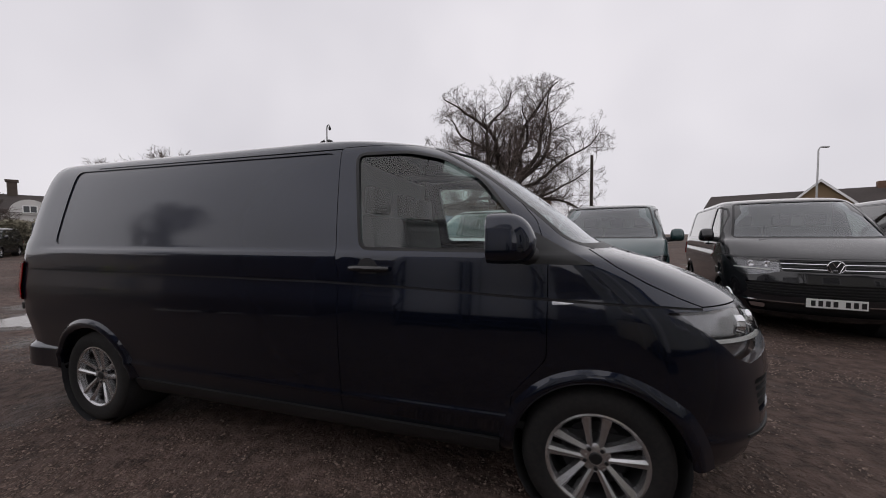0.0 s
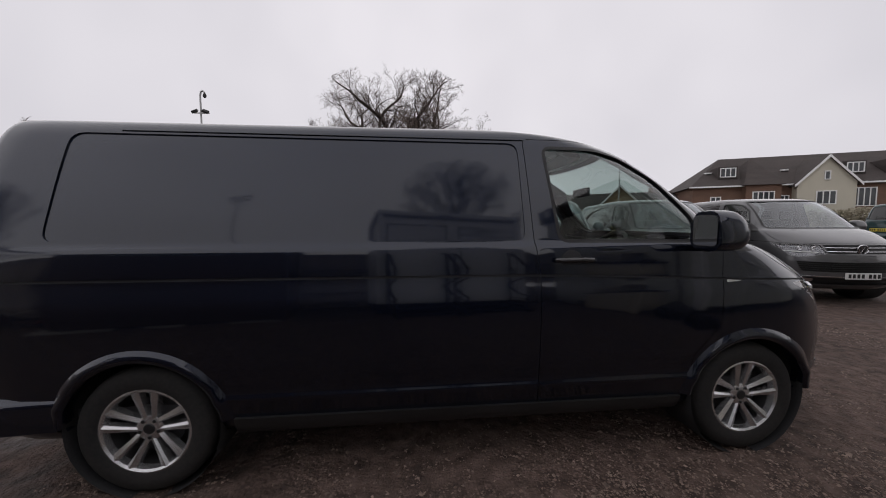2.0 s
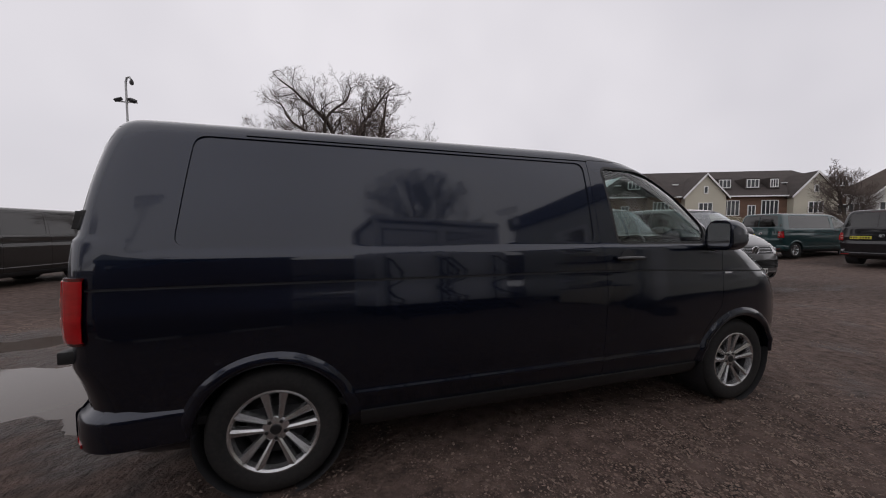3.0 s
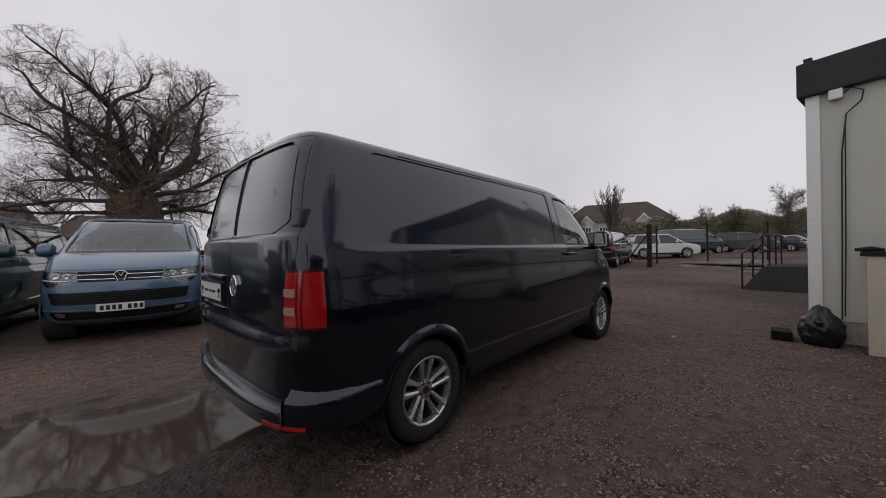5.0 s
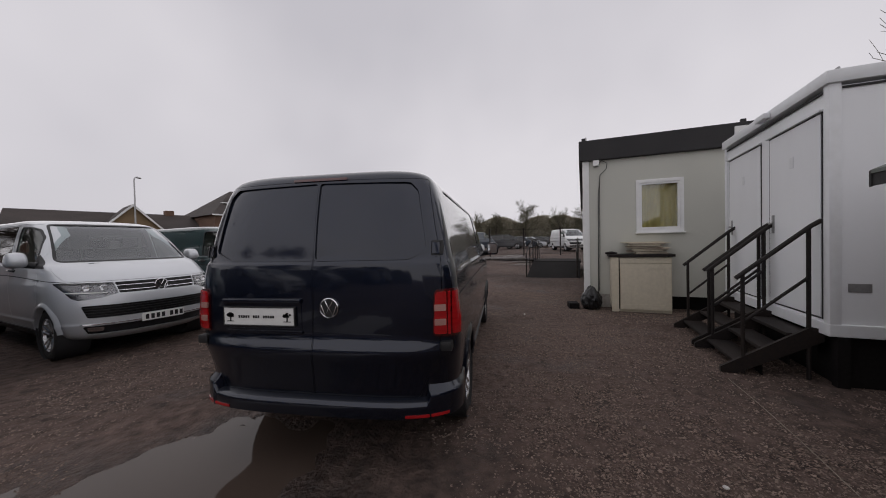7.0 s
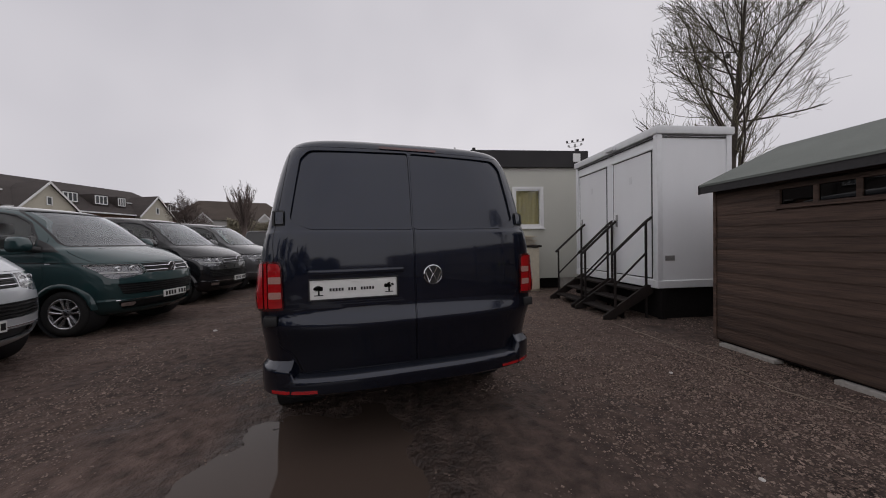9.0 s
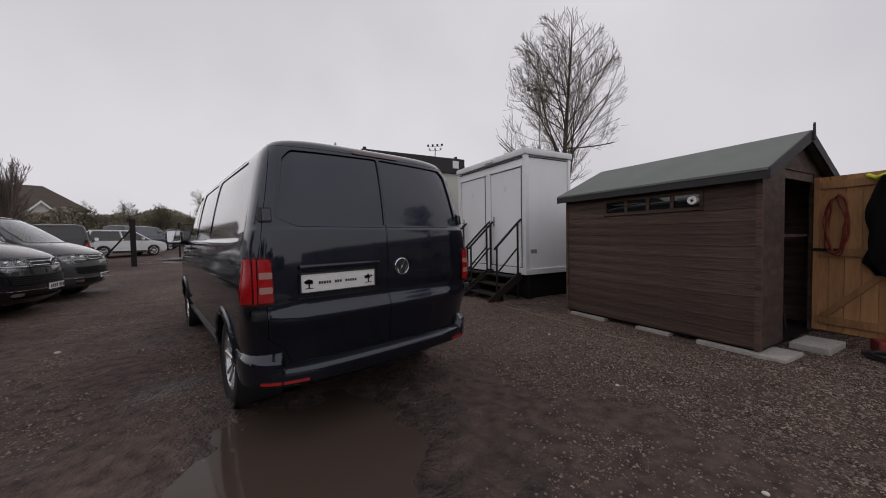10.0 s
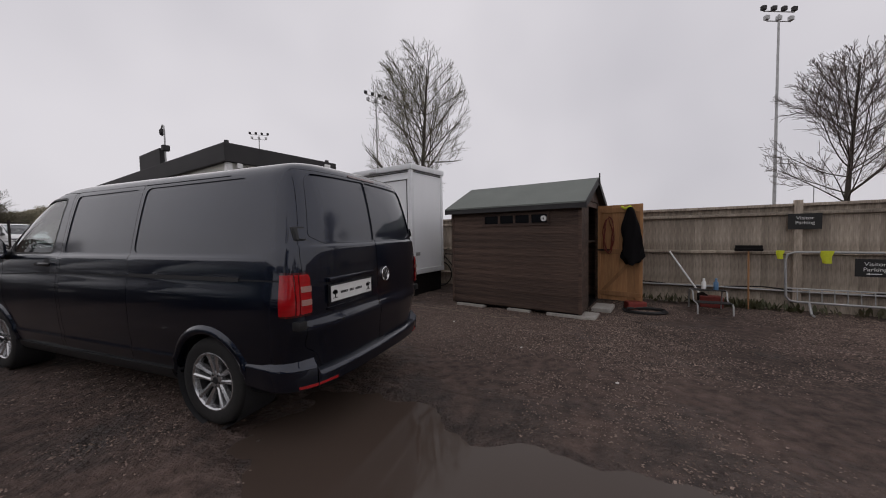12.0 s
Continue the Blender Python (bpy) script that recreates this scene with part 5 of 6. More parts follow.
rnd = random.Random(7)
for k in range(15):
    bw, bl = rnd.uniform(.14, .23), rnd.uniform(.26, .40)
    ob = tagged(part("board", cube(-bw, bw, -bl, bl, 0, .014), CREAM_BOARD if k % 3 else WOOD_GREY), "thin wooden offcut stacked on the cabinet", "board", "offcuts on the cabinet")
    ob.matrix_basis = site(2.90, -4.13) @ pose(rnd.uniform(-.03, .03), rnd.uniform(-.08, .08), 1.162 + k * .0165, 0, 0, rnd.uniform(-17, 17))
tool = tagged(part("hand_tool", tube(bmesh.new(), [(0, 0, .02), (.1, .02, .03), (.22, 0, .02)], [.015, .03, .02], 8), STEEL_BLACK, smooth=50), "small black hand tool on the worktop", "tool")
tool.matrix_basis = site(2.92, -3.58, 1.16) @ pose(0, 0, 0, 0, 0, 80)
bag = bmesh.new()
bmesh.ops.create_uvsphere(bag, u_segments=56, v_segments=36, radius=.20)
for v in bag.verts:
    az, up = math.atan2(v.co.y, v.co.x), v.co.z / .20
    fold = abs(noise.noise((az * 2.2, up * 2.0, 4))) * .30 + abs(noise.noise(v.co * 17)) * .16 + .07 * noise.noise(v.co * 34)
    f = (1.12 - fold) * (1 - .10 * max(0, up) ** 2)
    neck = max(0, up - .62) / .38
    v.co.x, v.co.y = v.co.x * f * (1 - .55 * neck * (1 - neck)), v.co.y * f * (1 - .55 * neck * (1 - neck))
    v.co.z = max(v.co.z * 1.18 * (1.05 - .5 * fold), -.185) + .18 + .05 * neck * (1 + noise.noise((az * 1.5, 0, 9)))
ob = tagged(part("bin_bag", bag, BLACK_BAG, smooth=50), "full black plastic bin bag tied at the top", "bag")
ob.matrix_basis = pose(3.04, -3.10, .0, 0, 0, 20)
tagged(part("block", cube(3.0, 3.3, -2.85, -2.65, 0, .12, .01), SKIRT_DARK), "dark timber block beside the office corner", "block")

# ---- garden shed: local x runs along its long side towards -x end at 0 ----
SX, SD, EAVE, RIDGE = 2.44, 1.90, 1.86, 2.28
SHED_AT = pose(-4.313, -3.297, 0, 0, 0, -12.8)
shed = thing("garden_shed", "brown timber garden shed with green felt roof, door open", "shed", m=SHED_AT @ pose(0, 0, .06))
part("shed_floor", cube(.02, SX - .02, -SD + .02, -.02, -.02, .02), SKIRT_DARK, shed)
long_board = finish(prism(bmesh.new(), [(-.006, 0), (.012, .0), (.004, .134), (-.006, .134)], "x", 0, SX), "board", WOOD_BROWN)
nb = 14
for k in range(nb):
    z = .02 + k * (EAVE - .02) / nb
    if z < 1.71 and z + .134 > 1.48:
        for a, b in ((0, .50), (1.76, SX)):
            part("board", prism(bmesh.new(), [(-.006, z), (.012, z), (.004, z + .132), (-.006, z + .132)], "x", a, b), WOOD_BROWN, shed)
    else:
        ob = new("board", long_board)
        ob.parent, ob.location = shed, (0, 0, z)
part("wall_lining", boolean(cube(.0, SX, -.04, -.008, .0, EAVE), cube(.50, 1.76, -1, 1, 1.48, 1.71), "DIFFERENCE"), WOOD_BROWN, shed)
part("wall_lining", cube(.0, SX, -SD, -SD + .03, .0, EAVE), WOOD_BROWN, shed)
gab = [(-SD, 0), (0, 0), (0, EAVE), (-SD / 2, RIDGE), (-SD, EAVE)]
part("gable_wall", prism(bmesh.new(), gab, "x", SX - .03, SX), WOOD_BROWN, shed)
DOOR_Y0, DOOR_Y1, DOOR_H = -1.44, -.56, 1.80
end = boolean(prism(bmesh.new(), gab, "x", .005, .03), cube(-1, 1, DOOR_Y0, DOOR_Y1, -.1, DOOR_H), "DIFFERENCE")
part("gable_wall", end, WOOD_BROWN, shed)
for k in range(18):
    z = .02 + k * .134
    t = min(z + .134, RIDGE - .02)
    reach = 0 if t <= EAVE else (t - EAVE) / (RIDGE - EAVE) * SD / 2
    spans = [(-SD + reach, -reach)] if z > DOOR_H else [(-SD, DOOR_Y0), (DOOR_Y1, 0)]
    for a, b in spans:
        if b - a > .1:
            part("board", prism(bmesh.new(), [(a, z), (b, z), (b, t), (a, t)], "x", -.010, .004), WOOD_BROWN, shed)
for y in (0.0, -SD - .03):
    part("corner_trim", cube(-.02, .03, y - .012, y + .03, 0, EAVE), WOOD_BROWN, shed)
part("corner_trim", cube(SX - .02, SX + .015, -.01, .022, 0, EAVE), WOOD_BROWN, shed)
for s in (0, 1):
    over = .16
    dy, dz = SD / 2, RIDGE - EAVE
    ln = math.hypot(dy, dz)
    ey, ez = (dy + over * dy / ln), dz * (1 + over / ln)
    yr, sgn = -SD / 2, (1 if s == 0 else -1)
    poly = [(yr, RIDGE + .02), (yr + sgn * ey, RIDGE + .02 - ez), (yr + sgn * ey, RIDGE + .045 - ez), (yr, RIDGE + .052)]
    part("roof_slope", prism(bmesh.new(), poly, "x", -.10, SX + .08), FELT_GREEN, shed, "green mineral felt roof")
    part("eave_board", cube(-.10, SX + .08, yr + sgn * (ey - .02) - .012, yr + sgn * (ey - .02) + .012, RIDGE - ez - .06, RIDGE + .02 - ez), FASCIA_DARK, shed)
    for x in (-.115, SX + .07):
        part("bargeboard", prism(bmesh.new(), [(yr, RIDGE + .05), (yr + sgn * ey, RIDGE + .04 - ez), (yr + sgn * ey, RIDGE - .07 - ez), (yr, RIDGE - .07)], "x", x, x + .02), FASCIA_DARK, shed)
part("finial", prism(bmesh.new(), [(-SD / 2 - .03, RIDGE - .06), (-SD / 2 + .03, RIDGE - .06), (-SD / 2, RIDGE + .13)], "x", -.135, -.115), FASCIA_DARK, shed)
swin = part("shed_window", boolean(cube(.50, 1.76, -.02, .025, 1.48, 1.71), cube(.54, 1.72, -1, 1, 1.52, 1.67), "DIFFERENCE"), WOOD_BROWN, shed, "narrow window strip with four panes")
for k in range(1, 4):
    part("glazing_bar", cube(.54 + k * .295 - .02, .54 + k * .295 + .02, -.01, .02, 1.52, 1.67), WOOD_BROWN, swin)
for k in range(4):
    part("pane", cube(.545 + k * .295, .83 + k * .295, .0, .006, 1.525, 1.665), GLASS_DARK, swin).visible_shadow = False
tagged(part("paper_roll", lathe(bmesh.new(), [(.018, 0), (.018, .07), (.046, .07), (.050, .035), (.046, 0)], 24, "y", (0, 0, 0), loop=True), PLATE_WHITE, smooth=30), "white paper roll fixed on the shed window", "roll").matrix_basis = SHED_AT @ pose(0, 0, .06) @ pose(.58, .028, 1.59)
for x, w in ((.00, .55), (.85, .42), (1.75, .60)):
    ob = tagged(part("base_slab", cube(0, w, -.12, .0, -.01, .035, .008), CONCRETE), "pale concrete slab under the shed", "slab", "slabs under the shed")
    ob.matrix_basis = SHED_AT @ pose(x, .05, .005)
ob = tagged(part("base_slab", cube(-.22, .02, -.40, .06, -.01, .035, .008), CONCRETE), "pale concrete slab under the shed", "slab", "slabs under the shed")
ob.matrix_basis = SHED_AT
ob = tagged(part("door_step", cube(-.36, -.05, -1.10, -.60, 0, .07, .01), CONCRETE), "pale stone step at the shed door", "step")
ob.matrix_basis = SHED_AT
bm = bmesh.new()
for x in (.15, SX - .25, SX / 2):
    box(bm, x, x + .1, -SD, -.02, -.065, 0)
part("bearer", bm, SKIRT_DARK, shed)
# its door, swung open against the fence side
door = thing("shed_door", "open orange timber ledged and braced shed door", "door", m=SHED_AT @ pose(0, 0, .06) @ pose(-.03, DOOR_Y0 + .03, 0, 0, 0, 172))
for k in range(6):
    part("plank", cube(k * .128, k * .128 + .124, -.010, .010, .04, 1.84), WOOD_RAW, door)
for z in (.12, .92, 1.70):
    part("ledge", cube(.02, .75, -.034, -.010, z, z + .09, .004), WOOD_RAW, door)
for a, b in ((.0, .05), (.72, .77)):
    part("stile", cube(a, b, -.034, -.011, .04, 1.84), WOOD_RAW, door)
part("brace", prism(bmesh.new(), [(.06, .22), (.14, .22), (.70, .88), (.62, .88)], "y", -.033, -.011), WOOD_RAW, door)
part("latch", cube(.0, .22, -.048, -.035, .98, 1.01), STEEL_BLACK, door)
DM = door.matrix_basis
jk = bmesh.new()
nu, nvv = 22, 26
rows = []
for j in range(nvv + 1):
    t = j / nvv
    w = .07 + .15 * min(1, (1 - t) * 3.2) ** .6 + .13 * (1 - t) ** 1.2
    row = []
    for i in range(nu):
        a = 2 * math.pi * i / nu
        r = 1 + .17 * math.sin(3 * a + 5 * t) + .13 * math.sin(7 * a - 6 * t) + .06 * math.sin(11 * a + 14 * t)
        row.append(jk.verts.new((.585 + w * .5 * math.cos(a) * r + .03 * (1 - t), -.10 + .065 * math.sin(a) * r, .80 + .98 * t + (1 - t) ** 4 * (.05 * math.sin(2 * a + 1) + .04 * math.sin(5 * a)))))
    rows.append(row)
for q, s in zip(rows, rows[1:]):
    for i in range(nu):
        jk.faces.new((q[i], q[(i + 1) % nu], s[(i + 1) % nu], s[i]))
jk.faces.new(rows[0][::-1]), jk.faces.new(rows[-1])
tagged(part("jacket", jk, CLOTH_BLACK, smooth=60), "black work jacket hanging on the shed door", "jacket").matrix_basis = DM
tie = tube(bmesh.new(), [(.43, -.06, 1.80), (.50, -.10, 1.76), (.58, -.10, 1.80), (.62, -.06, 1.74)], .022, 8)
tagged(part("yellow_strap", tie, YELLOW, smooth=50), "yellow strap hanging over the door hook", "strap").matrix_basis = DM
loop = []
for k in range(70):
    a = 2 * math.pi * k / 23
    loop.append((.20 + (.085 + .012 * math.sin(k)) * math.sin(a) + .02 * math.sin(k * .35), -.05 - .006 * (k % 5), 1.30 + .33 * math.cos(a) - .05 * (k / 70)))
tagged(part("extension_cable", tube(bmesh.new(), loop, .009, 6), RED_CABLE, smooth=60), "red-brown extension cable coiled on the shed door", "cable").matrix_basis = DM
tagged(part("hose", tube(bmesh.new(), [(.32 * math.cos(k * .42) * (1 + .1 * math.sin(k)), .22 * math.sin(k * .42), .02 + .012 * (k // 15)) for k in range(42)], .014, 6), BLACK_PLASTIC, smooth=60), "black hose coiled on the ground by the shed", "hose").matrix_basis = pose(-5.35, -4.05, 0)
tagged(part("red_crate", cube(-.16, .16, -.1, .1, 0, .13, .02), RED_PLASTIC), "red plastic tray beside the shed door", "tray").matrix_basis = pose(-5.25, -4.35, 0, 0, 0, 15)
for k, (y, lean) in enumerate(((-.75, .10), (-.95, -.06), (-1.15, .08))):
    ob = tagged(part("garden_tool", tube(bmesh.new(), [(.14, y, .03), (.20, y + lean, 1.3 - .2 * k)], .016, 6), (WOOD_GREY, GALV, STEEL_BLACK)[k]), "long-handled garden tool standing in the shed doorway", "tool", "tools in the shed")
    ob.matrix_basis = shed.matrix_basis
sack = bmesh.new()
bmesh.ops.create_icosphere(sack, subdivisions=3, radius=.16)
for v in sack.verts:
    v.co *= 1 + .3 * noise.noise(v.co * 9)
tagged(part("sack", sack, CREAM_BOARD, smooth=60), "pale crumpled sack on a shelf in the shed", "sack").matrix_basis = shed.matrix_basis @ pose(.28, -.86, 1.34)
part("shelf", cube(.05, .5, -1.5, -.3, 1.15, 1.18), WOOD_BROWN, shed)
part("shelf_post", cube(.30, .35, -.9, -.85, .0, 1.15), WOOD_BROWN, shed)

# ---- closeboard fence ----
FM = pose(-7.78, -4.90, 0, 0, 0, TURN)
fence = tagged(new("fence"), "weathered grey-brown closeboard fence with rails and posts", "fence", kind="structure")
fence.matrix_basis = FM
boards = [finish(prism(bmesh.new(), [(0, -.008), (.128, -.020), (.128, -.010), (0, .006)], "z", .16, 1.80), "board", WOOD_GREY) for _ in range(1)]
rnd = random.Random(3)
for k in range(232):
    ob = new("board", boards[0])
    ob.parent, ob.matrix_basis = fence, pose(-12.0 + k * .105, rnd.uniform(-.004, .004), rnd.uniform(-.012, .012), rnd.uniform(-.4, .4), rnd.uniform(-.25, .25), 0)
for z, h in ((.30, .07), (.95, .075), (1.62, .075)):
    for k in range(9):
        part("rail", prism(bmesh.new(), [(.006, z), (.062, z + .02), (.062, z + h - .02), (.006, z + h)], "x", -12.0 + k * 2.7, -12.0 + (k + 1) * 2.7 - .004), WOOD_GREY, fence)
for k in range(10):
    x = -12.0 + k * 2.7 + 1.25
    pt = cube(x - .05, x + .05, .0, .10, 0, 1.88, .006)
    part("post", pt, WOOD_GREY, fence)
part("capping", cube(-12.0, 12.3, -.05, .055, 1.78, 1.825), WOOD_GREY, fence)
for k in range(9):
    part("gravel_board", cube(-12.0 + k * 2.7, -12.0 + (k + 1) * 2.7 - .004, -.03, .0, .0, .17), WOOD_GREY, fence)
part("cable", tube(bmesh.new(), [(-11 + k * .5, .085, .36 + .035 * math.sin(k * 1.7)) for k in range(30)], .012, 6), STEEL_BLACK, fence)
part("pipe", tube(bmesh.new(), [(-12 + k * .5, .09, .345 + .006 * math.sin(k)) for k in range(34)], .018, 6), GALV, fence)


def sign(name, lines, x, y, z, w, h, arrow=False):
    sg = thing(name, "black sign board with white lettering on the fence" if not arrow else "black sign with white lettering hung on the barrier", "sign", "visitor signs", FM @ pose(x, y, z))
    part("board", cube(-w / 2, w / 2, 0, .012, -h / 2, h / 2, .003), INK, sg)
    for i, text in enumerate(lines):
        cu = bpy.data.curves.new("lettering", "FONT")
        cu.body, cu.size, cu.align_x, cu.extrude = text, h * .30, "CENTER", .001
        tmp = new("lettering_curve", cu)
        bpy.context.view_layer.update()
        me = bpy.data.meshes.new_from_object(tmp.evaluated_get(bpy.context.evaluated_depsgraph_get()))
        bpy.data.objects.remove(tmp)
        me.materials.clear()
        me.materials.append(PLATE_WHITE)
        ob = new("lettering", me)
        ob.parent = sg
        ob.matrix_basis = pose(0, .0145, h * (.12 - .30 * i), 90, 0, 180)
    if arrow:
        part("arrow", prism(bmesh.new(), [(-.07, -h * .36), (.05, -h * .36), (.05, -h * .40), (.09, -h * .335), (.05, -h * .27), (.05, -h * .31), (-.07, -h * .31)], "y", .013, .015), PLATE_WHITE, sg)
    return sg


sign("sign", ("Visitor", "Parking"), -.02, .102, 1.52, .40, .26)
# crowd barrier leaning on the fence
barrier = thing("crowd_barrier", "galvanised steel crowd barrier leaning against the fence", "barrier", m=FM @ pose(-.75, .34, 0, 7, 0, 0))
BW = 1.95
frame_pts = [(-BW / 2, 0, .28), (-BW / 2, 0, .90), (-BW / 2 + .03, 0, .98), (-BW / 2 + .12, 0, 1.02), (BW / 2 - .12, 0, 1.02), (BW / 2 - .03, 0, .98), (BW / 2, 0, .90), (BW / 2, 0, .28), (BW / 2 - .04, 0, .22), (BW / 2 - .12, 0, .20), (-BW / 2 + .12, 0, .20), (-BW / 2 + .04, 0, .22)]
part("frame", tube(bmesh.new(), frame_pts, .019, 8, True), GALV, barrier, smooth=50)
part("low_rail", tube(bmesh.new(), [(-BW / 2, 0, .42), (BW / 2, 0, .42)], .012, 6), GALV, barrier)
for k in range(13):
    x = -BW / 2 + BW * (k + 1) / 14
    part("bar", tube(bmesh.new(), [(x, 0, .21), (x, 0, .42)], .008, 5), GALV, barrier)
for x in (-.68, .70):
    part("foot", tube(bmesh.new(), [(x, .0, .20), (x, .10, .02), (x, .22, -.0)], .018, 6), GALV, barrier)
sign("sign", ("Visitor", "Parking"), -.72, .33, .79, .40, .27, True)
for x, s in ((.70, .7), (.16, 1.0)):
    g = bmesh.new()
    rows = []
    for j in range(9):
        t = j / 8
        rows.append([g.verts.new((.07 * s * math.cos(a) * (1 + .25 * math.sin(3 * a + 4 * t)) * (1 - .35 * t), .03 * math.sin(a), -.20 * s * t + .02)) for a in (2 * math.pi * i / 12 for i in range(12))])
    for q, r in zip(rows, rows[1:]):
        for i in range(12):
            g.faces.new((q[i], q[(i + 1) % 12], r[(i + 1) % 12], r[i]))
    g.faces.new(rows[0][::-1]), g.faces.new(rows[-1])
    tagged(part("glove", g, YELLOW, smooth=60), "bright yellow work glove hung on the barrier", "glove", "yellow gloves").matrix_basis = FM @ pose(x - .75 + .35, .29, 1.02)
# broom and shovel leaning on the fence, step stool, bottles
broom = thing("broom", "broom with a pale wooden handle standing head up against the fence", "broom", m=FM @ pose(.68, .16, 0))
part("handle", tube(bmesh.new(), [(0, .10, 0), (0, .0, 1.02)], .014, 8), WOOD_RAW, broom)
part("head", cube(-.19, .19, -.04, .04, 1.02, 1.07, .01), SKIRT_DARK, broom)
part("bristles", cube(-.18, .18, -.035, .035, 1.07, 1.12), SKIRT_DARK, broom)
shovel = thing("shovel", "shovel with a long white shaft leaning against the fence", "shovel", m=FM @ pose(1.68, .16, 0))
part("shaft", tube(bmesh.new(), [(-.32, .14, .22), (.16, -.02, 1.00)], .016, 8), UPVC, shovel)
part("blade", prism(bmesh.new(), [(-.44, .0), (-.28, .0), (-.27, .24), (-.36, .27), (-.43, .22)], "y", .15, .165), STEEL_BLACK, shovel)
stool = thing("step_stool", "grey steel two-step stool standing on the gravel", "stool", m=FM @ pose(1.25, .75, 0, 0, 0, 10) @ Matrix.Diagonal((1, .9, .74, 1)))
for x in (-.24, .24):
    part("side_frame", tube(bmesh.new(), [(x, .32, .0), (x, .30, .20), (x, .26, .24), (x, .05, .24), (x, .0, .28), (x, -.04, .44), (x, -.08, .47), (x, -.26, .47), (x, -.30, .43), (x, -.34, 0)], .013, 8), GALV, stool, smooth=50)
part("step", cube(-.24, .24, .04, .28, .235, .255, .005), BLACK_PLASTIC, stool)
part("step", cube(-.24, .24, -.27, -.06, .465, .485, .005), BLACK_PLASTIC, stool)
tagged(part("red_crate", cube(-.17, .17, -.10, .10, 0, .20, .015), RED_PLASTIC), "faded red plastic crate behind the step stool", "crate").matrix_basis = FM @ pose(1.20, .30, 0)
for x, mt, h in ((1.33, UPVC, .19), (1.16, mat("blue_bottle", (.10, .20, .34), rough=.3, bump=0), .20)):
    tagged(part("bottle", lathe(bmesh.new(), [(.001, 0), (.034, .0), (.036, .02), (.036, h * .6), (.018, h * .78), (.018, h), (.001, h)], 16, "z"), mt, smooth=40), "plastic spray bottle standing on the step stool", "bottle", "spray bottles").matrix_basis = FM @ pose(x, .60, .36)
wd = bmesh.new()
rnd = random.Random(11)
for k in range(420):
    x = rnd.choice((rnd.uniform(-1.2, 3.2), rnd.gauss(.9, .25)))
    y, h, a = rnd.uniform(.05, .28), rnd.uniform(.04, .20), rnd.uniform(0, 6.28)
    w, lean = rnd.uniform(.012, .035), rnd.uniform(.02, .10)
    c, s = math.cos(a), math.sin(a)
    vs = [wd.verts.new((x + c * p - s * q, y + s * p + c * q, z)) for p, q, z in ((0, 0, 0), (w, lean * .5, h * .55), (0, lean, h), (-w, lean * .5, h * .55))]
    wd.faces.new(vs)
tagged(part("weeds", wd, WEED), "low green weeds along the foot of the fence", "weeds", kind="stuff").matrix_basis = FM
# hoses and wire on the ground between cabin and shed
tagged(part("wire", tube(bmesh.new(), [(-.7, -3.5, .012), (-1.2, -3.42, .012), (-1.8, -3.30, .012), (-2.4, -3.16, .012), (-3.0, -2.95, .012), (-3.4, -2.98, .012)], .003, 6), WOOD_GREY, smooth=60), "thin pale wire lying on the gravel", "wire")
bike = thing("bicycle", "dark bicycle leaning behind the shed against the fence", "bicycle", m=FM @ pose(6.55, .35, 0, 0, 0, 12))
for x in (-.52, .52):
    part("wheel", tube(bmesh.new(), [(x + .33 * math.cos(a), 0, .34 + .33 * math.sin(a)) for a in (2 * math.pi * k / 28 for k in range(28))], .018, 6, True), RUBBER, bike, smooth=50)
part("frame", tube(bmesh.new(), [(-.52, 0, .34), (-.18, 0, .85), (.36, 0, .88), (.52, 0, .34)], .018, 6), STEEL_BLACK, bike)
part("down_tube", tube(bmesh.new(), [(-.12, 0, .80), (-.05, 0, .32), (.38, 0, .82)], .018, 6), STEEL_BLACK, bike)
part("handlebar", tube(bmesh.new(), [(.34, -.26, 1.02), (.36, 0, .98), (.34, .26, 1.02)], .013, 6), STEEL_BLACK, bike)


# ---- trees ----
BARK = mat("grey_brown_bark", (.082, .066, .055), (.046, .038, .032), rough=.9, scale=18, wide=2, bump=.6, dist=.02, stretch=(2, 2, .6))
BARK_RED = mat("torn_orange_bark", (.150, .085, .050), (.060, .038, .027), rough=.9, scale=8, wide=2, bump=.6, dist=.03)
TWIG = mat("bare_twigs", (.105, .082, .073), (.135, .105, .092), rough=.9, scale=3, wide=.4, bump=.0)
TWIG_GREEN = mat("mossy_twigs", (.125, .118, .070), (.10, .088, .060), rough=.9, scale=3, wide=.4, bump=.0)


class Limbs:
    """Collects tapered bars of a tree."""

    def __init__(self):
        self.v, self.f = [], []

    def bar(self, a, b, ra, rb, sides):
        d = (b - a).normalized()
        u = d.orthogonal().normalized()
        w = d.cross(u)
        i = len(self.v)
        for p, r in ((a, ra), (b, rb)):
            for k in range(sides):
                t = 2 * math.pi * k / sides
                self.v.append(p + (u * math.cos(t) + w * math.sin(t)) * r)
        for k in range(sides):
            self.f.append((i + k, i + (k + 1) % sides, i + sides + (k + 1) % sides, i + sides + k))

    def mesh(self, name, material):
        me = bpy.data.meshes.new(name)
        me.from_pydata([tuple(p) for p in self.v], [], self.f)
        me.polygons.foreach_set("use_smooth", [True] * len(self.f))
        me.materials.append(material)
        return me


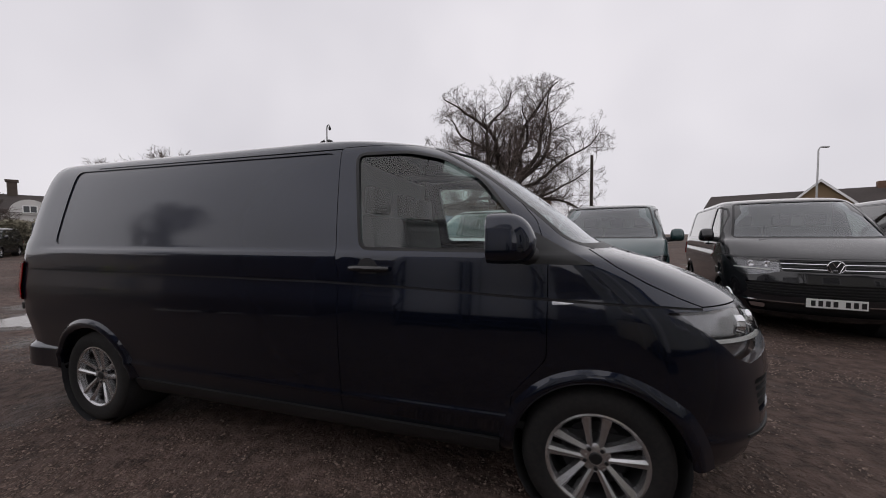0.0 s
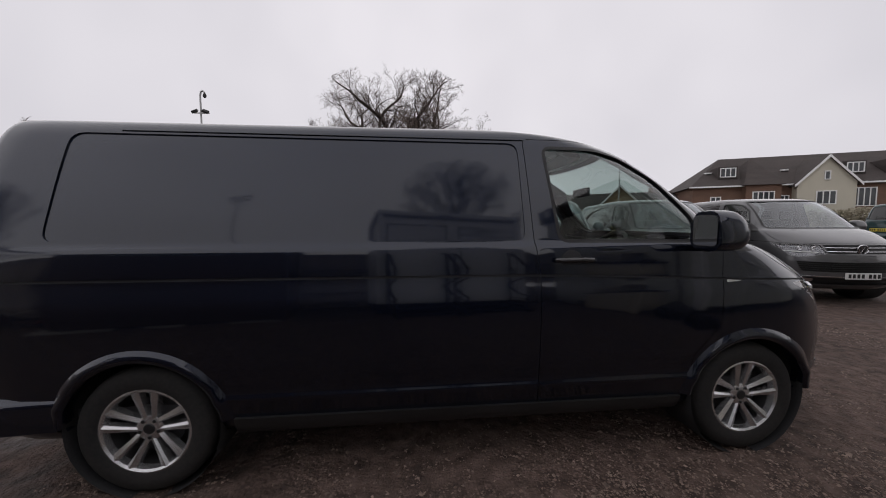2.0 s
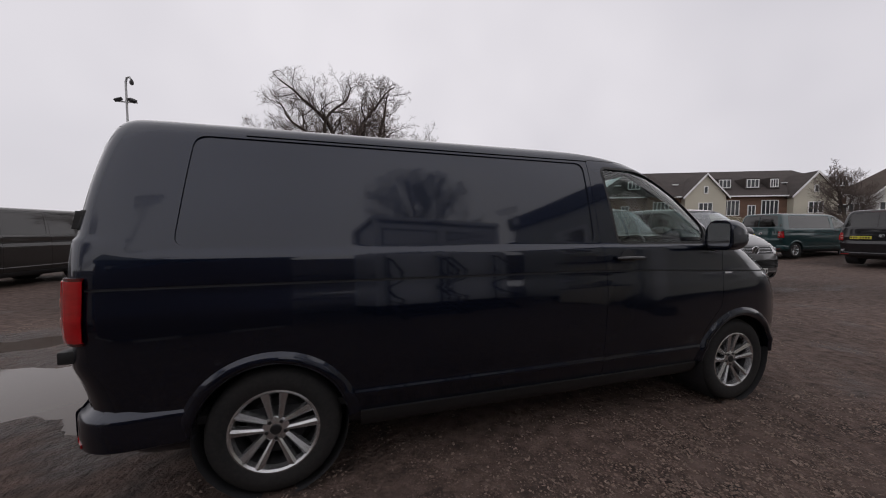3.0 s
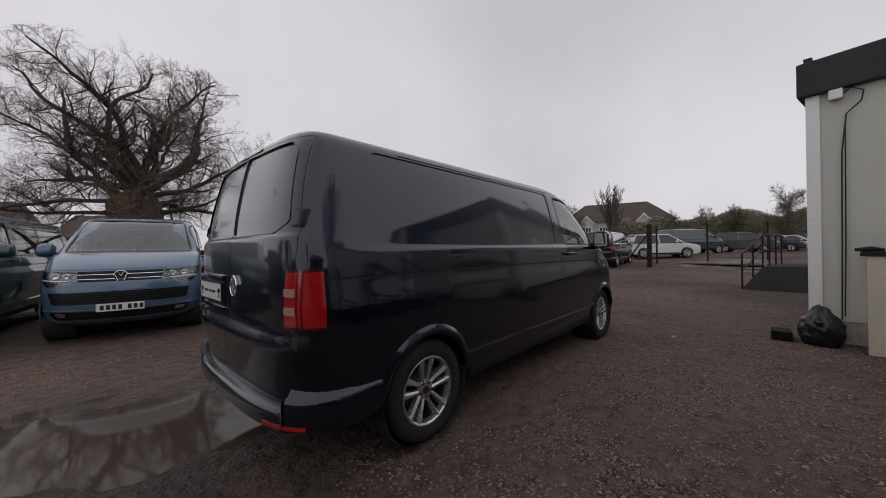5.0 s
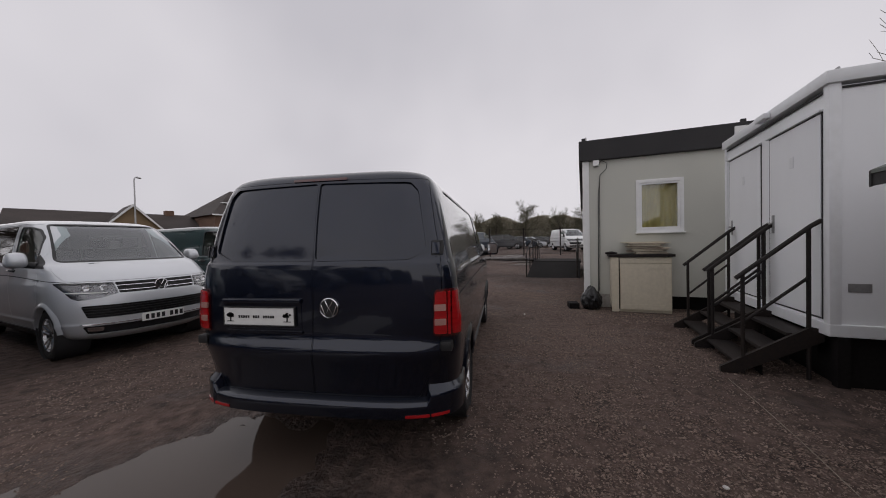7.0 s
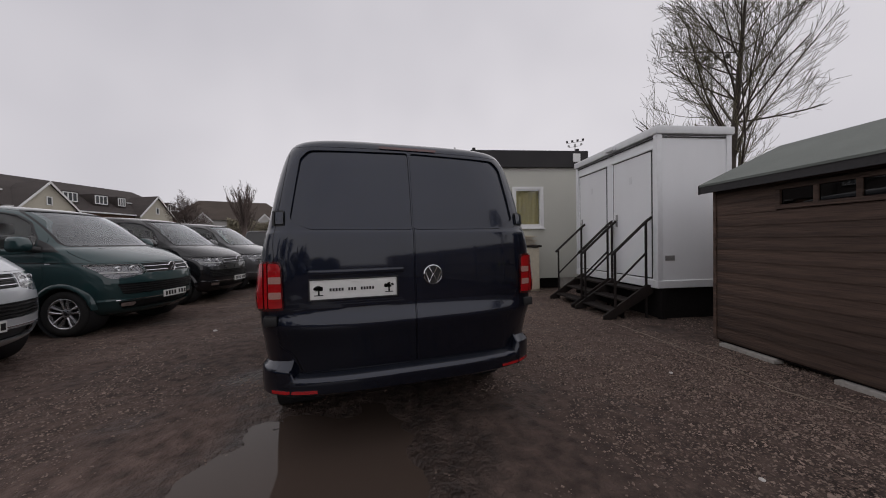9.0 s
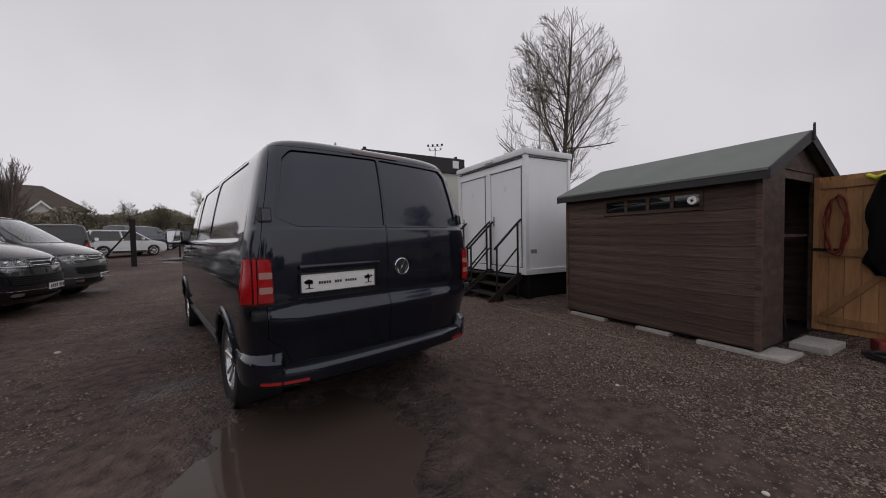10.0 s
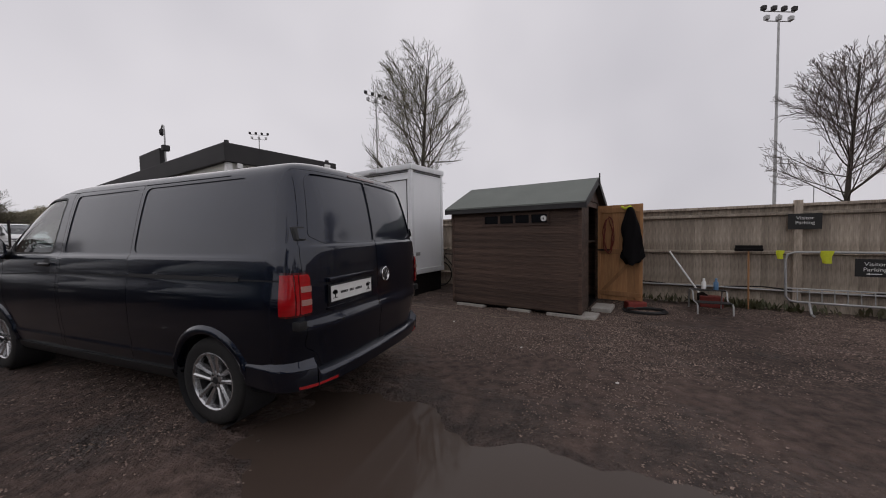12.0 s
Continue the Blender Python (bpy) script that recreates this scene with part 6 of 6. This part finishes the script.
def grow(thick, thin, rnd, p, d, length, r, level, spec):
    """One limb and all that grows from it."""
    steps = spec["steps"][level]
    wob, up = spec["wobble"][level], spec["up"][level]
    kids = spec["kids"][level]
    bag = thick if level <= spec["thick"] else thin
    sides = (9, 6, 4, 3, 3, 3)[level]
    q, dd = p.copy(), d.copy()
    for i in range(steps):
        t = i / steps
        dd = (dd + Vector((rnd.gauss(0, wob), rnd.gauss(0, wob), rnd.gauss(0, wob * .7) + up))).normalized()
        e = q + dd * (length / steps)
        if spec.get("dome") and level > 0 and (e.x / spec["dome"][0]) ** 2 + (e.y / spec["dome"][0]) ** 2 + ((e.z - spec["dome"][2]) / spec["dome"][1]) ** 2 > 1:
            break
        r0, r1 = max(r * (1 - spec["point"] * t), spec["least"]), max(r * (1 - spec["point"] * (t + 1 / steps)), spec["least"])
        bag.bar(q, e, r0, r1, sides)
        if level + 1 < len(spec["steps"]) and t >= spec["bare"][level] - 1e-6:
            n = kids / max(1, steps * (1 - spec["bare"][level]))
            for _ in range(int(n) + (rnd.random() < n % 1)):
                ang = radians(rnd.gauss(spec["spread"][level], 10))
                axis = dd.orthogonal().normalized()
                axis.rotate(Matrix.Rotation(rnd.uniform(0, 2 * math.pi), 3, dd))
                cd = dd.copy()
                cd.rotate(Matrix.Rotation(ang, 3, axis))
                s = q.lerp(e, rnd.random())
                grow(thick, thin, rnd, s, cd, length * spec["ratio"][level] * rnd.uniform(.7, 1.15) * (1 - spec["taper"][level] * t), max(r0 * spec["thin"][level], spec["least"]), level + 1, spec)
        q = e


def tree(label, x, y, height, spec, seed, bark=BARK, twig=TWIG, trunk_r=.2, name="tree", lean=(0, 0)):
    rnd = random.Random(seed)
    root = thing(name, label, "tree", m=pose(x, y, -.05))
    thick, thin = Limbs(), Limbs()
    grow(thick, thin, rnd, Vector((0, 0, 0)), Vector((lean[0], lean[1], 1)).normalized(), height * spec["trunk"], trunk_r, 0, spec)
    for nm, bag, m in (("trunk", thick, bark), ("crown", thin, twig)):
        ob = new(nm, bag.mesh(nm, m))
        ob.parent = root
    return root


OAK = dict(dome=(6.9, 5.8, 6.1), point=.84, taper=(.2, .30, .30, .30, .3), steps=(4, 18, 10, 6, 3), wobble=(.05, .19, .23, .25, .25), up=(0, .018, .030, .04, .06), kids=(0, 20, 12, 9, 0), bare=(0, .16, .10, .05, 0), spread=(0, 52, 48, 44, 0),
           ratio=(0, .38, .44, .50, 0), thin=(0, .42, .38, .40, 0), thick=2, least=.0045)
UPRIGHT = dict(point=.80, taper=(.46, .40, .35, .3), trunk=.92, steps=(14, 9, 5, 3), wobble=(.012, .045, .07, .09), up=(.01, .055, .08, .10), kids=(50, 21, 9, 0), bare=(.28, .12, .05, 0), spread=(52, 36, 32, 0), ratio=(.42, .40, .44, 0), thin=(.34, .34, .5, 0), thick=1, least=.0040)
POLLARD = dict(point=.75, taper=(.25, .35, .35, .35), trunk=.5, steps=(5, 6, 4), wobble=(.03, .06, .10), up=(0, .08, .10), kids=(74, 22, 0), bare=(.30, .08, 0), spread=(22, 24, 0), ratio=(.80, .22, 0), thin=(.24, .42, 0), thick=1, least=.014)
BUSHY = dict(point=.75, taper=(.35, .35, .35, .35), trunk=.7, steps=(6, 6, 4, 2), wobble=(.08, .14, .2, .25), up=(.01, .05, .05, .04), kids=(30, 17, 11, 0), bare=(.15, .1, .1, 0), spread=(46, 40, 38, 0), ratio=(.55, .5, .5, 0), thin=(.32, .42, .5, 0), thick=1, least=.008)

def old_oak(x, y):
    """A short massive trunk that breaks into crooked limbs, low and level ones first."""
    rnd = random.Random(24)
    root = thing("oak_tree", "huge old oak with bare spreading branches behind the vans", "tree", m=pose(x, y, -.05))
    thick, thin = Limbs(), Limbs()
    for a, b, ra, rb in ((0, .7, 1.45, 1.15), (.7, 2.4, 1.15, 1.02), (2.4, 3.6, 1.02, .98), (3.6, 4.3, .98, .74), (4.3, 4.9, .74, .42), (4.9, 5.4, .42, .18)):
        thick.bar(Vector((.04 * a, 0, a)), Vector((.04 * b, 0, b)), ra, rb, 14)
    # count, rise of the limb, height at the trunk, length, thickness
    for tier, (count, rise_, z, length, r) in enumerate(((7, 5, 3.6, 6.6, .12), (6, 24, 4.2, 6.6, .15), (6, 43, 4.7, 6.8, .20), (5, 66, 5.0, 6.8, .20))):
        for k in range(count):
            az = 2 * math.pi * (k + .43 * tier + rnd.uniform(-.2, .2)) / count
            el = radians(rise_ + rnd.uniform(-8, 8))
            d = Vector((math.cos(az) * math.cos(el), math.sin(az) * math.cos(el), math.sin(el)))
            grow(thick, thin, rnd, Vector((.15 + .6 * d.x, .6 * d.y, z + rnd.uniform(-.35, .35))), d, length * rnd.uniform(.85, 1.1), r, 1, OAK)
    for nm, limbs, m in (("trunk", thick, BARK), ("crown", thin, TWIG)):
        ob = new(nm, limbs.mesh(nm, m))
        ob.parent = root
    burl = bmesh.new()
    bmesh.ops.create_icosphere(burl, subdivisions=5, radius=1.0)
    for v in burl.verts:
        f = 1 + .34 * noise.noise(v.co * 1.7) + .20 * noise.noise(v.co * 4.5) + .08 * noise.noise(v.co * 11)
        v.co = Vector((v.co.x * .85, v.co.y * .72, v.co.z * 1.0)) * f
    part("burl", burl, BARK_RED, root, "torn reddish bark at the trunk", smooth=70).location = (-.25, -.45, 3.55)
    return root


old_oak(-1.0, 21.4)
tree("tall bare tree with upright branches behind the toilet cabin", 1.4, -9.4, 8.5, dict(UPRIGHT, dome=(2.15, 3.5, 5.3), ratio=(.52, .42, .44, 0), taper=(.30, .40, .35, .3), wobble=(.013, .065, .10, .12)), 5, twig=TWIG_GREEN, trunk_r=.13)
tree("bare tree with fine upright branches behind the fence", -9.1, -6.3, 4.8, dict(UPRIGHT, dome=(1.30, 1.75, 3.2), kids=(48, 16, 8, 0), bare=(.38, .12, .05, 0), ratio=(.40, .42, .44, 0), taper=(.30, .40, .35, .3), wobble=(.015, .065, .10, .12), least=.0030), 8, trunk_r=.065)
tree("pollarded tree with upright bare shoots", 37.0, 9.1, 10.0, POLLARD, 3, bark=TWIG, trunk_r=.42)
tree("bare bushy tree beside the flats", 41.0, 15.0, 7.6, BUSHY, 13, trunk_r=.2)
for x, y, h, s in ((-34, 17, 9.0, 31), (-31, 21, 9.5, 32), (-27, 20.5, 10.0, 33), (-23, 23, 9.0, 34), (-40, 13, 6.0, 35)):
    tree("bare tree at the edge of the yard", x, y, h, BUSHY, s, trunk_r=.2)
for x, y, h, s in ((54, -5.2, 8.8, 41), (60, 3.5, 7.6, 42), (58, 7.0, 7.0, 43), (55, -11, 7.2, 44), (60, -16, 8, 45), (57, -.5, 7.4, 47), (46, 30, 5.5, 46)):
    tree("bare tree behind the far car lot", x, y, h, BUSHY, s, twig=TWIG_GREEN, trunk_r=.18)

# ---- hedges and scrub ----
# paler than real foliage: distance haze is mixed into the leaf colour
LEAF = mat("hedge_leaves", (.245, .226, .160), (.300, .270, .205), rough=.8, scale=2, wide=.2, bump=.0, island=True)


def hedge(label, pts, height, depth, seed, n):
    rnd = np.random.RandomState(seed)
    segs = list(zip(pts, pts[1:]))
    vs, fs = [], []
    for k in range(n):
        (x0, y0), (x1, y1) = segs[rnd.randint(len(segs))]
        t = rnd.uniform()
        h = height * (.85 + .28 * noise.noise((t * 4 + x0, y0 * .3, seed)))
        z = h * rnd.uniform() ** .7
        off = depth * rnd.uniform(-.5, .5) * (1.1 - .4 * z / height)
        ln = math.hypot(x1 - x0, y1 - y0)
        c = np.array((x0 + (x1 - x0) * t - (y1 - y0) / ln * off, y0 + (y1 - y0) * t + (x1 - x0) / ln * off, z))
        s = rnd.uniform(.035, .115)
        tri = rnd.normal(0, 1, (4, 3)) * s
        i = len(vs)
        vs.extend((c + tri).tolist())
        fs.append((i, i + 1, i + 2)), fs.append((i, i + 2, i + 3))
    me = bpy.data.meshes.new("hedge")
    me.from_pydata(vs, [], fs)
    me.materials.append(LEAF)
    return tagged(new("hedge", me), label, "hedge", kind="stuff")


hedge("dull green scrub hedge behind the far car lot", [(58, 16), (61, 4), (63, -10), (60, -30), (50, -45)], 6.6, 6.0, 1, 170000)
hedge("olive hedge at the end of the yard", [(-45, 2), (-42, 10), (-36, 16), (-26, 19)], 3.0, 2.5, 2, 36000)
hedge("bushes in front of the flats", [(38, 27), (47, 21), (54, 15)], 3.2, 3.0, 3, 12000)
hedge("ivy scrub behind the parked vans", [(14, 22), (24, 19)], 2.4, 2.0, 4, 6000)
hedge("dark evergreen trees beyond the lot", [(60, -18), (66, -24)], 6.5, 4.0, 5, 12000)

# ---- buildings ----
BRICK = mat("brown_brick_wall", (.17, .10, .068), (.12, .072, .052), rough=.85, scale=60, wide=.6, bump=.3, stretch=(1, 1, 3))
CREAM_WALL = mat("cream_rendered_wall", (.52, .49, .40), (.44, .41, .34), rough=.85, scale=20, wide=.5, bump=.15)
WHITE_WALL = mat("white_rendered_wall", (.58, .57, .55), (.48, .47, .46), rough=.85, scale=20, wide=.5, bump=.15)
YELLOW_BRICK = mat("yellow_brick_wall", (.22, .155, .085), (.17, .12, .07), rough=.85, scale=50, wide=.6, bump=.3)
TILE = mat("dark_roof_tiles", (.062, .050, .046), (.040, .033, .031), rough=.85, scale=6, wide=.4, bump=.5, dist=.05, stretch=(1, 1, 5))
TILE_BROWN = mat("brown_roof_tiles", (.076, .058, .047), (.054, .042, .034), rough=.85, scale=6, wide=.4, bump=.5, dist=.05, stretch=(1, 1, 5))
PANE = mat("window_pane", (.030, .034, .038), (.05, .055, .06), rough=.08, scale=.8, bump=.0)


def far_window(parent, x, y, z, w, h, bars=2):
    """A white window on a wall that faces -y."""
    win = part("window", cube(x - w / 2, x + w / 2, y - .08, y - .01, z, z + .09), UPVC, parent, "white casement window")
    part("head", cube(x - w / 2, x + w / 2, y - .08, y - .01, z + h - .09, z + h), UPVC, win)
    for k in range(bars + 1):
        u = x - w / 2 + (w - .09) * k / bars
        part("mullion", cube(u, u + .09, y - .075, y - .012, z + .09, z + h - .09), UPVC, win)
    part("pane", cube(x - w / 2 + .03, x + w / 2 - .03, y - .035, y - .008, z + .03, z + h - .03), PANE, win)


def hip_roof(x0, x1, y0, y1, z0, z1, over=.4, hip=None):
    bm = bmesh.new()
    x0, x1, y0, y1 = x0 - over, x1 + over, y0 - over, y1 + over
    k = (y1 - y0) / 2 if hip is None else hip
    a = [bm.verts.new(p) for p in ((x0, y0, z0), (x1, y0, z0), (x1, y1, z0), (x0, y1, z0))]
    r = [bm.verts.new(p) for p in ((x0 + k, (y0 + y1) / 2, z1), (x1 - k, (y0 + y1) / 2, z1))]
    bm.faces.new((a[0], a[1], r[1], r[0])), bm.faces.new((a[2], a[3], r[0], r[1])), bm.faces.new((a[1], a[2], r[1])), bm.faces.new((a[3], a[0], r[0])), bm.faces.new(a[::-1])
    return bm


def gable_front(parent, x, w, y, depth, eave, peak, wall):
    g = part("gable_bay", prism(bmesh.new(), [(x - w / 2, 0), (x + w / 2, 0), (x + w / 2, eave), (x, peak - .15), (x - w / 2, eave)], "y", y, y + depth), wall, parent, "cream rendered gable bay")
    for s in (-1, 1):
        part("gable_roof", prism(bmesh.new(), [(x, peak), (x + s * (w / 2 + .3), eave - .25), (x + s * (w / 2 + .3), eave - .40), (x, peak - .16)], "y", y - .25, y + depth + 3.0), TILE, g)
        part("bargeboard", prism(bmesh.new(), [(x, peak + .02), (x + s * (w / 2 + .34), eave - .25), (x + s * (w / 2 + .34), eave - .50), (x, peak - .26)], "y", y - .30, y - .252), UPVC, g)
    return g


flats = thing("apartment_building", "three-storey brown brick flats with cream gables and dormers", "building", m=pose(32.2, 33.7, 0, 0, 0, -25))
part("wall", cube(0, 29.5, 0, 11, 0, 5.7), BRICK, flats)
part("roof", hip_roof(0, 29.5, 0, 11, 5.6, 9.5, .4, 4.6), TILE, flats)
part("gutter", cube(-.45, 29.9, -.5, -.38, 5.50, 5.66), UPVC, flats)
part("hip_bay", cube(4.6, 7.6, -.9, .01, 0, 5.7), BRICK, flats)
part("bay_roof", hip_roof(4.6, 7.6, -.9, 6, 5.6, 9.0, .3, 1.8), TILE, flats)
for gx_ in (11.2, 23.1):
    g = gable_front(flats, gx_, 4.6, -.9, 1.0, 5.7, 8.4, CREAM_WALL)
    far_window(g, gx_, -.9, 3.4, 1.6, 1.4, 3), far_window(g, gx_, -.9, .9, 1.6, 1.4, 3), far_window(g, gx_, -.9, 5.9, .5, .9, 1)
for wx, w in ((2.2, 1.0), (14.6, 1.9), (16.9, .9), (18.9, 1.9), (26.6, 1.2), (8.3, .8)):
    far_window(flats, wx, 0, 3.2, w, 1.9 if w > 1.5 else 1.3, 4 if w > 1.5 else 2), far_window(flats, wx, 0, .6, w, 1.9 if w > 1.5 else 1.3, 4 if w > 1.5 else 2)
far_window(flats, 6.1, -.9, 3.3, 1.9, 1.6, 4), far_window(flats, 6.1, -.9, .7, 1.9, 1.6, 4)
for dx, w in ((3.6, 1.5), (14.4, 1.4), (17.6, 1.4), (20.0, .9), (27.2, 1.2)):
    d = part("dormer", cube(dx - w / 2 - .15, dx + w / 2 + .15, 1.0, 4.0, 6.6, 7.95), TILE, flats, "tiled dormer")
    far_window(d, dx, 1.0, 6.75, w, 1.05, 3)
for rx_ in (1.8, 8.9, 21.8):
    part("rooflight", cube(rx_, rx_ + .6, 2.0, 2.9, 7.35, 7.50), UPVC, flats)

semis = thing("house", "white rendered semi-detached houses with brown hipped roof", "house", m=pose(56.5, 23.0, 0, 0, 0, -76))
part("wall", cube(0, 16.5, 0, 8, 0, 5.6), WHITE_WALL, semis)
part("roof", hip_roof(0, 16.5, 0, 8, 5.5, 8.9, .5, 3.8), TILE_BROWN, semis)
for gx_ in (4.0, 12.5):
    gable_front(semis, gx_, 2.0, -.6, .7, 5.4, 6.6, WHITE_WALL)
for wx in (1.6, 4.0, 6.6, 10.0, 12.5, 15.0):
    yy = -.6 if wx in (4.0, 12.5) else 0
    far_window(semis, wx, yy, 3.4, 1.4, 1.2, 3), far_window(semis, wx, yy, .9, 1.4, 1.2, 3)
part("chimney", cube(8.0, 8.7, 3.8, 4.4, 7.6, 8.7), BRICK, semis)

gablehouse = thing("house", "yellow brick house with a brown tiled gable roof", "house", m=pose(19.5, 44.5, 0, 0, 0, -28))
part("wall", cube(0, 16, 0, 7, 0, 3.6), YELLOW_BRICK, gablehouse)
part("roof", hip_roof(0, 16, 0, 7, 3.5, 5.9, .4, .6), TILE, gablehouse)
g = gable_front(gablehouse, 9.0, 5.2, -1.6, 1.8, 3.7, 6.5, YELLOW_BRICK)
far_window(g, 9.0, -1.6, 1.4, 1.6, 1.2, 3)
for wx in (2.5, 5, 13.5):
    far_window(gablehouse, wx, 0, 1.2, 1.4, 1.2, 3)
part("chimney", cube(13.0, 13.9, 3.2, 4.1, 5.0, 6.4), BRICK, gablehouse)

for label, x, y, ln, turn, rz, chim in (("brown tiled bungalow behind the oak tree", -19.0, 46.0, 13, -10, 6.2, 9.5), ("brown tiled bungalow behind the blue van", -4.5, 44.5, 7, -10, 5.3, 5.5)):
    bung = thing("house", label, "house", m=pose(x, y, 0, 0, 0, turn))
    part("wall", cube(0, ln, 0, 7, 0, 3.0), BRICK, bung)
    part("roof", hip_roof(0, ln, 0, 7, 2.9, rz, .4, 1.2), TILE_BROWN, bung)
    part("chimney", cube(chim, chim + .9, 3.0, 3.9, rz - 1.0, rz + .9), BRICK, bung)
    part("chimney_pot", lathe(bmesh.new(), [(.16, rz + .9), (.14, rz + 1.25), (.10, rz + 1.25)], 12, "z", (chim + .45, 3.45, 0)), TILE_BROWN, bung)
    for wx in (1.6, ln - 1.8):
        far_window(bung, wx, 0, 1.0, 1.5, 1.2, 3)

manor = thing("house", "white old house with tall brick chimneys", "house", m=pose(-66, 22.5, 0, 0, 0, 66))
part("wall", cube(-7, 9, 0, 8, 0, 4.6), WHITE_WALL, manor)
part("roof", hip_roof(-7, 9, 0, 8, 4.5, 7.2, .4, 2.5), TILE, manor)
arch = part("arched_gable", prism(bmesh.new(), [(1.9 * math.cos(math.pi * k / 14) + 3.4, 4.3 + 2.0 * math.sin(math.pi * k / 14)) for k in range(15)], "y", -.3, 1.0), WHITE_WALL, manor)
far_window(arch, 3.4, -.3, 4.5, 1.3, 1.0, 2)
dm = part("dormer", cube(-2.2, -.2, -.1, 2, 4.6, 5.9), WHITE_WALL, manor)
far_window(dm, -1.2, -.1, 4.75, 1.5, .95, 2)
for cx_ in (-5.4, -3.0, 1.4):
    ch = part("chimney", cube(cx_, cx_ + .9, 3.6, 4.5, 6.0, 8.9), TILE_BROWN, manor, "tall brick chimney")
    part("chimney_cap", cube(cx_ - .15, cx_ + 1.05, 3.45, 4.65, 8.9, 9.2), TILE_BROWN, ch)
for wx in (-5, -2, 1, 6):
    far_window(manor, wx, 0, 2.4, 1.2, 1.4, 2)

clubhouse = thing("house", "low pale building with a shallow dark roof", "house", m=pose(72, -20, 0, 0, 0, -105))
part("wall", cube(0, 12, 0, 8, 0, 3.2), WHITE_WALL, clubhouse)
part("roof", hip_roof(0, 12, 0, 8, 3.1, 5.0, .4), TILE, clubhouse)

# ---- poles and lamps ----
POLE_WOOD = mat("tarred_pole_wood", (.035, .026, .021), (.055, .042, .033), rough=.85, scale=20, bump=.3, stretch=(2, 2, .3))
tagged(part("utility_pole", tube(bmesh.new(), [(4.75, 24.0, 0), (4.75, 24.0, 7.0)], [.13, .10], 12), POLE_WOOD, smooth=50), "dark wooden utility pole behind the vans", "pole")
lampst = thing("street_lamp", "grey steel street lamp on the road", "lamp", m=pose(24.7, 36.0, 0, 0, 0, 20))
part("column", tube(bmesh.new(), [(0, 0, 0), (0, 0, 8.7), (.15, 0, 8.95), (.5, 0, 9.0)], [.09, .06, .05, .05], 10), GALV, lampst, smooth=50)
part("lantern", cube(.3, .95, -.12, .12, 8.93, 9.06, .04), GALV, lampst)
yardmast = thing("camera_mast", "steel yard mast with dome camera and flood lamps", "mast", m=pose(-7.6, 10.4, 0, 0, 0, 0))
part("pole", tube(bmesh.new(), [(0, 0, 0), (0, 0, 6.0), (.03, 0, 6.14), (.10, 0, 6.17), (.15, 0, 6.10)], .030, 8), GALV, yardmast, smooth=50)
part("dome_camera", lathe(bmesh.new(), [(.001, 5.92), (.045, 5.95), (.058, 6.00), (.05, 6.05), (.02, 6.10)], 16, "z", (.15, 0, 0)), FASCIA_DARK, yardmast, smooth=40)
for s in (-1, 1):
    ob = part("flood_lamp", cube(-.10, .10, -.06, .06, -.045, .045, .012), FASCIA_DARK, yardmast)
    ob.matrix_basis = pose(-.03 + s * .18, 0, 5.46, 35, s * 20, 0)
part("crossbar", tube(bmesh.new(), [(-.28, 0, 5.4), (.28, 0, 5.4)], .02, 6), GALV, yardmast)


def stadium_light(label, x, y, height, turn, seed):
    st = thing("floodlight_mast", label, "floodlight", m=pose(x, y, 0, 0, 0, turn))
    part("column", tube(bmesh.new(), [(0, 0, 0), (0, 0, height * .96)], [height * .007, height * .004], 10), GALV, st, smooth=50)
    for z, n, w in ((height * .985, 4, 1.9), (height * .945, 3, 1.5)):
        part("crossarm", tube(bmesh.new(), [(-w, 0, z - .35), (w, 0, z - .35)], .06, 6), GALV, st)
        for k in range(n):
            u = -w + 2 * w * (k + .0) / (n - 1)
            lamp = cube(u - .24, u + .24, -.18, .20, z - .24, z + .24, .05)
            part("lamp_head", lamp, FASCIA_DARK if n == 4 else GALV, st)
    return st


stadium_light("tall sports floodlight mast with lamp clusters", -26.2, -49.0, 27.0, 25, 1)
stadium_light("tall sports floodlight mast with lamp clusters behind the cabin", 27.5, -48.8, 25.8, 60, 2)
stadium_light("distant sports floodlight mast beyond the cabins", 66.0, -58.5, 26.5, 40, 3)
for x, y in ((-62, -70), (-45, -80)):
    tagged(part("lamp_post", tube(bmesh.new(), [(x, y, 0), (x, y, 9)], .08, 6), GALV), "thin distant lamp post beyond the fence", "lamp")

# wire fence and gate at the lot
wf = tagged(new("fence"), "green wire mesh fence and gate posts at the car lot", "fence", kind="structure")
for x, y in ((18.25, 1.81), (20.6, 1.9), (23.07, -.32), (23.4, -3.0), (23.3, -5.8), (23.2, -8.6), (23.1, -11.4)):
    part("post", tube(bmesh.new(), [(x, y, rise(x) - .1), (x, y, rise(x) + 2.2)], .05, 8), STEEL_BLACK, wf)
for z in (.15, 1.1, 2.1):
    part("line_wire", tube(bmesh.new(), [(18.25, 1.81, z + rise(18.25)), (20.6, 1.9, z + rise(20.6))], .012, 5), STEEL_BLACK, wf)
    part("line_wire", tube(bmesh.new(), [(23.07, -.32, z + rise(23)), (23.4, -3.0, z + rise(23)), (23.1, -11.4, z + rise(23))], .012, 5), STEEL_BLACK, wf)
part("gate_post", cube(18.14, 18.36, 1.70, 1.92, 0, 2.45, .02), STEEL_BLACK, wf)
part("brace", tube(bmesh.new(), [(18.25, 1.9, 1.9), (18.35, 3.1, .25)], .04, 6), STEEL_BLACK, wf)
